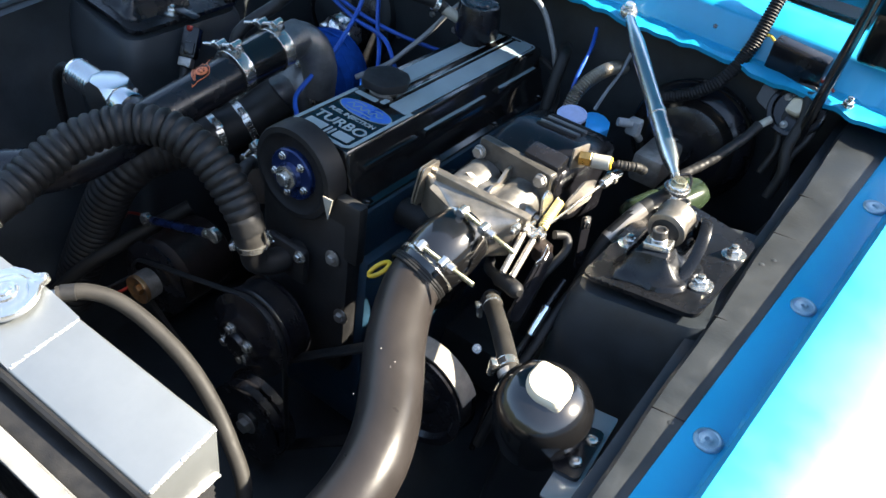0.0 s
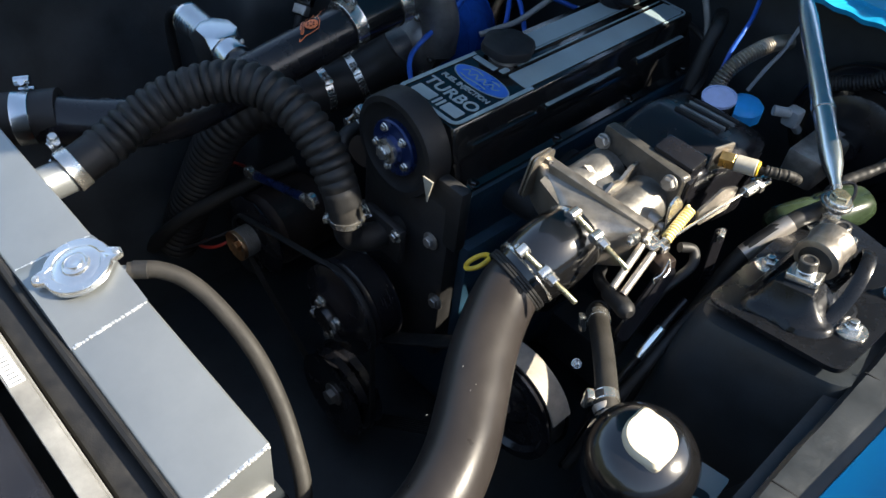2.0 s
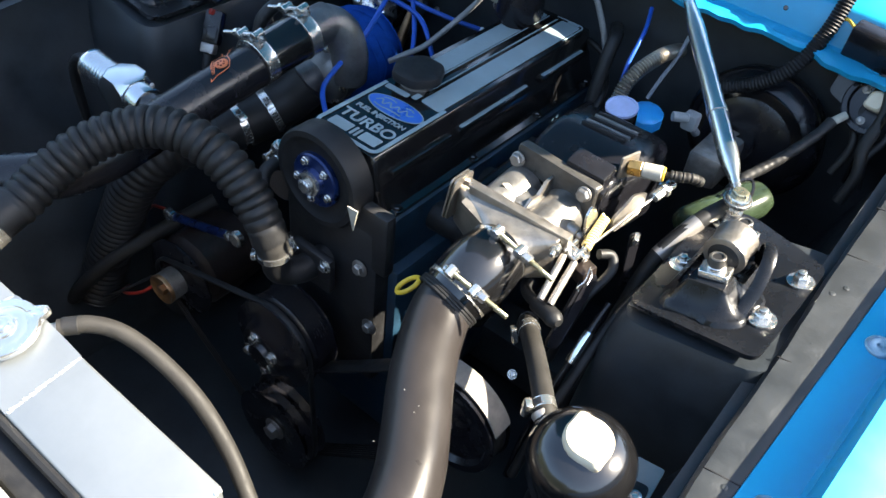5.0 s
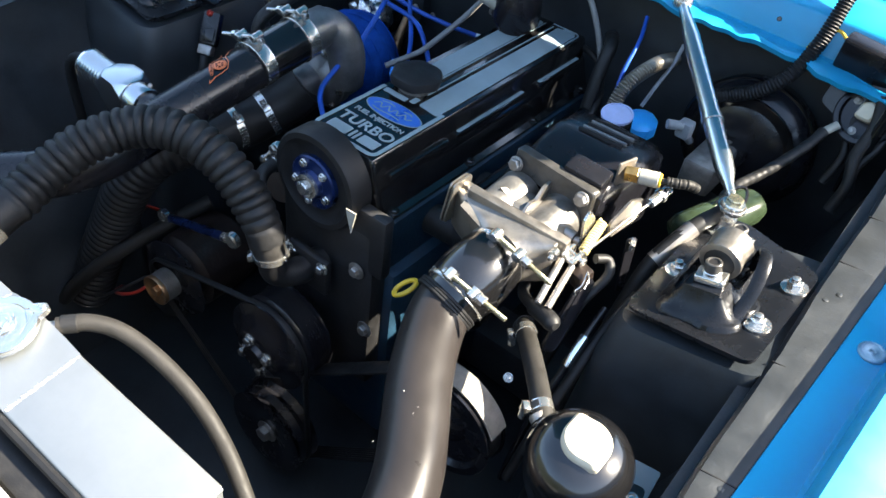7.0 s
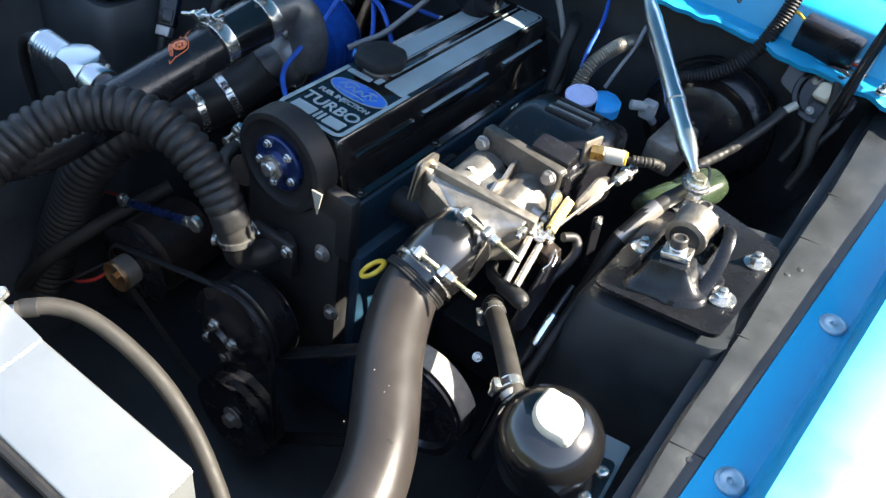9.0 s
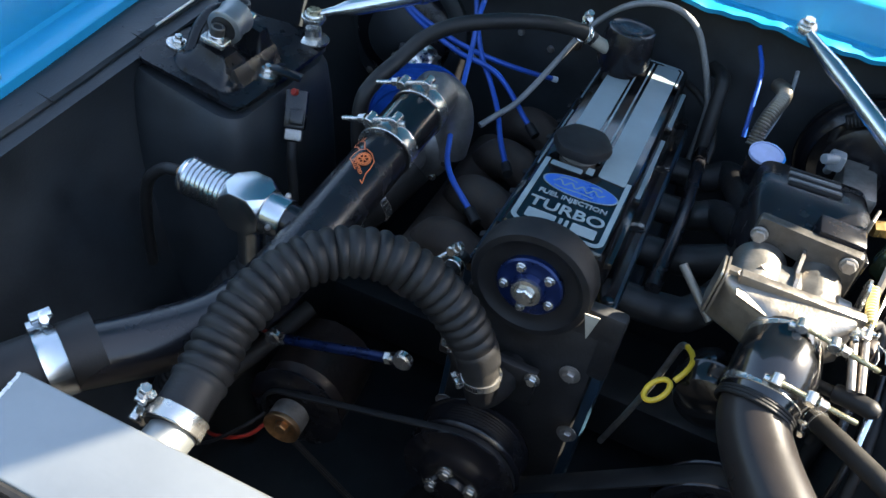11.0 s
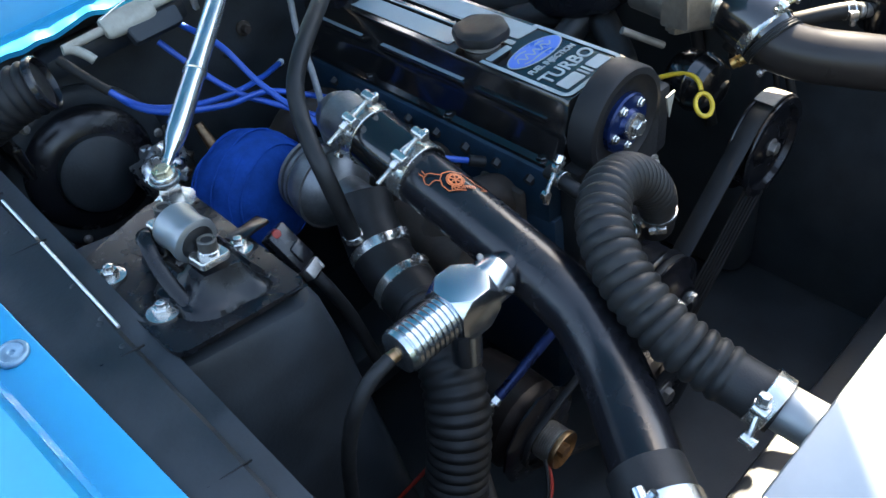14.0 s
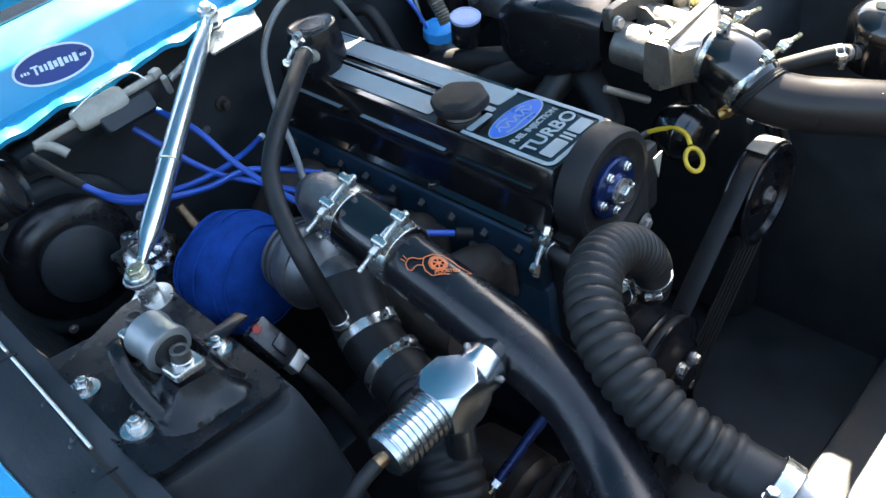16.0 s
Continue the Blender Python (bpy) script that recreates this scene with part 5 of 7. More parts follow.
# throttle linkage
lkg = thing("throttle_linkage", "zinc throttle linkage with cable and levers", "linkage", (0.345, 0.08, 0.86))
bm = B()
prism(bm, rounded([(-0.012, -0.035), (0.010, -0.03), (0.014, 0.02), (0.0, 0.038), (-0.012, 0.03)], 0.006), basis((0.330, 0.078, 0.898), (1, 0, 0.1), (0, 1, 0)), 0.003)
prism(bm, rounded([(-0.008, -0.05), (0.006, -0.05), (0.012, 0.01), (-0.006, 0.02)], 0.005), basis((0.342, 0.055, 0.885), (1, 0.1, 0.1), (0, 1, 0.2)), 0.003)
part("lever", bm, ZINC, lkg)
for p, q in (((0.330, 0.031, 0.8935), (0.339, -0.0216, 0.8696)), ((0.343, 0.034, 0.890), (0.350, -0.0177, 0.867))):
    bm = B()
    cyl(bm, p, q, 0.0042, seg=16)
    lathe(bm, [(0.0042, 0.0), (0.0041, 0.001), (0.0033, 0.001), (0.0031, -0.012), (0.0002, -0.012)], basis(q, Vector(q) - Vector(p)), 16)
    part("link_tube", bm, SLEEVE_STEEL, lkg, "satin steel link tube")
bm = B()
cyl(bm, (0.343, 0.040, 0.896), (0.368, 0.165, 0.930), 0.0016, seg=8)
part("cable", bm, ZINC, lkg)
bm = B()
box(bm, (0.3355, 0.036, 0.8950), (0.020, 0.010, 0.006), 0.0015, (10, 0, -12))
box(bm, (0.3290, 0.044, 0.8965), (0.004, 0.022, 0.010), 0.001, (10, 0, -12))
box(bm, (0.3430, 0.046, 0.8960), (0.004, 0.026, 0.010), 0.001, (10, 0, -12))
cyl(bm, (0.324, 0.046, 0.898), (0.350, 0.042, 0.896), 0.0030, seg=12)
cyl(bm, (0.350, 0.042, 0.896), (0.353, 0.0415, 0.8957), 0.0052, seg=6)
part("clevis", bm, ZINC, lkg, "zinc clevis joining the link tubes")
bm = B()
cyl(bm, (0.366, 0.152, 0.927), (0.372, 0.185, 0.934), 0.0065)
prism(bm, ngon(6, 0.009), basis((0.369, 0.168, 0.930), (0.15, 0.95, 0.2)), 0.006)
part("cable_end", bm, ZINC, lkg)
bm = B()
prism(bm, rounded([(-0.03, -0.012), (0.012, -0.012), (0.03, 0.006), (0.012, 0.014), (-0.026, 0.004)], 0.004), basis((0.350, 0.128, 0.914), (0.9, -0.3, 0.3), (0, 1, 0.2)), 0.004)
part("cable_bracket", bm, CAST_ALU, lkg, "bright bent cable bracket")
bm = B()
axis_ = basis((0.343, 0.053, 0.898), (-0.004, 0.044, 0.016))
tube(bm, [axis_ @ Vector((0.0048 * math.cos(q * 0.9), 0.0048 * math.sin(q * 0.9), 0.047 * q / 90)) for q in range(91)], 0.0017, 8)
part("return_spring", bm, PALE_YELLOW, lkg, "yellowed return spring")
bm = B()
tube(bm, [(0.358, 0.045, 0.884), (0.362, 0.03, 0.876), (0.359, 0.022, 0.87), (0.364, 0.015, 0.873)], 0.0009, 6)
tube(bm, [(0.358, 0.045, 0.884), (0.366, 0.035, 0.884), (0.368, 0.024, 0.879)], 0.0009, 6)
part("cotter_pin", bm, ZINC, lkg)
bm = B()
box(bm, (0.352, 0.049, 0.868), (0.018, 0.022, 0.024), 0.003, (12, 0, -14))
part("stop_block", bm, COPPER_DARK, lkg, "brown stop block behind the links")
sen = thing("intake_sensor", "brass and grey intake sensor with black plug", "sensor", (0.34, 0.13, 0.945))
bm = B()
box(bm, (0.326, 0.133, 0.948), (0.004, 0.03, 0.045), 0.002, (0, 0, -15))
part("bracket", bm, CAST_ALU, sen)
bm = B()
prism(bm, ngon(6, 0.010), basis((0.328, 0.130, 0.955), (0.9, 0.25, 0.12)), 0.016, 0.001)
part("brass_hex", bm, BRASS, sen)
bm = B()
cyl(bm, (0.344, 0.134, 0.957), (0.366, 0.140, 0.960), 0.0095)
part("body", bm, BEIGE, sen)
bm = B()
cyl(bm, (0.366, 0.140, 0.960), (0.3685, 0.1407, 0.9603), 0.0085)
part("seal_ring", bm, YELLOW, sen)
bm = B()
cyl(bm, (0.3685, 0.1407, 0.9603), (0.376, 0.143, 0.961), 0.004)
tube(bm, [(0.374, 0.143, 0.961), (0.385, 0.148, 0.962), (0.397, 0.156, 0.962), (0.405, 0.166, 0.955)], 0.0068, 12, radius=lambda s: 0.0062 + 0.0006 * math.sin(s * 1400))
part("plug_boot", bm, DUSTY_RUBBER, sen)
sen.location = Vector(sen.location) + Vector((-0.005, 0.033, -0.013))
# plenum
pl = thing("intake_plenum", "black cast upper intake plenum with ribs", "intake manifold", (0.26, 0.22, 0.78))
bm = B()
secs = []
for y, w, z0, z1 in ((0.126, 0.055, 0.86, 0.925), (0.15, 0.062, 0.84, 0.932), (0.20, 0.068, 0.82, 0.936), (0.27, 0.066, 0.80, 0.925), (0.31, 0.05, 0.80, 0.90)):
    o = rounded([(0.262 - w, z0), (0.262 + w, z0), (0.262 + w, z1), (0.262 - w, z1)], 0.02, 5)
    secs.append([Vector((p.x, y, p.y)) for p in o])
loft(bm, secs)
part("plenum_box", bm, SATIN_BLACK, pl)
for k in range(5):
    bm = B()
    box(bm, (0.260, 0.214 + 0.011 * k, 0.9350 - 0.0018 * k), (0.062, 0.0042, 0.006), 0.0015, (-9, 0, 3))
    part("rib", bm, CAST_DARK if k % 2 else GUARD_BLACK, pl)
for k in range(4):
    bm = B()
    y = 0.10 + 0.11 * k
    tube(bm, [(0.23, 0.17 + 0.03 * k, 0.82), (0.185, y, 0.79), (0.15, y, 0.775), (0.10, y, 0.77)], 0.022, 14)
    part("runner", bm, BLOCK_DARK, pl)
bm = B()
tube(bm, [(0.13, 0.10, 0.80), (0.135, 0.25, 0.81), (0.13, 0.44, 0.81)], 0.010, 12)
part("fuel_rail", bm, SATIN_BLACK, pl)
# regulator with blue caps
reg = thing("fuel_gauge_regulator", "fuel regulator with round gauge and blue cap", "fuel regulator", (0.21, 0.39, 0.82))
bm = B()
mg = basis((0.209, 0.376, 0.875), (-0.02, -0.18, 1.0))
lathe(bm, [(0.022, -0.045), (0.0235, -0.043), (0.0235, -0.002), (0.022, 0.0), (0.020, -0.001), (0.001, -0.001)], mg, 40)
part("gauge_body", bm, SATIN_BLACK, reg)
bm = B()
lathe(bm, [(0.0236, -0.003), (0.0238, 0.0015), (0.021, 0.002), (0.0205, 0.0008), (0.0005, 0.0009)], mg, 40)
part("gauge_face", bm, LILAC, reg, "pale lilac blue gauge face")
bm = B()
lathe(bm, [(0.019, -0.022), (0.0265, -0.020), (0.0265, -0.003), (0.022, 0.002), (0.010, 0.005), (0.001, 0.0055)], basis((0.219, 0.452, 0.838), (0.02, -0.15, 1)), 40, wob=lambda a: 1 + 0.02 * math.cos(10 * a))
part("blue_cap", bm, CAP_BLUE, reg, "bright blue cap")
bm = B()
cyl(bm, (0.214, 0.45, 0.76), (0.217, 0.457, 0.823), 0.019)
cyl(bm, (0.210, 0.385, 0.80), (0.215, 0.45, 0.80), 0.014)
part("body", bm, STEEL_DULL, reg)
bm = B()
tube(bm, [(0.190, 0.400, 0.868), (0.191, 0.412, 0.890), (0.197, 0.432, 0.908), (0.205, 0.462, 0.918), (0.206, 0.50, 0.914), (0.20, 0.57, 0.89)], 0.0115, 20, radius=lambda q: 0.0090 + 0.0024 * (0.5 + 0.5 * math.sin(q * 2 * math.pi / 0.0044)) ** 0.6, step=0.00055)
single("convoluted_hose", bm, BRONZE_CONDUIT, "bronze grey convoluted wiring conduit", "conduit")
for pts, r, mt, nm, lb in (([(0.06, 0.50, 0.88), (0.075, 0.515, 0.87), (0.10, 0.515, 0.855), (0.13, 0.48, 0.835), (0.14, 0.45, 0.82), (0.14, 0.43, 0.80)], 0.0055, RUBBER, "vacuum_hose", "black vacuum hose behind the valve cover"),
                           ([(0.150, 0.53, 0.955), (0.165, 0.49, 0.935), (0.170, 0.45, 0.90), (0.175, 0.43, 0.86)], 0.0032, WIRE_BLUE, "blue_wire", "thin blue wire by the firewall"),
                           ([(0.215, 0.545, 0.93), (0.217, 0.515, 0.905), (0.212, 0.49, 0.878), (0.205, 0.475, 0.845)], 0.0030, CLEAR_GREY, "clear_tube", "thin clear plastic tube")):
    bm = B()
    tube(bm, pts, r, 12)
    single(nm, bm, mt, lb, "hose")

# steering reservoir
rs = thing("steering_reservoir", "gloss black dome reservoir with pale cap", "reservoir", (0.478, -0.14, 0.78))
bm = B()
md = basis((0.474, -0.140, 0.785), (0.03, -0.10, 1), (1, 0, 0))
lathe(bm, [(0.032, 0), (0.042, 0.006), (0.049, 0.03), (0.051, 0.052), (0.050, 0.060), (0.0525, 0.062), (0.0525, 0.068), (0.047, 0.080), (0.036, 0.091), (0.020, 0.097), (0.001, 0.098)], md, 56)
part("dome", bm, GLOSS_BLACK, rs)
bm = B()
lathe(bm, [(0.0215, 0.090), (0.0235, 0.094), (0.0235, 0.101), (0.021, 0.1045), (0.010, 0.106), (0.001, 0.1062)], md @ pose(0, 0, 0, 0, 0, -42), 64, wob=lambda a: 1.0 + 0.24 * math.exp(-(math.sin(a) / 0.30) ** 2))
part("cap", bm, CREAM, rs, "cream white cap with two pointed ears")
bm = B()
cyl(bm, (0.44, -0.13, 0.825), (0.412, -0.118, 0.832), 0.010)
part("barb", bm, STEEL_DULL, rs)
rh = thing("reservoir_hose", "dusty black rubber hose with worm clamps", "hose", (0.36, -0.06, 0.8))
bm = B()
tube(bm, [(0.424, -0.124, 0.829), (0.405, -0.10, 0.830), (0.37, -0.058, 0.820), (0.335, -0.018, 0.808), (0.322, 0.0, 0.80), (0.316, 0.01, 0.78)], 0.0115, 18)
part("hose", bm, DUSTY_RUBBER, rh)
worm_clamp(rh, (0.411, -0.108, 0.8295), (0.7, -0.7, 0), 0.0122, (-0.6, -0.6, 0.1), 0.012)
worm_clamp(rh, (0.331, -0.013, 0.806), (0.65, -0.7, 0.25), 0.0122, (-0.7, -0.6, -0.2), 0.011)
bm = B()
tube(bm, [(0.322, 0.000, 0.801), (0.318, 0.007, 0.790)], 0.0128, 18)
part("hose_collar", bm, DUSTY_RUBBER, rh)
rbk = thing("reservoir_bracket", "bare aluminium bracket strip with black clamp plate", "bracket", (0.53, -0.145, 0.81))
bm = B()
prism(bm, rounded([(-0.0145, -0.066), (0.0145, -0.066), (0.0145, 0.066), (-0.0145, 0.066)], 0.003), basis((0.530, -0.147, 0.812), (-0.1, -0.05, 1), (1, 0.08, 0)), 0.003)
part("strip", bm, ALU, rbk)
bm = B()
prism(bm, rounded([(-0.018, -0.035), (0.012, -0.036), (0.012, 0.036), (-0.010, 0.034), (-0.022, 0.0)], 0.008), basis((0.529, -0.146, 0.8155), (-0.1, -0.05, 1), (1, 0.08, 0)), 0.005)
part("clamp_plate", bm, SATIN_BLACK, rbk)
for y in (-0.128, -0.163):
    bm = B()
    lathe(bm, [(0.0075, 0), (0.0075, 0.001), (0.006, 0.0035), (0.0035, 0.0042), (0.003, 0.0026), (0.0002, 0.0026)], basis((0.531, y, 0.8208), (-0.1, -0.05, 1)), 20)
    part("bolt", bm, ZINC, rbk)


# ---- shock tower mounts and braces, both sides ----
def tower_mount(s):
    t = thing("shock_mount", "black shock mount plate with aluminium bushing", "shock mount", (s * 0.48, 0.11, 0.87), group="shock mounts")
    up = Vector((-s * 0.2, 0, 1)).normalized()

    def P(x, y, h=0.0):
        return Vector((s * x, y, 0.8745 + (x - 0.417) * 0.235 + h))

    bm = B()
    o = rounded([(0.413, 0.034), (0.556, 0.020), (0.562, 0.20), (0.455, 0.262), (0.412, 0.255)], 0.016, 5)
    loft(bm, [[P(p.x, p.y, h) for p in o] for h in (0.0, 0.0045, 0.006)])
    part("plate", bm, MOUNT_BLACK, t)
    # pressed saddle: a wide front foot and a rear foot with an open gap under the bushing
    bm = B()
    nu, nv = 44, 60
    grid = []
    for iv in range(nv + 1):
        y = 0.030 + (0.196 - 0.030) * iv / nv
        row = []
        for iu in range(nu + 1):
            x = 0.416 + (0.533 - 0.416) * iu / nu
            dx, h = x - 0.4745, 0.0
            for cy, wx, wy, top, fl in ((0.080, 0.019, 0.014, 0.027, 0.038), (0.158, 0.016, 0.009, 0.030, 0.018)):
                qx, qy = max(0.0, abs(dx) - wx), max(0.0, abs(y - cy) - wy)
                a = math.atan2(y - cy, dx)
                r = math.hypot(qx / (fl * (0.45 if dx < 0 else 1.0)), qy / (fl * (0.92 if y > cy else 0.60))) * (1 + 0.10 * math.cos(4 * a + 0.6))
                h = max(h, top * max(0.0, 1 - r) ** 1.9 + 0.006 * min(1.0, max(0.0, (0.97 - r) / 0.08)))
            for sx in (-0.029, 0.029):
                f = max(0.0, 1 - abs(dx - sx) / 0.011)
                if 0.07 < y < 0.165:
                    h = max(h, 0.022 * f ** 0.6)
            row.append(bm.verts.new(P(x, y, 0.0045 + h)))
        grid.append(row)
    for iv in range(nv):
        for iu in range(nu):
            q4 = (grid[iv][iu], grid[iv][iu + 1], grid[iv + 1][iu + 1], grid[iv + 1][iu])
            bm.faces.new(q4 if s > 0 else q4[::-1])
    for f_ in bm.faces:
        f_.smooth = True
    part("saddle", bm, MOUNT_BLACK, t, "pressed black saddle under the bushing")
    # side web that bridges the two feet
    bm = B()
    W = [P(0.512, 0.062, 0.006), P(0.516, 0.080, 0.018), P(0.517, 0.098, 0.036), P(0.513, 0.118, 0.052), P(0.507, 0.138, 0.056), P(0.502, 0.154, 0.042), P(0.500, 0.164, 0.006)]
    pts_ = spline(W, 6)
    secs = []
    for i, p in enumerate(pts_):
        d_ = (pts_[min(i + 1, len(pts_) - 1)] - pts_[max(i - 1, 0)]).normalized()
        n_ = d_.cross(Vector((s, 0, 0))).normalized()
        secs.append([p + Vector((s * u * 0.007, 0, 0)) + n_ * v * 0.0035 for u, v in ((-1, -0.4), (-0.5, -1), (0.5, -1), (1, -0.4), (1, 0.4), (0.5, 1), (-0.5, 1), (-1, 0.4))])
    loft(bm, secs)
    for f_ in bm.faces:
        f_.smooth = True
    part("side_web", bm, MOUNT_BLACK, t)
    c = P(0.4725, 0.121, 0.053) if s > 0 else P(0.478, 0.113, 0.058)
    ax = (Vector((s * -0.02, 1, 0.12)) if s > 0 else Vector((-0.08, 1, 0.14))).normalized()
    m = basis(c - ax * 0.019, ax, (0, 0, 1))
    bm = B()
    lathe(bm, [(0.0200, 0), (0.0230, 0.002), (0.0235, 0.006), (0.0220, 0.014), (0.0216, 0.019), (0.0220, 0.024), (0.0235, 0.032), (0.0230, 0.036), (0.0200, 0.038), (0.0180, 0.036), (0.0180, 0.003)], m, 40)
    bush = part("bushing", bm, CAST_ALU if s > 0 else ALU, t, "bare aluminium spool bushing")
    bm = B()
    lathe(bm, [(0.0110, -0.004), (0.0185, 0.001), (0.0185, 0.037), (0.0110, 0.042), (0.009, 0.043)], m, 32)
    part("rubber_core", bm, RUBBER, bush)
    for k, e in ((-1, c - ax * 0.034), (1, c + ax * 0.030)):
        bm = B()
        prism(bm, rounded([(-0.016, -0.012), (0.016, -0.012), (0.016, 0.012), (-0.016, 0.012)], 0.004, 3), basis(e - up * 0.010, up, (1, 0.1, 0)), 0.007, 0.0012)
        cyl(bm, e - up * 0.004, e + up * 0.002, 0.0100, seg=24)
        part("pin_lug", bm, ZINC, t, "zinc plated pin lug")
        bm = B()
        m2 = basis(e + up * 0.001, up)
        lathe(bm, [(0.0088, 0), (0.0088, 0.0110), (0.0080, 0.0120), (0.0062, 0.0120), (0.0056, 0.0112), (0.0056, 0.002)], m2, 24, wob=lambda a: 1 + 0.012 * math.cos(24 * a))
        sb = part("socket_bolt", bm, DARK_SHADED_CAST, t, "knurled dark socket bolt")
        bm = B()
        lathe(bm, [(0.0057, 0.0106), (0.0052, 0.0030), (0.0002, 0.0028)], m2, 24)
        part("socket", bm, GUARD_BLACK, sb)
    for x, y in ((0.537, 0.080), (0.546, 0.162), (0.432, 0.124)):
        bolt(t, P(x, y, 0.006), up, 0.0085, 0.0150, ZINC, 0.007)
    # brace
    b = thing("tower_brace", "chromed tower brace tube with rod ends", "brace", (s * 0.33, 0.37, 0.93), group="tower braces")
    eye, top, mid = Vector((s * 0.437, 0.236, 0.922)) if s > 0 else Vector((-0.434, 0.246, 0.922)), Vector((0.198, 0.524, 1.000)) if s > 0 else Vector((-0.122, 0.522, 1.004)), Vector((0.351, 0.336, 0.946)) if s > 0 else Vector((-0.324, 0.351, 0.945))
    d = (top - eye).normalized()
    m = basis(eye + d * 0.018, d)
    L = (top - eye).length
    bm = B()
    lathe(bm, [(0.006, 0), (0.0065, 0.012), (0.011, 0.03), (0.0125, 0.05), (0.0125, (mid - eye).length - 0.018), (0.0140, (mid - eye).length - 0.017), (0.0140, (mid - eye).length - 0.008), (0.0125, (mid - eye).length - 0.007),
               (0.0125, L - 0.10), (0.009, L - 0.055), (0.008, L - 0.03)], m, 32)
    part("brace_tube", bm, BRACE_STEEL, b)
    bm = B()
    cyl(bm, eye, eye + d * 0.03, 0.0055)
    lathe(bm, [(0.0135, -0.007), (0.0155, -0.004), (0.0155, 0.004), (0.0135, 0.007)], basis(eye + Vector((0, 0, -0.004)), (0, 0, 1)), 28)
    part("lower_rod_end", bm, ZINC, b)
    bm = B()
    zb_ = P(0.431, 0.236).z
    lathe(bm, [(0.0235, 0.006), (0.0235, 0.0085), (0.012, 0.0095), (0.0115, 0.024)], basis((eye.x, eye.y, zb_), (0, 0, 1)), 32)
    lathe(bm, [(0.0175, 0.039), (0.0175, 0.0415), (0.0105, 0.0425)], basis((eye.x, eye.y, zb_), (0, 0, 1)), 28)
    part("spacer", bm, ZINC, b)
    bolt(b, (eye.x, eye.y, zb_ + 0.0425), (0, 0, 1), 0.0105, 0.0125, OLIVE_ZINC)
    bm = B()
    lathe(bm, [(0.0125, -0.006), (0.0145, -0.003), (0.0145, 0.005), (0.0125, 0.008)], basis(top, (0, -0.2, 1)), 24)
    cyl(bm, top - d * 0.03, top, 0.006)
    lathe(bm, [(0.016, -0.012), (0.016, -0.0095), (0.01, -0.009)], basis(top, (0, -0.2, 1)), 24)
    part("upper_rod_end", bm, ZINC, b)
    bolt(b, top + Vector((0, 0, 0.008)), (0, -0.2, 1), 0.0085, 0.012, ZINC)


for side in (1, -1):
    tower_mount(side)

# ---- turbo side ----
turbo = thing("turbocharger", "turbocharger with blue heat blanket and cast compressor", "turbocharger", (-0.26, 0.33, 0.68))
bm = B()
mt = basis((-0.282, 0.297, 0.757), (-0.25, 1, -0.05), (0, 0, 1))
secs_t = [(0.02, 0.0), (0.055, 0.004), (0.074, 0.018), (0.082, 0.045), (0.080, 0.075), (0.068, 0.10), (0.045, 0.118), (0.001, 0.124)]
lathe(bm, spline([Vector((r, h, 0)) for r, h in secs_t], 4) and [(p.x, p.y) for p in spline([Vector((r, h, 0)) for r, h in secs_t], 4)], mt, 72)
for v in bm.verts:
    q = mt.inverted() @ v.co
    a, k = math.atan2(q.y, q.x), math.hypot(q.x, q.y)
    if k > 0.03:
        f = 0.014 * math.sin(5 * a + 60 * q.z) + 0.008 * math.sin(11 * a - 60 * q.z + 1) + 0.006 * math.sin(110 * q.z + 3 * a)
        v.co = mt @ Vector((q.x * (1 + f), q.y * (1 + f), q.z))
blanket = part("heat_blanket", bm, TURBO_BLUE, turbo, "royal blue quilted heat blanket")
for h, r in ((0.028, 0.0785), (0.090, 0.0755)):
    ring_ = []
    for k in range(73):
        a = 2 * math.pi * k / 72
        hh_ = h + 0.004 * math.sin(2 * a + 40 * h) + 0.0015 * math.sin(5 * a)
        f = 0.014 * math.sin(5 * a + 60 * hh_) + 0.008 * math.sin(11 * a - 60 * hh_ + 1) + 0.006 * math.sin(110 * hh_ + 3 * a)
        ring_.append(mt @ Vector((r * (1 + f) * math.cos(a), r * (1 + f) * math.sin(a), hh_)))
    bm = B()
    tube(bm, ring_, 0.0016, 8, smooth=False, cap=False)
    part("piped_seam", bm, TURBO_BLUE, blanket)
for h, r in ((0.012, 0.071), (0.052, 0.0835), (0.09, 0.0755)):
    bm = B()
    tube(bm, [mt @ Vector((r * math.cos(t) * (1 + 0.015 * math.sin(5 * t)), r * math.sin(t) * (1 + 0.015 * math.sin(5 * t)), h)) for t in [2 * math.pi * i / 40 for i in range(41)]], 0.0016, 6)
    part("seam_piping", bm, TURBO_BLUE, turbo)
bm = B()
mcp = basis((-0.248, 0.205, 0.788), (0, 1, 0), (0, 0, 1)) @ Matrix.Diagonal((0.78, 0.78, 1.0, 1))
lathe(bm, [(0.030, -0.04), (0.034, -0.038), (0.036, -0.004), (0.058, 0.006), (0.068, 0.022), (0.070, 0.040), (0.062, 0.055), (0.058, 0.062), (0.060, 0.072), (0.035, 0.078), (0.03, 0.09)], mcp, 48)
tube(bm, [(-0.205, 0.240, 0.79), (-0.203, 0.240, 0.835), (-0.211, 0.230, 0.872), (-0.222, 0.205, 0.891), (-0.2236, 0.165, 0.8885)], 0.030, 24)
part("compressor_housing", bm, CAST_DARK, turbo, "cast aluminium compressor housing")
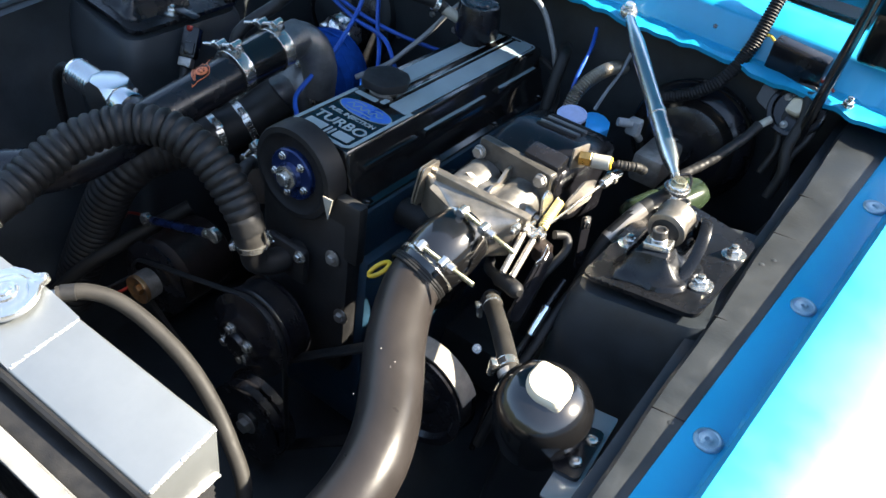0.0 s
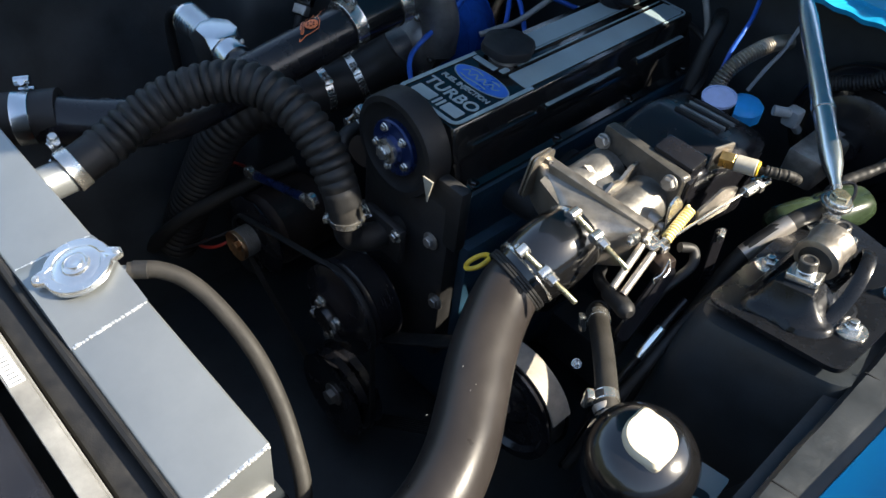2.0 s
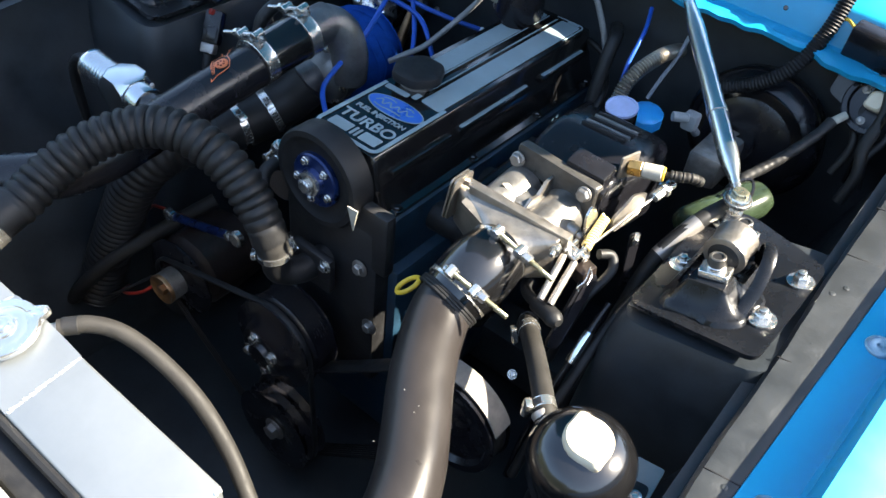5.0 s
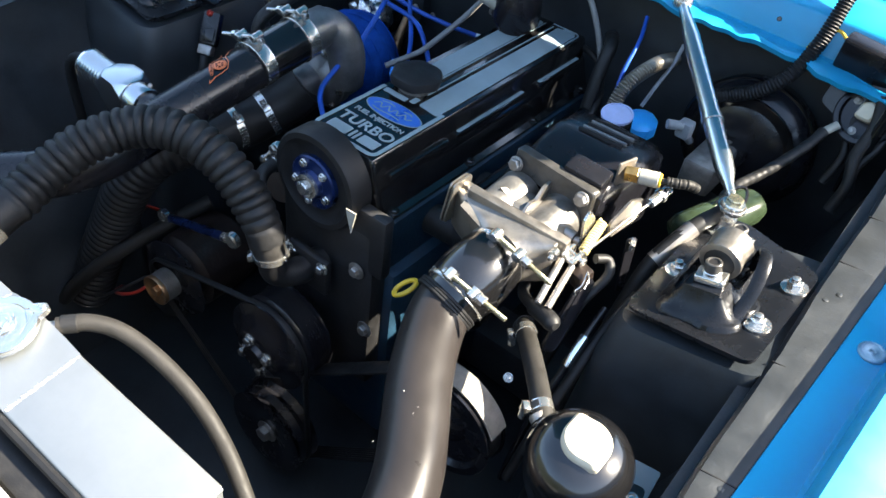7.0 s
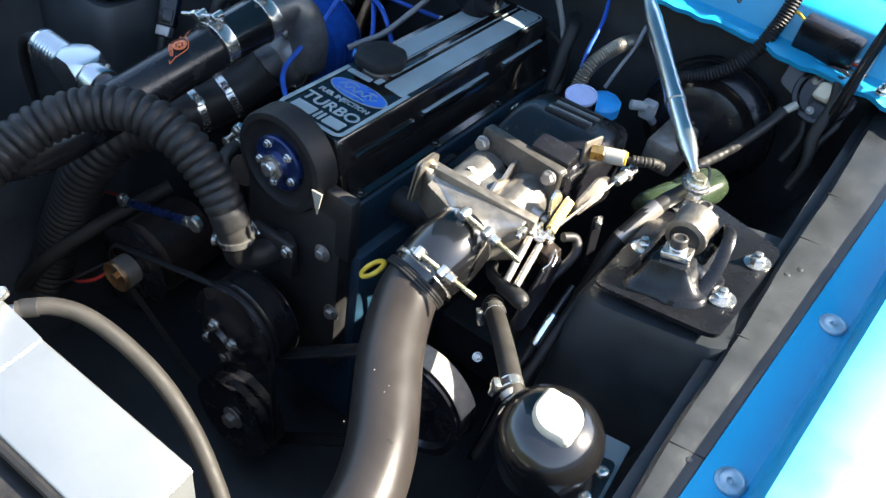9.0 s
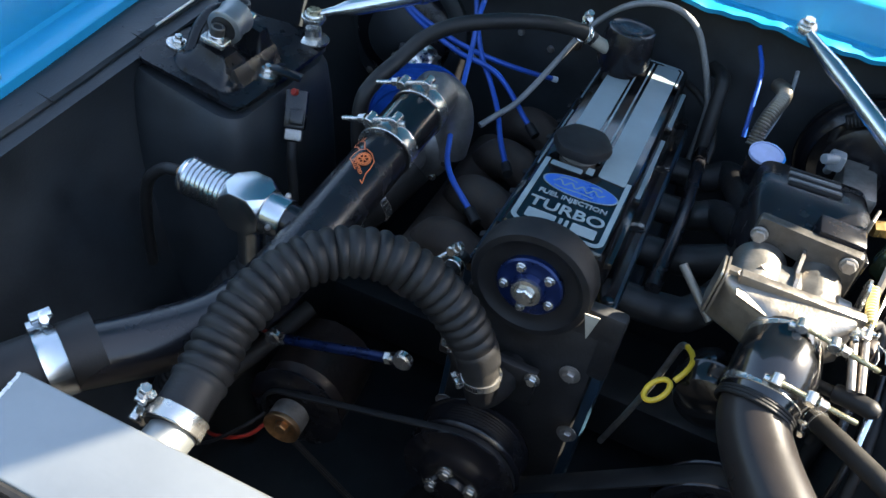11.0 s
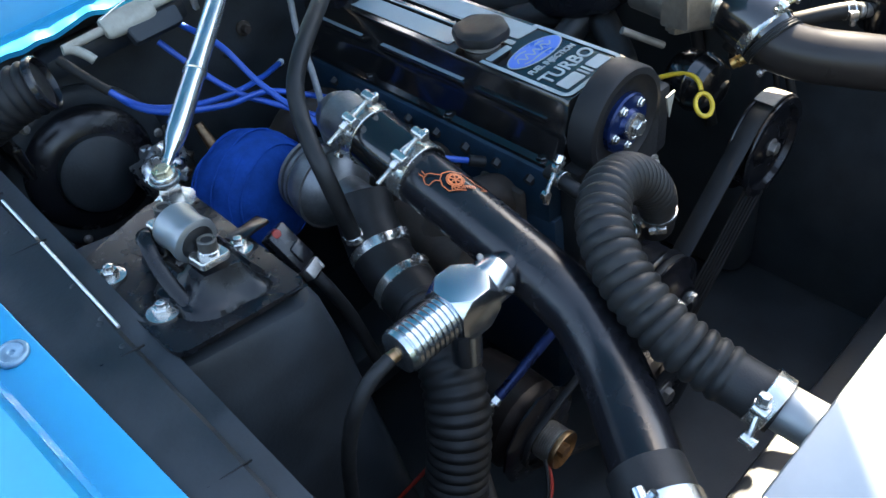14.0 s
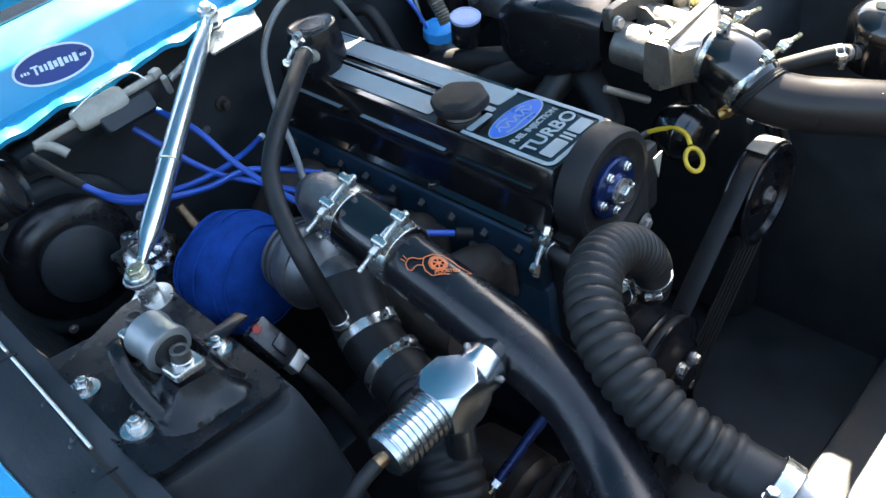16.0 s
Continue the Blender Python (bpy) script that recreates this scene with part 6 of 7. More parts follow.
for h, r in ((0.004, 0.045), (0.024, 0.0715), (0.058, 0.065), (0.070, 0.064)):
    bm = B()
    lathe(bm, [(r - 0.006, h - 0.003), (r, h - 0.0025), (r, h + 0.0025), (r - 0.006, h + 0.003)], mcp, 48)
    part("housing_ring", bm, CAST_DARK, turbo)
bm = B()
tube(bm, [(-0.222, 0.210, 0.893), (-0.2236, 0.165, 0.8885)], 0.031, 24)
part("outlet_neck", bm, CAST_DARK, turbo)
for k in range(5):
    a = 0.3 + k * 0.7
    bolt(turbo, mcp @ Vector((0.064 * math.cos(a), 0.064 * math.sin(a), 0.016)), (0, -1, 0), 0.005, 0.007, ZINC)
bm = B()
cyl(bm, (-0.285, 0.49, 0.80), (-0.283, 0.462, 0.755), 0.007, 0.009)
cyl(bm, (-0.283, 0.462, 0.755), (-0.281, 0.445, 0.73), 0.011, 0.012)
part("oxygen_sensor", bm, HEAT_STEEL, turbo, "heat stained oxygen sensor")
ti = thing("turbo_inlet_hose", "black ribbed turbo inlet hose with band clamps", "hose", (-0.29, 0.0, 0.6))
bm = B()
tube(bm, [(-0.237, 0.185, 0.79), (-0.255, 0.155, 0.762), (-0.272, 0.11, 0.742), (-0.282, 0.06, 0.735), (-0.288, 0.03, 0.728)], 0.0375, 28)
part("coupler", bm, RUBBER, ti)
worm_clamp(ti, (-0.266, 0.126, 0.748), (-0.3, -0.85, -0.35), 0.038)
worm_clamp(ti, (-0.2805, 0.07, 0.7365), (-0.18, -0.95, -0.12), 0.038)
bm = B()
tube(bm, [(-0.286, 0.04, 0.731), (-0.304, -0.006, 0.729), (-0.325, -0.050, 0.714), (-0.352, -0.080, 0.665), (-0.388, -0.098, 0.58), (-0.418, -0.12, 0.49), (-0.44, -0.145, 0.40)], 0.035, 28, radius=lambda s: 0.0335 + 0.0035 * abs(math.sin(math.pi * s / 0.0125)))
part("ribbed_hose", bm, RUBBER, ti, "shiny black ribbed hose")

bov = thing("blow_off_valve", "polished billet blow off valve with ribbed barrel", "valve", (-0.32, -0.075, 0.77))
ab = Vector((-1, 0.003, 0.045)).normalized()
mb = basis((-0.259, -0.081, 0.8465), ab, (0, 0, 1))
bm = B()
lathe(bm, [(0.0235, 0.010), (0.0245, 0.012), (0.0245, 0.034), (0.021, 0.036), (0.0205, 0.05)], mb, 40)
part("mount_collar", bm, BILLET, bov)
for k in range(3):
    a = k * 2.1 + 0.6
    bolt(bov, mb @ Vector((0.0245 * math.cos(a), 0.0245 * math.sin(a), 0.020)), mb.to_3x3() @ Vector((math.cos(a), math.sin(a), 0)), 0.003, 0.0035, STEEL_DULL)
bm = B()
bmesh.ops.create_cube(bm, size=0.0515)
bmesh.ops.bevel(bm, geom=list(bm.verts), offset=0.0148, segments=1, profile=0.5, affect='VERTICES')
bmesh.ops.bevel(bm, geom=list(bm.edges), offset=0.0012, segments=2, profile=0.5, affect='EDGES')
bm.transform(mb @ Matrix.Translation((0, 0, 0.060)))
part("body_block", bm, BILLET, bov, "faceted billet body")
bm = B()
prof = [(0.020, 0.078), (0.0215, 0.082)]
for k in range(9):
    z = 0.084 + 0.0062 * k
    prof += [(0.0235, z), (0.0235, z + 0.0038), (0.0215, z + 0.0044), (0.0215, z + 0.0056)]
prof += [(0.0235, 0.141), (0.0215, 0.146), (0.018, 0.148), (0.001, 0.148)]
lathe(bm, prof, mb, 48)
part("ribbed_barrel", bm, BILLET, bov, "ribbed polished barrel")
bm = B()
cyl(bm, mb @ Vector((0, 0, 0.147)), mb @ Vector((0, 0, 0.157)), 0.0065)
part("brass_fitting", bm, COPPER_FACE, bov)
bm = B()
cyl(bm, (-0.319, -0.080, 0.83), (-0.321, -0.076, 0.762), 0.0165, seg=32)
part("outlet_stub", bm, BILLET, bov)
bm = B()
cyl(bm, (-0.240, -0.082, 0.845), (-0.272, -0.081, 0.847), 0.021, seg=28)
part("weld_flange", bm, SATIN_BLACK, bov)
bm = B()
tube(bm, [(-0.414, -0.0805, 0.8535), (-0.440, -0.080, 0.846), (-0.466, -0.078, 0.815), (-0.482, -0.07, 0.75), (-0.49, -0.06, 0.66)], 0.0075, 12)
single("vacuum_line", bm, RUBBER, "black rubber vacuum line to the valve", "hose")

fo = B()
rnd = random.Random(3)
bmesh.ops.create_icosphere(fo, subdivisions=4, radius=0.040)
for v in fo.verts:
    p = v.co
    k = 1 + 0.07 * math.sin(190 * p.x + 90 * p.z) + 0.06 * math.sin(230 * p.y - 120 * p.x + 1) + 0.05 * math.sin(310 * p.z + 150 * p.y) + rnd.uniform(-0.05, 0.05)
    v.co = Vector((p.x * k - 0.362, p.y * k + 0.472, p.z * k * 1.1 + 0.768))
lathe(fo, [(0.024, 0.0), (0.030, 0.004), (0.030, 0.05), (0.02, 0.054)], basis((-0.362, 0.476, 0.700), (0.0, -0.1, 1)), 24)
single("foil_wrapped_canister", fo, FOIL, "canister wrapped in crumpled aluminium foil", "canister")

# spark plug wires
for pts in ([(-0.418, 0.475, 0.972), (-0.397, 0.424, 0.939), (-0.375, 0.412, 0.912), (-0.346, 0.409, 0.893), (-0.29, 0.42, 0.866), (-0.231, 0.438, 0.846), (-0.175, 0.465, 0.830), (-0.132, 0.492, 0.8186)],
            [(-0.396, 0.4235, 0.937), (-0.375, 0.410, 0.908), (-0.338, 0.403, 0.885), (-0.27, 0.402, 0.858), (-0.20, 0.41, 0.838), (-0.123, 0.361, 0.801)],
            [(-0.29, 0.50, 0.93), (-0.262, 0.46, 0.88), (-0.235, 0.43, 0.845), (-0.206, 0.402, 0.8245), (-0.175, 0.362, 0.805), (-0.145, 0.30, 0.797), (-0.117, 0.2485, 0.795)],
            [(-0.262, 0.56, 0.945), (-0.256, 0.48, 0.942), (-0.2465, 0.414, 0.930), (-0.234, 0.363, 0.885), (-0.213, 0.282, 0.844), (-0.19, 0.20, 0.832), (-0.165, 0.145, 0.825), (-0.119, 0.111, 0.805)]):
    bm = B()
    tube(bm, pts, 0.0042, 12)
    w = thing("spark_plug_wire", "royal blue silicone spark plug wire", "wire", pts[-1], group="spark plug wires")
    part("lead", bm, WIRE_BLUE, w)
    bm = B()
    a_, b_ = Vector(pts[-1]), Vector(pts[-2])
    cyl(bm, a_, a_ + (a_ - b_).normalized() * (0.010 if pts[0][2] > 0.965 else 0.022), 0.0048 if pts[0][2] > 0.965 else 0.0075, seg=14)
    part("boot", bm, DECAL_WHITE if pts[0][2] > 0.965 else GUARD_BLACK, w)

# wiper linkage under the cowl lip
wl = thing("wiper_linkage", "cream wiper linkage with sleeve and spring", "wiper linkage", (-0.32, 0.49, 0.95))
bm = B()
cyl(bm, (-0.4085, 0.489, 0.980), (-0.2355, 0.491, 0.982), 0.0055, seg=20)
part("shaft", bm, BEIGE, wl)
bm = B()
lathe(bm, [(0.006, -0.036), (0.011, -0.035), (0.0135, -0.031), (0.0145, -0.02), (0.0145, 0.02), (0.0135, 0.030), (0.011, 0.034), (0.006, 0.035)], basis((-0.319, 0.489, 0.981), (1, 0.01, 0.01), (0, -0.6, 0.8)) @ Matrix.Diagonal((0.75, 1.15, 1, 1)), 28)
part("sleeve", bm, BEIGE, wl, "cream pressed sleeve")
bm = B()
tube(bm, [(-0.409, 0.489, 0.980), (-0.398, 0.487, 0.976), (-0.388, 0.480, 0.966), (-0.383, 0.474, 0.958)], 0.0062, 14)
part("crank_arm", bm, BEIGE, wl)
bm = B()
box(bm, (-0.237, 0.489, 0.986), (0.014, 0.012, 0.010), 0.002, (0, 0, 20))
box(bm, (-0.231, 0.482, 0.968), (0.008, 0.008, 0.034), 0.002, (25, -12, 0))
part("lever", bm, BEIGE, wl)
bm = B()
tube(bm, [(-0.352, 0.492, 0.992), (-0.31, 0.497, 1.000), (-0.27, 0.497, 1.001), (-0.258, 0.493, 0.995), (-0.252, 0.488, 0.985)], 0.0016, 8)
part("wire_bail", bm, ZINC, wl, "thin bent wire bail")
bm = B()
tube(bm, [Vector((-0.2245 + 0.037 * q / 90, 0.483 + 0.008 * q / 90, 0.972 + 0.004 * q / 90)) + Vector((0, 0.0045 * math.cos(q * 0.7), 0.0045 * math.sin(q * 0.7))) for q in range(91)], 0.0010, 6)
part("spring", bm, ZINC, wl, "coiled steel return spring")
bm = B()
prism(bm, rounded([(-0.030, -0.011), (0.040, -0.010), (0.043, 0.014), (-0.032, 0.014)], 0.005, 3), basis((-0.300, 0.479, 0.958), (0.05, -0.75, 0.65), (1, 0, 0.0)), 0.014, 0.002)
part("motor_housing", bm, BAY_BLACK, wl, "black wiper motor housing")
bm = B()
box(bm, (-0.33, 0.535, 0.95), (0.20, 0.05, 0.03), 0.008)
part("bracket", bm, BAY_BLACK, wl)
# bright tab that holds the brace under the lip
bm = B()
prism(bm, rounded([(-0.055, -0.032), (0.030, -0.032), (0.055, 0.028), (-0.045, 0.028)], 0.006, 3), basis((-0.110, 0.497, 0.982), (0, -0.12, 1), (1, 0, 0)), 0.004, 0.001)
single("brace_tab", bm, ZINC, "bare steel tab under the cowl lip", "bracket")
# round sticker on the cowl
st = B()
ms = basis((-0.325, 0.5572, 1.0275), (0, -0.963, 0.27), (0.992, 0, -0.13)) @ Matrix.Translation((0, 0, 0.0012))
prism(st, [(0.0515 * math.cos(t), 0.0225 * math.sin(t)) for t in [i * math.pi / 24 for i in range(48)]], ms, 0.0006)
stk = tagged(thing("oval_sticker", "navy oval sticker with white rim and lettering bars", "sticker", (-0.325, 0.555, 1.0)))
part("white_rim", st, DECAL_WHITE, stk)
st = B()
prism(st, [(0.0485 * math.cos(t), 0.0197 * math.sin(t)) for t in [i * math.pi / 24 for i in range(48)]], ms @ Matrix.Translation((0, 0, 0.0005)), 0.0005)
part("navy_field", st, NAVY, stk)
for x, w, h in ((-0.0405, 0.0025, 0.0035), (-0.0365, 0.0025, 0.0035), (-0.0325, 0.0025, 0.0035), (-0.0235, 0.0095, 0.0022), (-0.0235, 0.0028, 0.0110), (-0.0165, 0.0040, 0.0075), (-0.0105, 0.0032, 0.0075), (-0.0045, 0.0046, 0.0100), (0.0020, 0.0046, 0.0075),
                (0.0085, 0.0048, 0.0110), (0.0155, 0.0046, 0.0075), (0.0215, 0.0030, 0.0075), (0.0275, 0.0050, 0.0105), (0.0345, 0.0022, 0.0035), (0.0375, 0.0022, 0.0035), (0.0405, 0.0022, 0.0035)):
    st = B()
    dy = 0.0045 if w == 0.0095 else 0.0
    prism(st, [(x - w / 2, dy - h / 2), (x + w / 2, dy - h / 2), (x + w / 2, dy + h / 2), (x - w / 2, dy + h / 2)], ms @ Matrix.Translation((0, 0, 0.0009)), 0.0004)
    part("lettering_bar", st, DECAL_WHITE, stk)

# ignition module and harness on the cowl, driver side
ig = thing("ignition_module", "black ignition module box with wires", "module", (0.465, 0.555, 0.985))
bm = B()
box(bm, (0.467, 0.548, 1.010), (0.085, 0.028, 0.052), 0.005, (14, 4, -2))
part("box", bm, SATIN_BLACK, ig)
for pts, mt in (([(0.425, 0.555, 1.025), (0.41, 0.56, 1.03), (0.395, 0.555, 1.02), (0.385, 0.54, 1.0)], YELLOW), ([(0.507, 0.545, 0.998), (0.52, 0.54, 1.0), (0.53, 0.545, 0.99)], RED), ([(0.507, 0.55, 1.0), (0.525, 0.56, 1.005), (0.535, 0.56, 0.985)], DECAL_WHITE)):
    bm = B()
    tube(bm, pts, 0.0024, 8)
    part("wire", bm, mt, ig)
bm = B()
tube(bm, [(0.402, 0.62, 1.12), (0.400, 0.58, 1.07), (0.396, 0.545, 1.01), (0.382, 0.515, 0.965), (0.350, 0.50, 0.930), (0.30, 0.495, 0.90)], 0.0105, 18, radius=lambda q: 0.0092 + 0.0016 * (0.5 + 0.5 * math.sin(q * 2 * math.pi / 0.0046)), step=0.0006)
single("wiring_loom", bm, GUARD_BLACK, "black corrugated wiring loom over the cowl", "wiring")
sn = thing("starter_solenoid", "black round relay can with cream terminal", "solenoid", (0.50, 0.53, 0.90))
msn = basis((0.497, 0.512, 0.957), (-0.15, -0.80, 0.55), (1, 0, 0))
bm = B()
lathe(bm, [(0.030, -0.030), (0.038, -0.026), (0.040, -0.006), (0.042, -0.004), (0.042, 0.002), (0.040, 0.004), (0.034, 0.004), (0.032, -0.004), (0.020, -0.007), (0.001, -0.007)], msn, 48)
part("can", bm, SATIN_BLACK, sn, "black can with a rolled rim")
bm = B()
prism(bm, rounded([(-0.013, -0.011), (0.010, -0.013), (0.014, 0.002), (0.004, 0.015), (-0.010, 0.011)], 0.005, 4), msn @ Matrix.Translation((-0.001, 0.004, -0.007)), 0.016, 0.003)
part("terminal", bm, CREAM, sn, "cream plastic terminal cover")
for a in (0.6, 2.5, 4.4):
    bolt(sn, msn @ Vector((0.026 * math.cos(a), 0.026 * math.sin(a), -0.0065)), msn.to_3x3() @ Vector((0, 0, 1)), 0.0042, 0.006, STEEL_DULL)
bc = thing("battery_cable", "black taped battery cable with a bare crimp", "cable", (0.36, 0.28, 0.83))
bm = B()
tube(bm, [(0.462, 0.478, 0.930), (0.452, 0.452, 0.910), (0.428, 0.40, 0.882), (0.408, 0.358, 0.866), (0.402, 0.340, 0.845), (0.40, 0.335, 0.78)], 0.0078, 14, radius=lambda q: 0.0074 + 0.0003 * math.sin(q * 230) + 0.0002 * math.sin(q * 610), step=0.0012)
part("sheath", bm, RUBBER, bc)
bm = B()
cyl(bm, (0.473, 0.490, 0.940), (0.461, 0.476, 0.928), 0.0058)
part("crimp", bm, BEIGE, bc, "bare metal crimp sleeve")
# brake booster and cylinder
bb = thing("brake_booster", "black round brake booster on the firewall", "brake booster", (0.37, 0.55, 0.83))
bm = B()
lathe(bm, [(0.05, 0), (0.085, 0.01), (0.10, 0.03), (0.10, 0.06), (0.085, 0.08), (0.05, 0.092), (0.02, 0.095), (0.02, 0.12)], basis((0.36, 0.585, 0.83), (0, -1, 0.05)), 48)
part("shell", bm, SATIN_BLACK, bb)
for h, r in ((0.055, 0.103), (0.083, 0.082)):
    bm = B()
    lathe(bm, [(r - 0.010, h - 0.003), (r, h - 0.0025), (r + 0.0015, h), (r, h + 0.0025), (r - 0.010, h + 0.003)], basis((0.36, 0.585, 0.83), (0, -1, 0.05)), 48)
    part("rolled_seam", bm, GLOSS_BLACK, bb)
bm = B()
box(bm, (0.345, 0.435, 0.83), (0.05, 0.10, 0.05), 0.008)
part("master_cylinder", bm, STEEL_DULL, bb)
bm = B()
box(bm, (0.300, 0.412, 0.880), (0.022, 0.022, 0.026), 0.005)
cyl(bm, (0.298, 0.402, 0.888), (0.280, 0.388, 0.889), 0.007)
cyl(bm, (0.300, 0.42, 0.868), (0.302, 0.45, 0.842), 0.006)
part("check_valve", bm, CLEAR_GREY, bb, "whitish plastic check valve")
mbl = basis((-0.428, 0.585, 0.775), (0.0, -1, 0.12))
blow = thing("blower_housing", "round black heater blower housing on the firewall", "blower", (-0.428, 0.56, 0.66))
bm = B()
lathe(bm, [(0.118, 0.0), (0.118, 0.020), (0.112, 0.026), (0.100, 0.030), (0.094, 0.028)], mbl, 56)
part("outer_rim", bm, BAY_BLACK, blow)
bm = B()
lathe(bm, [(0.094, 0.024), (0.090, 0.034), (0.078, 0.042), (0.070, 0.046), (0.0565, 0.050)], mbl, 56)
part("dished_cover", bm, SATIN_BLACK, blow, "satin black dished cover")
bm = B()
lathe(bm, [(0.057, 0.046), (0.055, 0.060), (0.050, 0.064), (0.030, 0.066), (0.020, 0.070), (0.001, 0.070)], mbl, 48)
part("motor_cap", bm, BAY_BLACK, blow)
for k in range(3):
    a = 0.5 + k * 2.1
    bolt(blow, mbl @ Vector((0.106 * math.cos(a), 0.106 * math.sin(a), 0.028)), mbl.to_3x3() @ Vector((0, 0, 1)), 0.0045, 0.007, STEEL_DULL)
# green bottle and heater hose behind the tower
bm = B()
gbm = basis((0.386, 0.236, 0.838), (0.057, 0.130, 0.020), (0, 0, 1))
lathe(bm, [(0.001, 0), (0.014, 0.001), (0.023, 0.006), (0.028, 0.018), (0.0285, 0.060), (0.0265, 0.066), (0.0265, 0.072), (0.0285, 0.078), (0.028, 0.118), (0.022, 0.134), (0.010, 0.140), (0.001, 0.141)], gbm @ Matrix.Diagonal((0.82, 1.0, 1, 1)), 40)
for v in bm.verts:
    q = gbm.inverted() @ v.co
    if q.x > 0.006 and 0.02 < q.z < 0.125:
        v.co = gbm @ Vector((q.x - 0.006 * math.exp(-(q.y / 0.009) ** 2), q.y, q.z))
bottle = thing("green_bottle", "dark translucent green plastic bottle lying behind the brace", "bottle", (0.41, 0.29, 0.81))
part("bottle_body", bm, GREEN, bottle)
bm = B()
tube(bm, [(0.404, 0.300, 0.868), (0.412, 0.318, 0.884), (0.424, 0.330, 0.889), (0.433, 0.322, 0.882), (0.436, 0.300, 0.868)], 0.0022, 8)
part("wire_loop", bm, SATIN_BLACK, bottle)
hh = thing("heater_hose", "black hose with bright metal sleeve", "hose", (0.39, 0.17, 0.82))
bm = B()
tube(bm, [(0.430, 0.262, 0.897), (0.423, 0.232, 0.897), (0.412, 0.202, 0.889), (0.393, 0.156, 0.852), (0.387, 0.125, 0.80), (0.38, 0.09, 0.71), (0.37, 0.05, 0.6)], 0.0100, 16)
part("hose", bm, RUBBER, hh)
bm = B()
tube(bm, [(0.412, 0.202, 0.889), (0.4025, 0.179, 0.872), (0.393, 0.156, 0.852)], 0.0108, 16)
part("metal_sleeve", bm, SLEEVE_STEEL, hh)
sl = thing("steel_line", "bright steel line with black grip", "pipe", (0.38, 0.02, 0.77))
bm = B()
cyl(bm, (0.386, 0.027, 0.8136), (0.3847, -0.002, 0.7827), 0.0062)
part("sleeve", bm, CHROME, sl)
bm = B()
tube(bm, [(0.387, 0.06, 0.835), (0.386, 0.027, 0.8136), (0.3847, -0.002, 0.7827), (0.380, -0.03, 0.74), (0.375, -0.05, 0.68), (0.37, -0.06, 0.6)], 0.0045, 10)
part("line", bm, SATIN_BLACK, sl)
bm = B()
tube(bm, [(0.300, 0.018, 0.842), (0.306, 0.006, 0.841), (0.320, -0.006, 0.846), (0.345, -0.018, 0.855), (0.366, -0.029, 0.861), (0.372, -0.032, 0.8625)], 0.009, 18, radius=lambda s: (0.0066 if s < 0.045 else 0.0102) * (1.0 if s < 0.082 else max(0.3, 1 - ((s - 0.082) / 0.013) ** 2)))
single("rubber_boot", bm, RUBBER, "black rubber nipple boot under the linkage", "boot")
cbk = thing("cable_stop_bracket", "black steel cable bracket with worn bright tip", "bracket", (0.37, 0.12, 0.80))
bm = B()
prism(bm, rounded([(-0.009, -0.040), (0.004, -0.040), (0.009, 0.036), (-0.006, 0.038)], 0.004, 3), basis((0.372, 0.121, 0.857), (0.92, -0.35, 0.1), (0, 1, 0.0)), 0.003)
part("blade", bm, SATIN_BLACK, cbk)
bm = B()
box(bm, (0.374, 0.116, 0.893), (0.006, 0.014, 0.005), 0.0012, (0, 10, 20))
box(bm, (0.3725, 0.119, 0.884), (0.005, 0.006, 0.008), 0.001, (0, 0, 20))
part("worn_tip", bm, ZINC, cbk, "bare metal tip")
bm = B()
o = rounded([(-0.010, -0.052), (0.010, -0.050), (0.012, 0.046), (-0.008, 0.050)], 0.008, 4)
prism(bm, o, basis((0.358, 0.022, 0.835), (0.85, -0.4, 0.35), (0.2, 0.6, -0.5)), 0.004, 0.001)
o2 = rounded([(-0.004, -0.010), (0.004, -0.010), (0.004, 0.030), (-0.004, 0.030)], 0.0038, 4)
prism(bm, o2, basis((0.358, 0.022, 0.835), (0.85, -0.4, 0.35), (0.2, 0.6, -0.5)) @ Matrix.Translation((0, 0, 0.004)), 0.0012)
single("slotted_bracket", bm, SATIN_BLACK, "black slotted bracket below the throttle linkage", "bracket")
bm = B()
tube(bm, [(0.352, 0.075, 0.880), (0.362, 0.088, 0.876), (0.371, 0.080, 0.866), (0.368, 0.062, 0.852), (0.362, 0.045, 0.835), (0.358, 0.03, 0.80), (0.35, 0.02, 0.74)], 0.0058, 12)
single("vacuum_loop", bm, RUBBER, "thin black vacuum hose looped under the linkage", "hose")
bm = B()
tube(bm, [(0.405, 0.10, 0.84), (0.398, 0.05, 0.815), (0.396, 0.0, 0.775), (0.392, -0.05, 0.72), (0.385, -0.08, 0.64)], 0.0065, 12)
single("brake_line_hose", bm, RUBBER, "black rubber hose running down the tower side", "hose")
# left side sensor
ms_ = thing("map_sensor", "black sensor block with red cap and clip", "sensor", (-0.37, 0.15, 0.85))
bm = B()
box(bm, (0, 0, 0), (0.029, 0.018, 0.052), 0.003)
box(bm, (0.003, 0.003, 0.010), (0.019, 0.018, 0.022), 0.003)
bm.transform(basis((-0.383, 0.120, 0.849), (0.22, -0.52, -0.83), (1, 0.4, 0)))
box(bm, (-0.412, 0.136, 0.888), (0.048, 0.018, 0.004), 0.001, (0, 10, 14))
part("block", bm, SATIN_BLACK, ms_)
bm = B()
cyl(bm, (-0.386, 0.130, 0.868), (-0.389, 0.121, 0.874), 0.0048)
part("red_cap", bm, RED, ms_)
bm = B()
box(bm, (0, 0, 0), (0.023, 0.016, 0.015), 0.002)
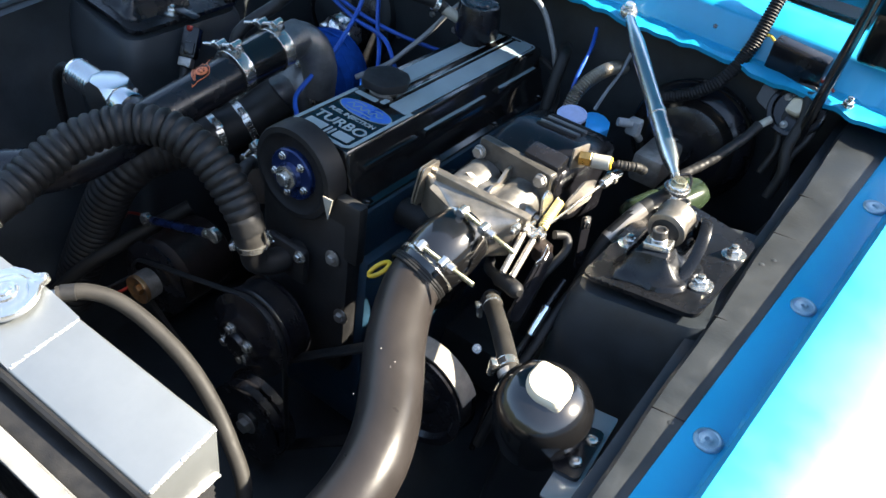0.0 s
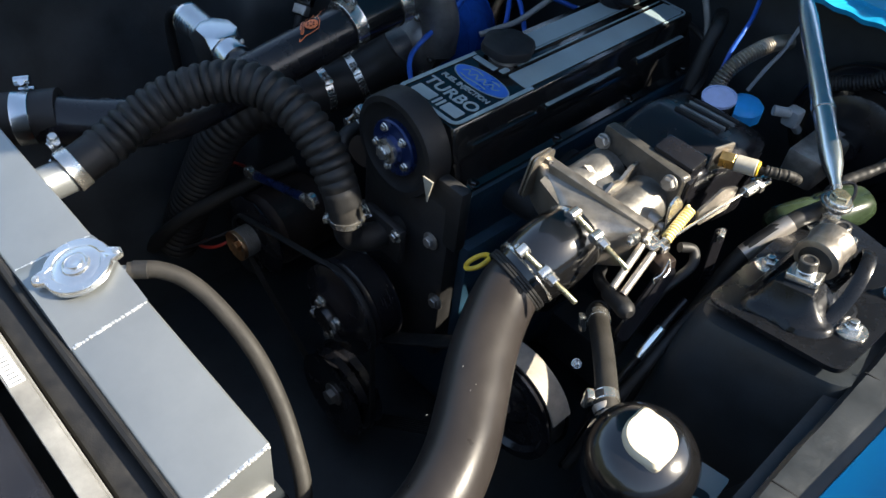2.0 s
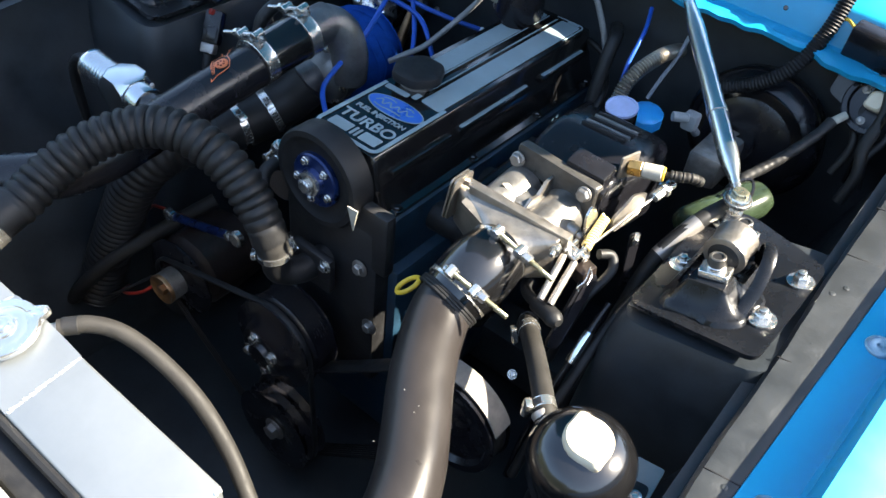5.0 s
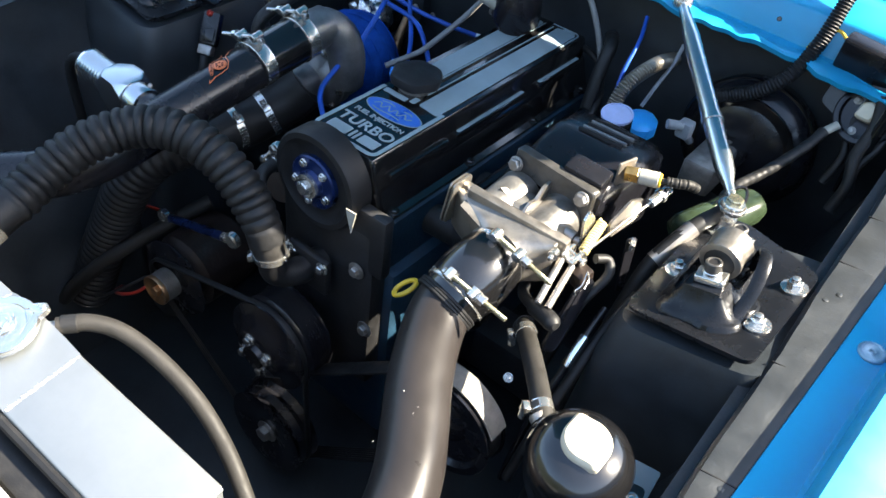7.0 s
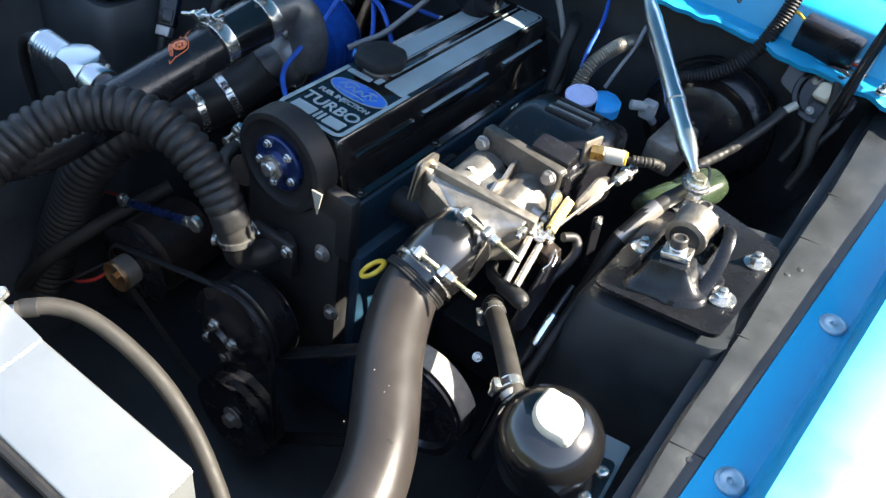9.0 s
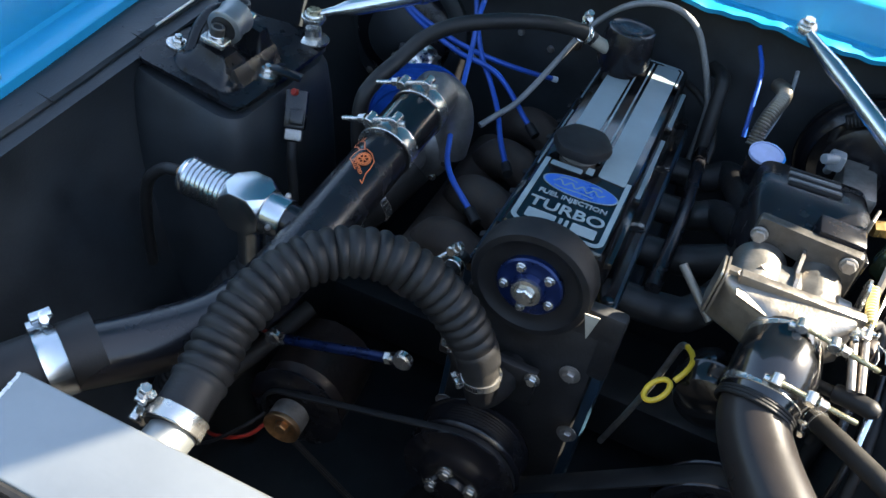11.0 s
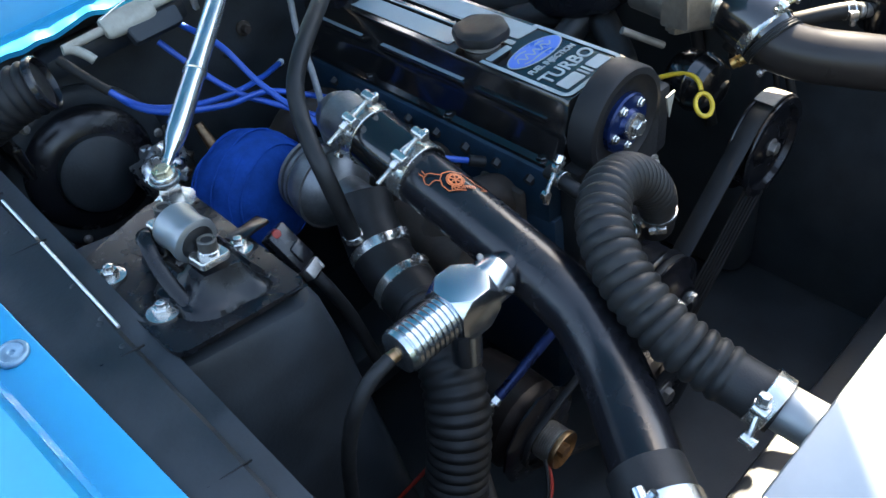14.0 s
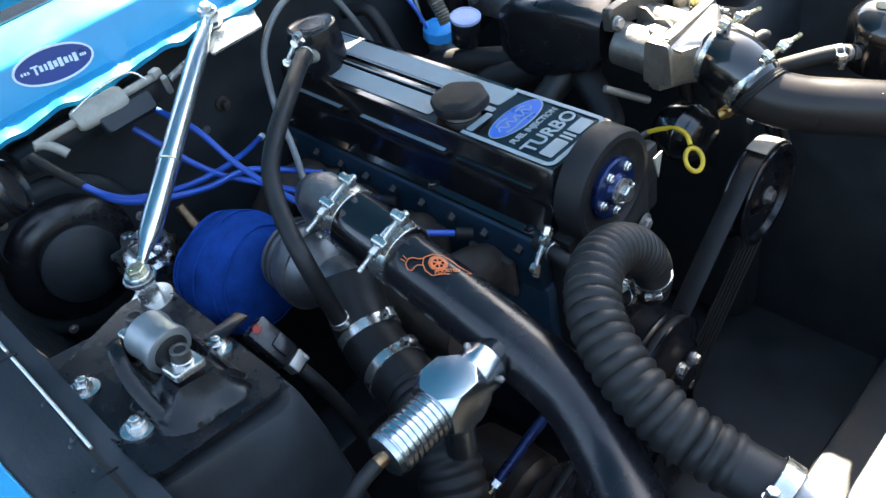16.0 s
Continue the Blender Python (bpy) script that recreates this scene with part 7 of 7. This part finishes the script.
box(bm, (0.008, 0.002, 0.004), (0.004, 0.014, 0.008), 0.001)
bm.transform(basis((-0.374, 0.100, 0.823), (0.22, -0.52, -0.83), (1, 0.4, 0)))
part("clip", bm, STEEL_DULL, ms_)
bm = B()
tube(bm, [(-0.373, 0.096, 0.815), (-0.366, 0.085, 0.79), (-0.355, 0.075, 0.74), (-0.345, 0.065, 0.66)], 0.0075, 12)
single("sensor_cable", bm, RUBBER, "black sensor cable beside the turbo", "cable")

# black harness clutter beside the bonnet stay
for pts, r in (([(0.505, 0.52, 0.985), (0.515, 0.495, 0.955), (0.512, 0.475, 0.915), (0.522, 0.462, 0.880), (0.518, 0.45, 0.84)], 0.0085), ([(0.525, 0.525, 0.965), (0.530, 0.50, 0.93), (0.520, 0.48, 0.895), (0.530, 0.465, 0.86)], 0.006), ([(0.49, 0.535, 0.97), (0.485, 0.51, 0.93), (0.497, 0.49, 0.90), (0.49, 0.475, 0.86)], 0.0055)):
    bm = B()
    tube(bm, pts, r, 12)
    single("harness_branch", bm, RUBBER, "black taped wiring harness branch by the stay", "wiring")
# red and black leads by the alternator
for pts, r, mt, lb in (([(-0.262, -0.125, 0.540), (-0.278, -0.145, 0.522), (-0.304, -0.155, 0.506), (-0.345, -0.145, 0.475), (-0.39, -0.11, 0.43)], 0.0030, RED, "thin red lead beside the alternator"),
                       ([(-0.268, -0.128, 0.552), (-0.290, -0.150, 0.532), (-0.325, -0.168, 0.500), (-0.365, -0.170, 0.465)], 0.0026, RUBBER, "thin black lead beside the alternator"),
                       ([(-0.270, -0.035, 0.606), (-0.298, -0.042, 0.607), (-0.335, -0.046, 0.600), (-0.385, -0.040, 0.575), (-0.43, -0.02, 0.53)], 0.0026, RED, "thin red lead beside the alternator"),
                       ([(-0.290, 0.02, 0.61), (-0.325, -0.06, 0.575), (-0.365, -0.13, 0.530), (-0.405, -0.17, 0.475), (-0.44, -0.19, 0.42)], 0.0125, DUSTY_RUBBER, "thick dark wiring loom below the alternator")):
    bm = B()
    tube(bm, pts, r, 10)
    single("alternator_lead", bm, mt, lb, "wire")
# fat hose behind the cover
bm = B()
tube(bm, [(0.10, 0.535, 0.90), (0.118, 0.50, 0.905), (0.122, 0.48, 0.885), (0.125, 0.46, 0.84), (0.13, 0.44, 0.79)], 0.011, 16)
single("heater_return_hose", bm, RUBBER, "black rubber hose behind the valve cover", "hose")

# ribbed duct by the passenger side hinge
bm = B()
tube(bm, [(-0.545, 0.455, 0.958), (-0.525, 0.435, 0.973), (-0.50, 0.415, 0.990), (-0.468, 0.398, 0.998)], 0.034, 28, radius=lambda s: 0.028 + 0.0035 * abs(math.sin(math.pi * s / 0.011)))
duct = thing("ribbed_air_duct", "short black ribbed air duct by the hinge", "duct", (-0.51, 0.42, 0.95))
part("ribbed_wall", bm, GUARD_BLACK, duct)
bm = B()
lathe(bm, [(0.029, -0.002), (0.0315, 0.0), (0.0315, 0.006), (0.0285, 0.008), (0.0265, 0.004), (0.026, -0.0015)], basis((-0.470, 0.399, 0.9975), (0.86, -0.46, 0.2)), 32)
part("end_collar", bm, SATIN_BLACK, duct)
bm = B()
tube(bm, [(-0.420, 0.480, 0.975), (-0.410, 0.452, 0.958), (-0.397, 0.424, 0.939)], 0.0062, 12)
single("wire_sleeve", bm, DUSTY_RUBBER, "dark grey sleeve over the ignition leads", "sleeve")

bm = B()
prism(bm, rounded([(-0.046, -0.012), (0.040, -0.050), (0.046, 0.035), (-0.040, 0.040)], 0.008, 3), basis((0.478, 0.535, 0.955), (-0.05, -0.9, 0.42), (1, 0, 0.05)), 0.005, 0.001)
single("module_bracket", bm, SATIN_BLACK, "black bracket plate under the ignition module", "bracket")

# plugs and screws on the firewall
bm = B()
lathe(bm, [(0.012, 0.0), (0.012, 0.004), (0.008, 0.007), (0.006, 0.016), (0.001, 0.017)], basis((-0.125, 0.585, 0.846), (0, -1, 0.1)), 20)
single("firewall_plug", bm, RUSTY, "brown stained plug in the firewall", "plug")
for x, z in ((-0.165, 0.822), (-0.222, 0.835), (-0.355, 0.845), (-0.30, 0.76), (-0.41, 0.80)):
    bm = B()
    lathe(bm, [(0.0065, 0.0), (0.0065, 0.002), (0.0045, 0.005), (0.001, 0.0055)], basis((x, 0.585, z), (0, -1, 0)), 14)
    o = single("firewall_screw", bm, STEEL_DULL, "small dull screw in the firewall", "screw")
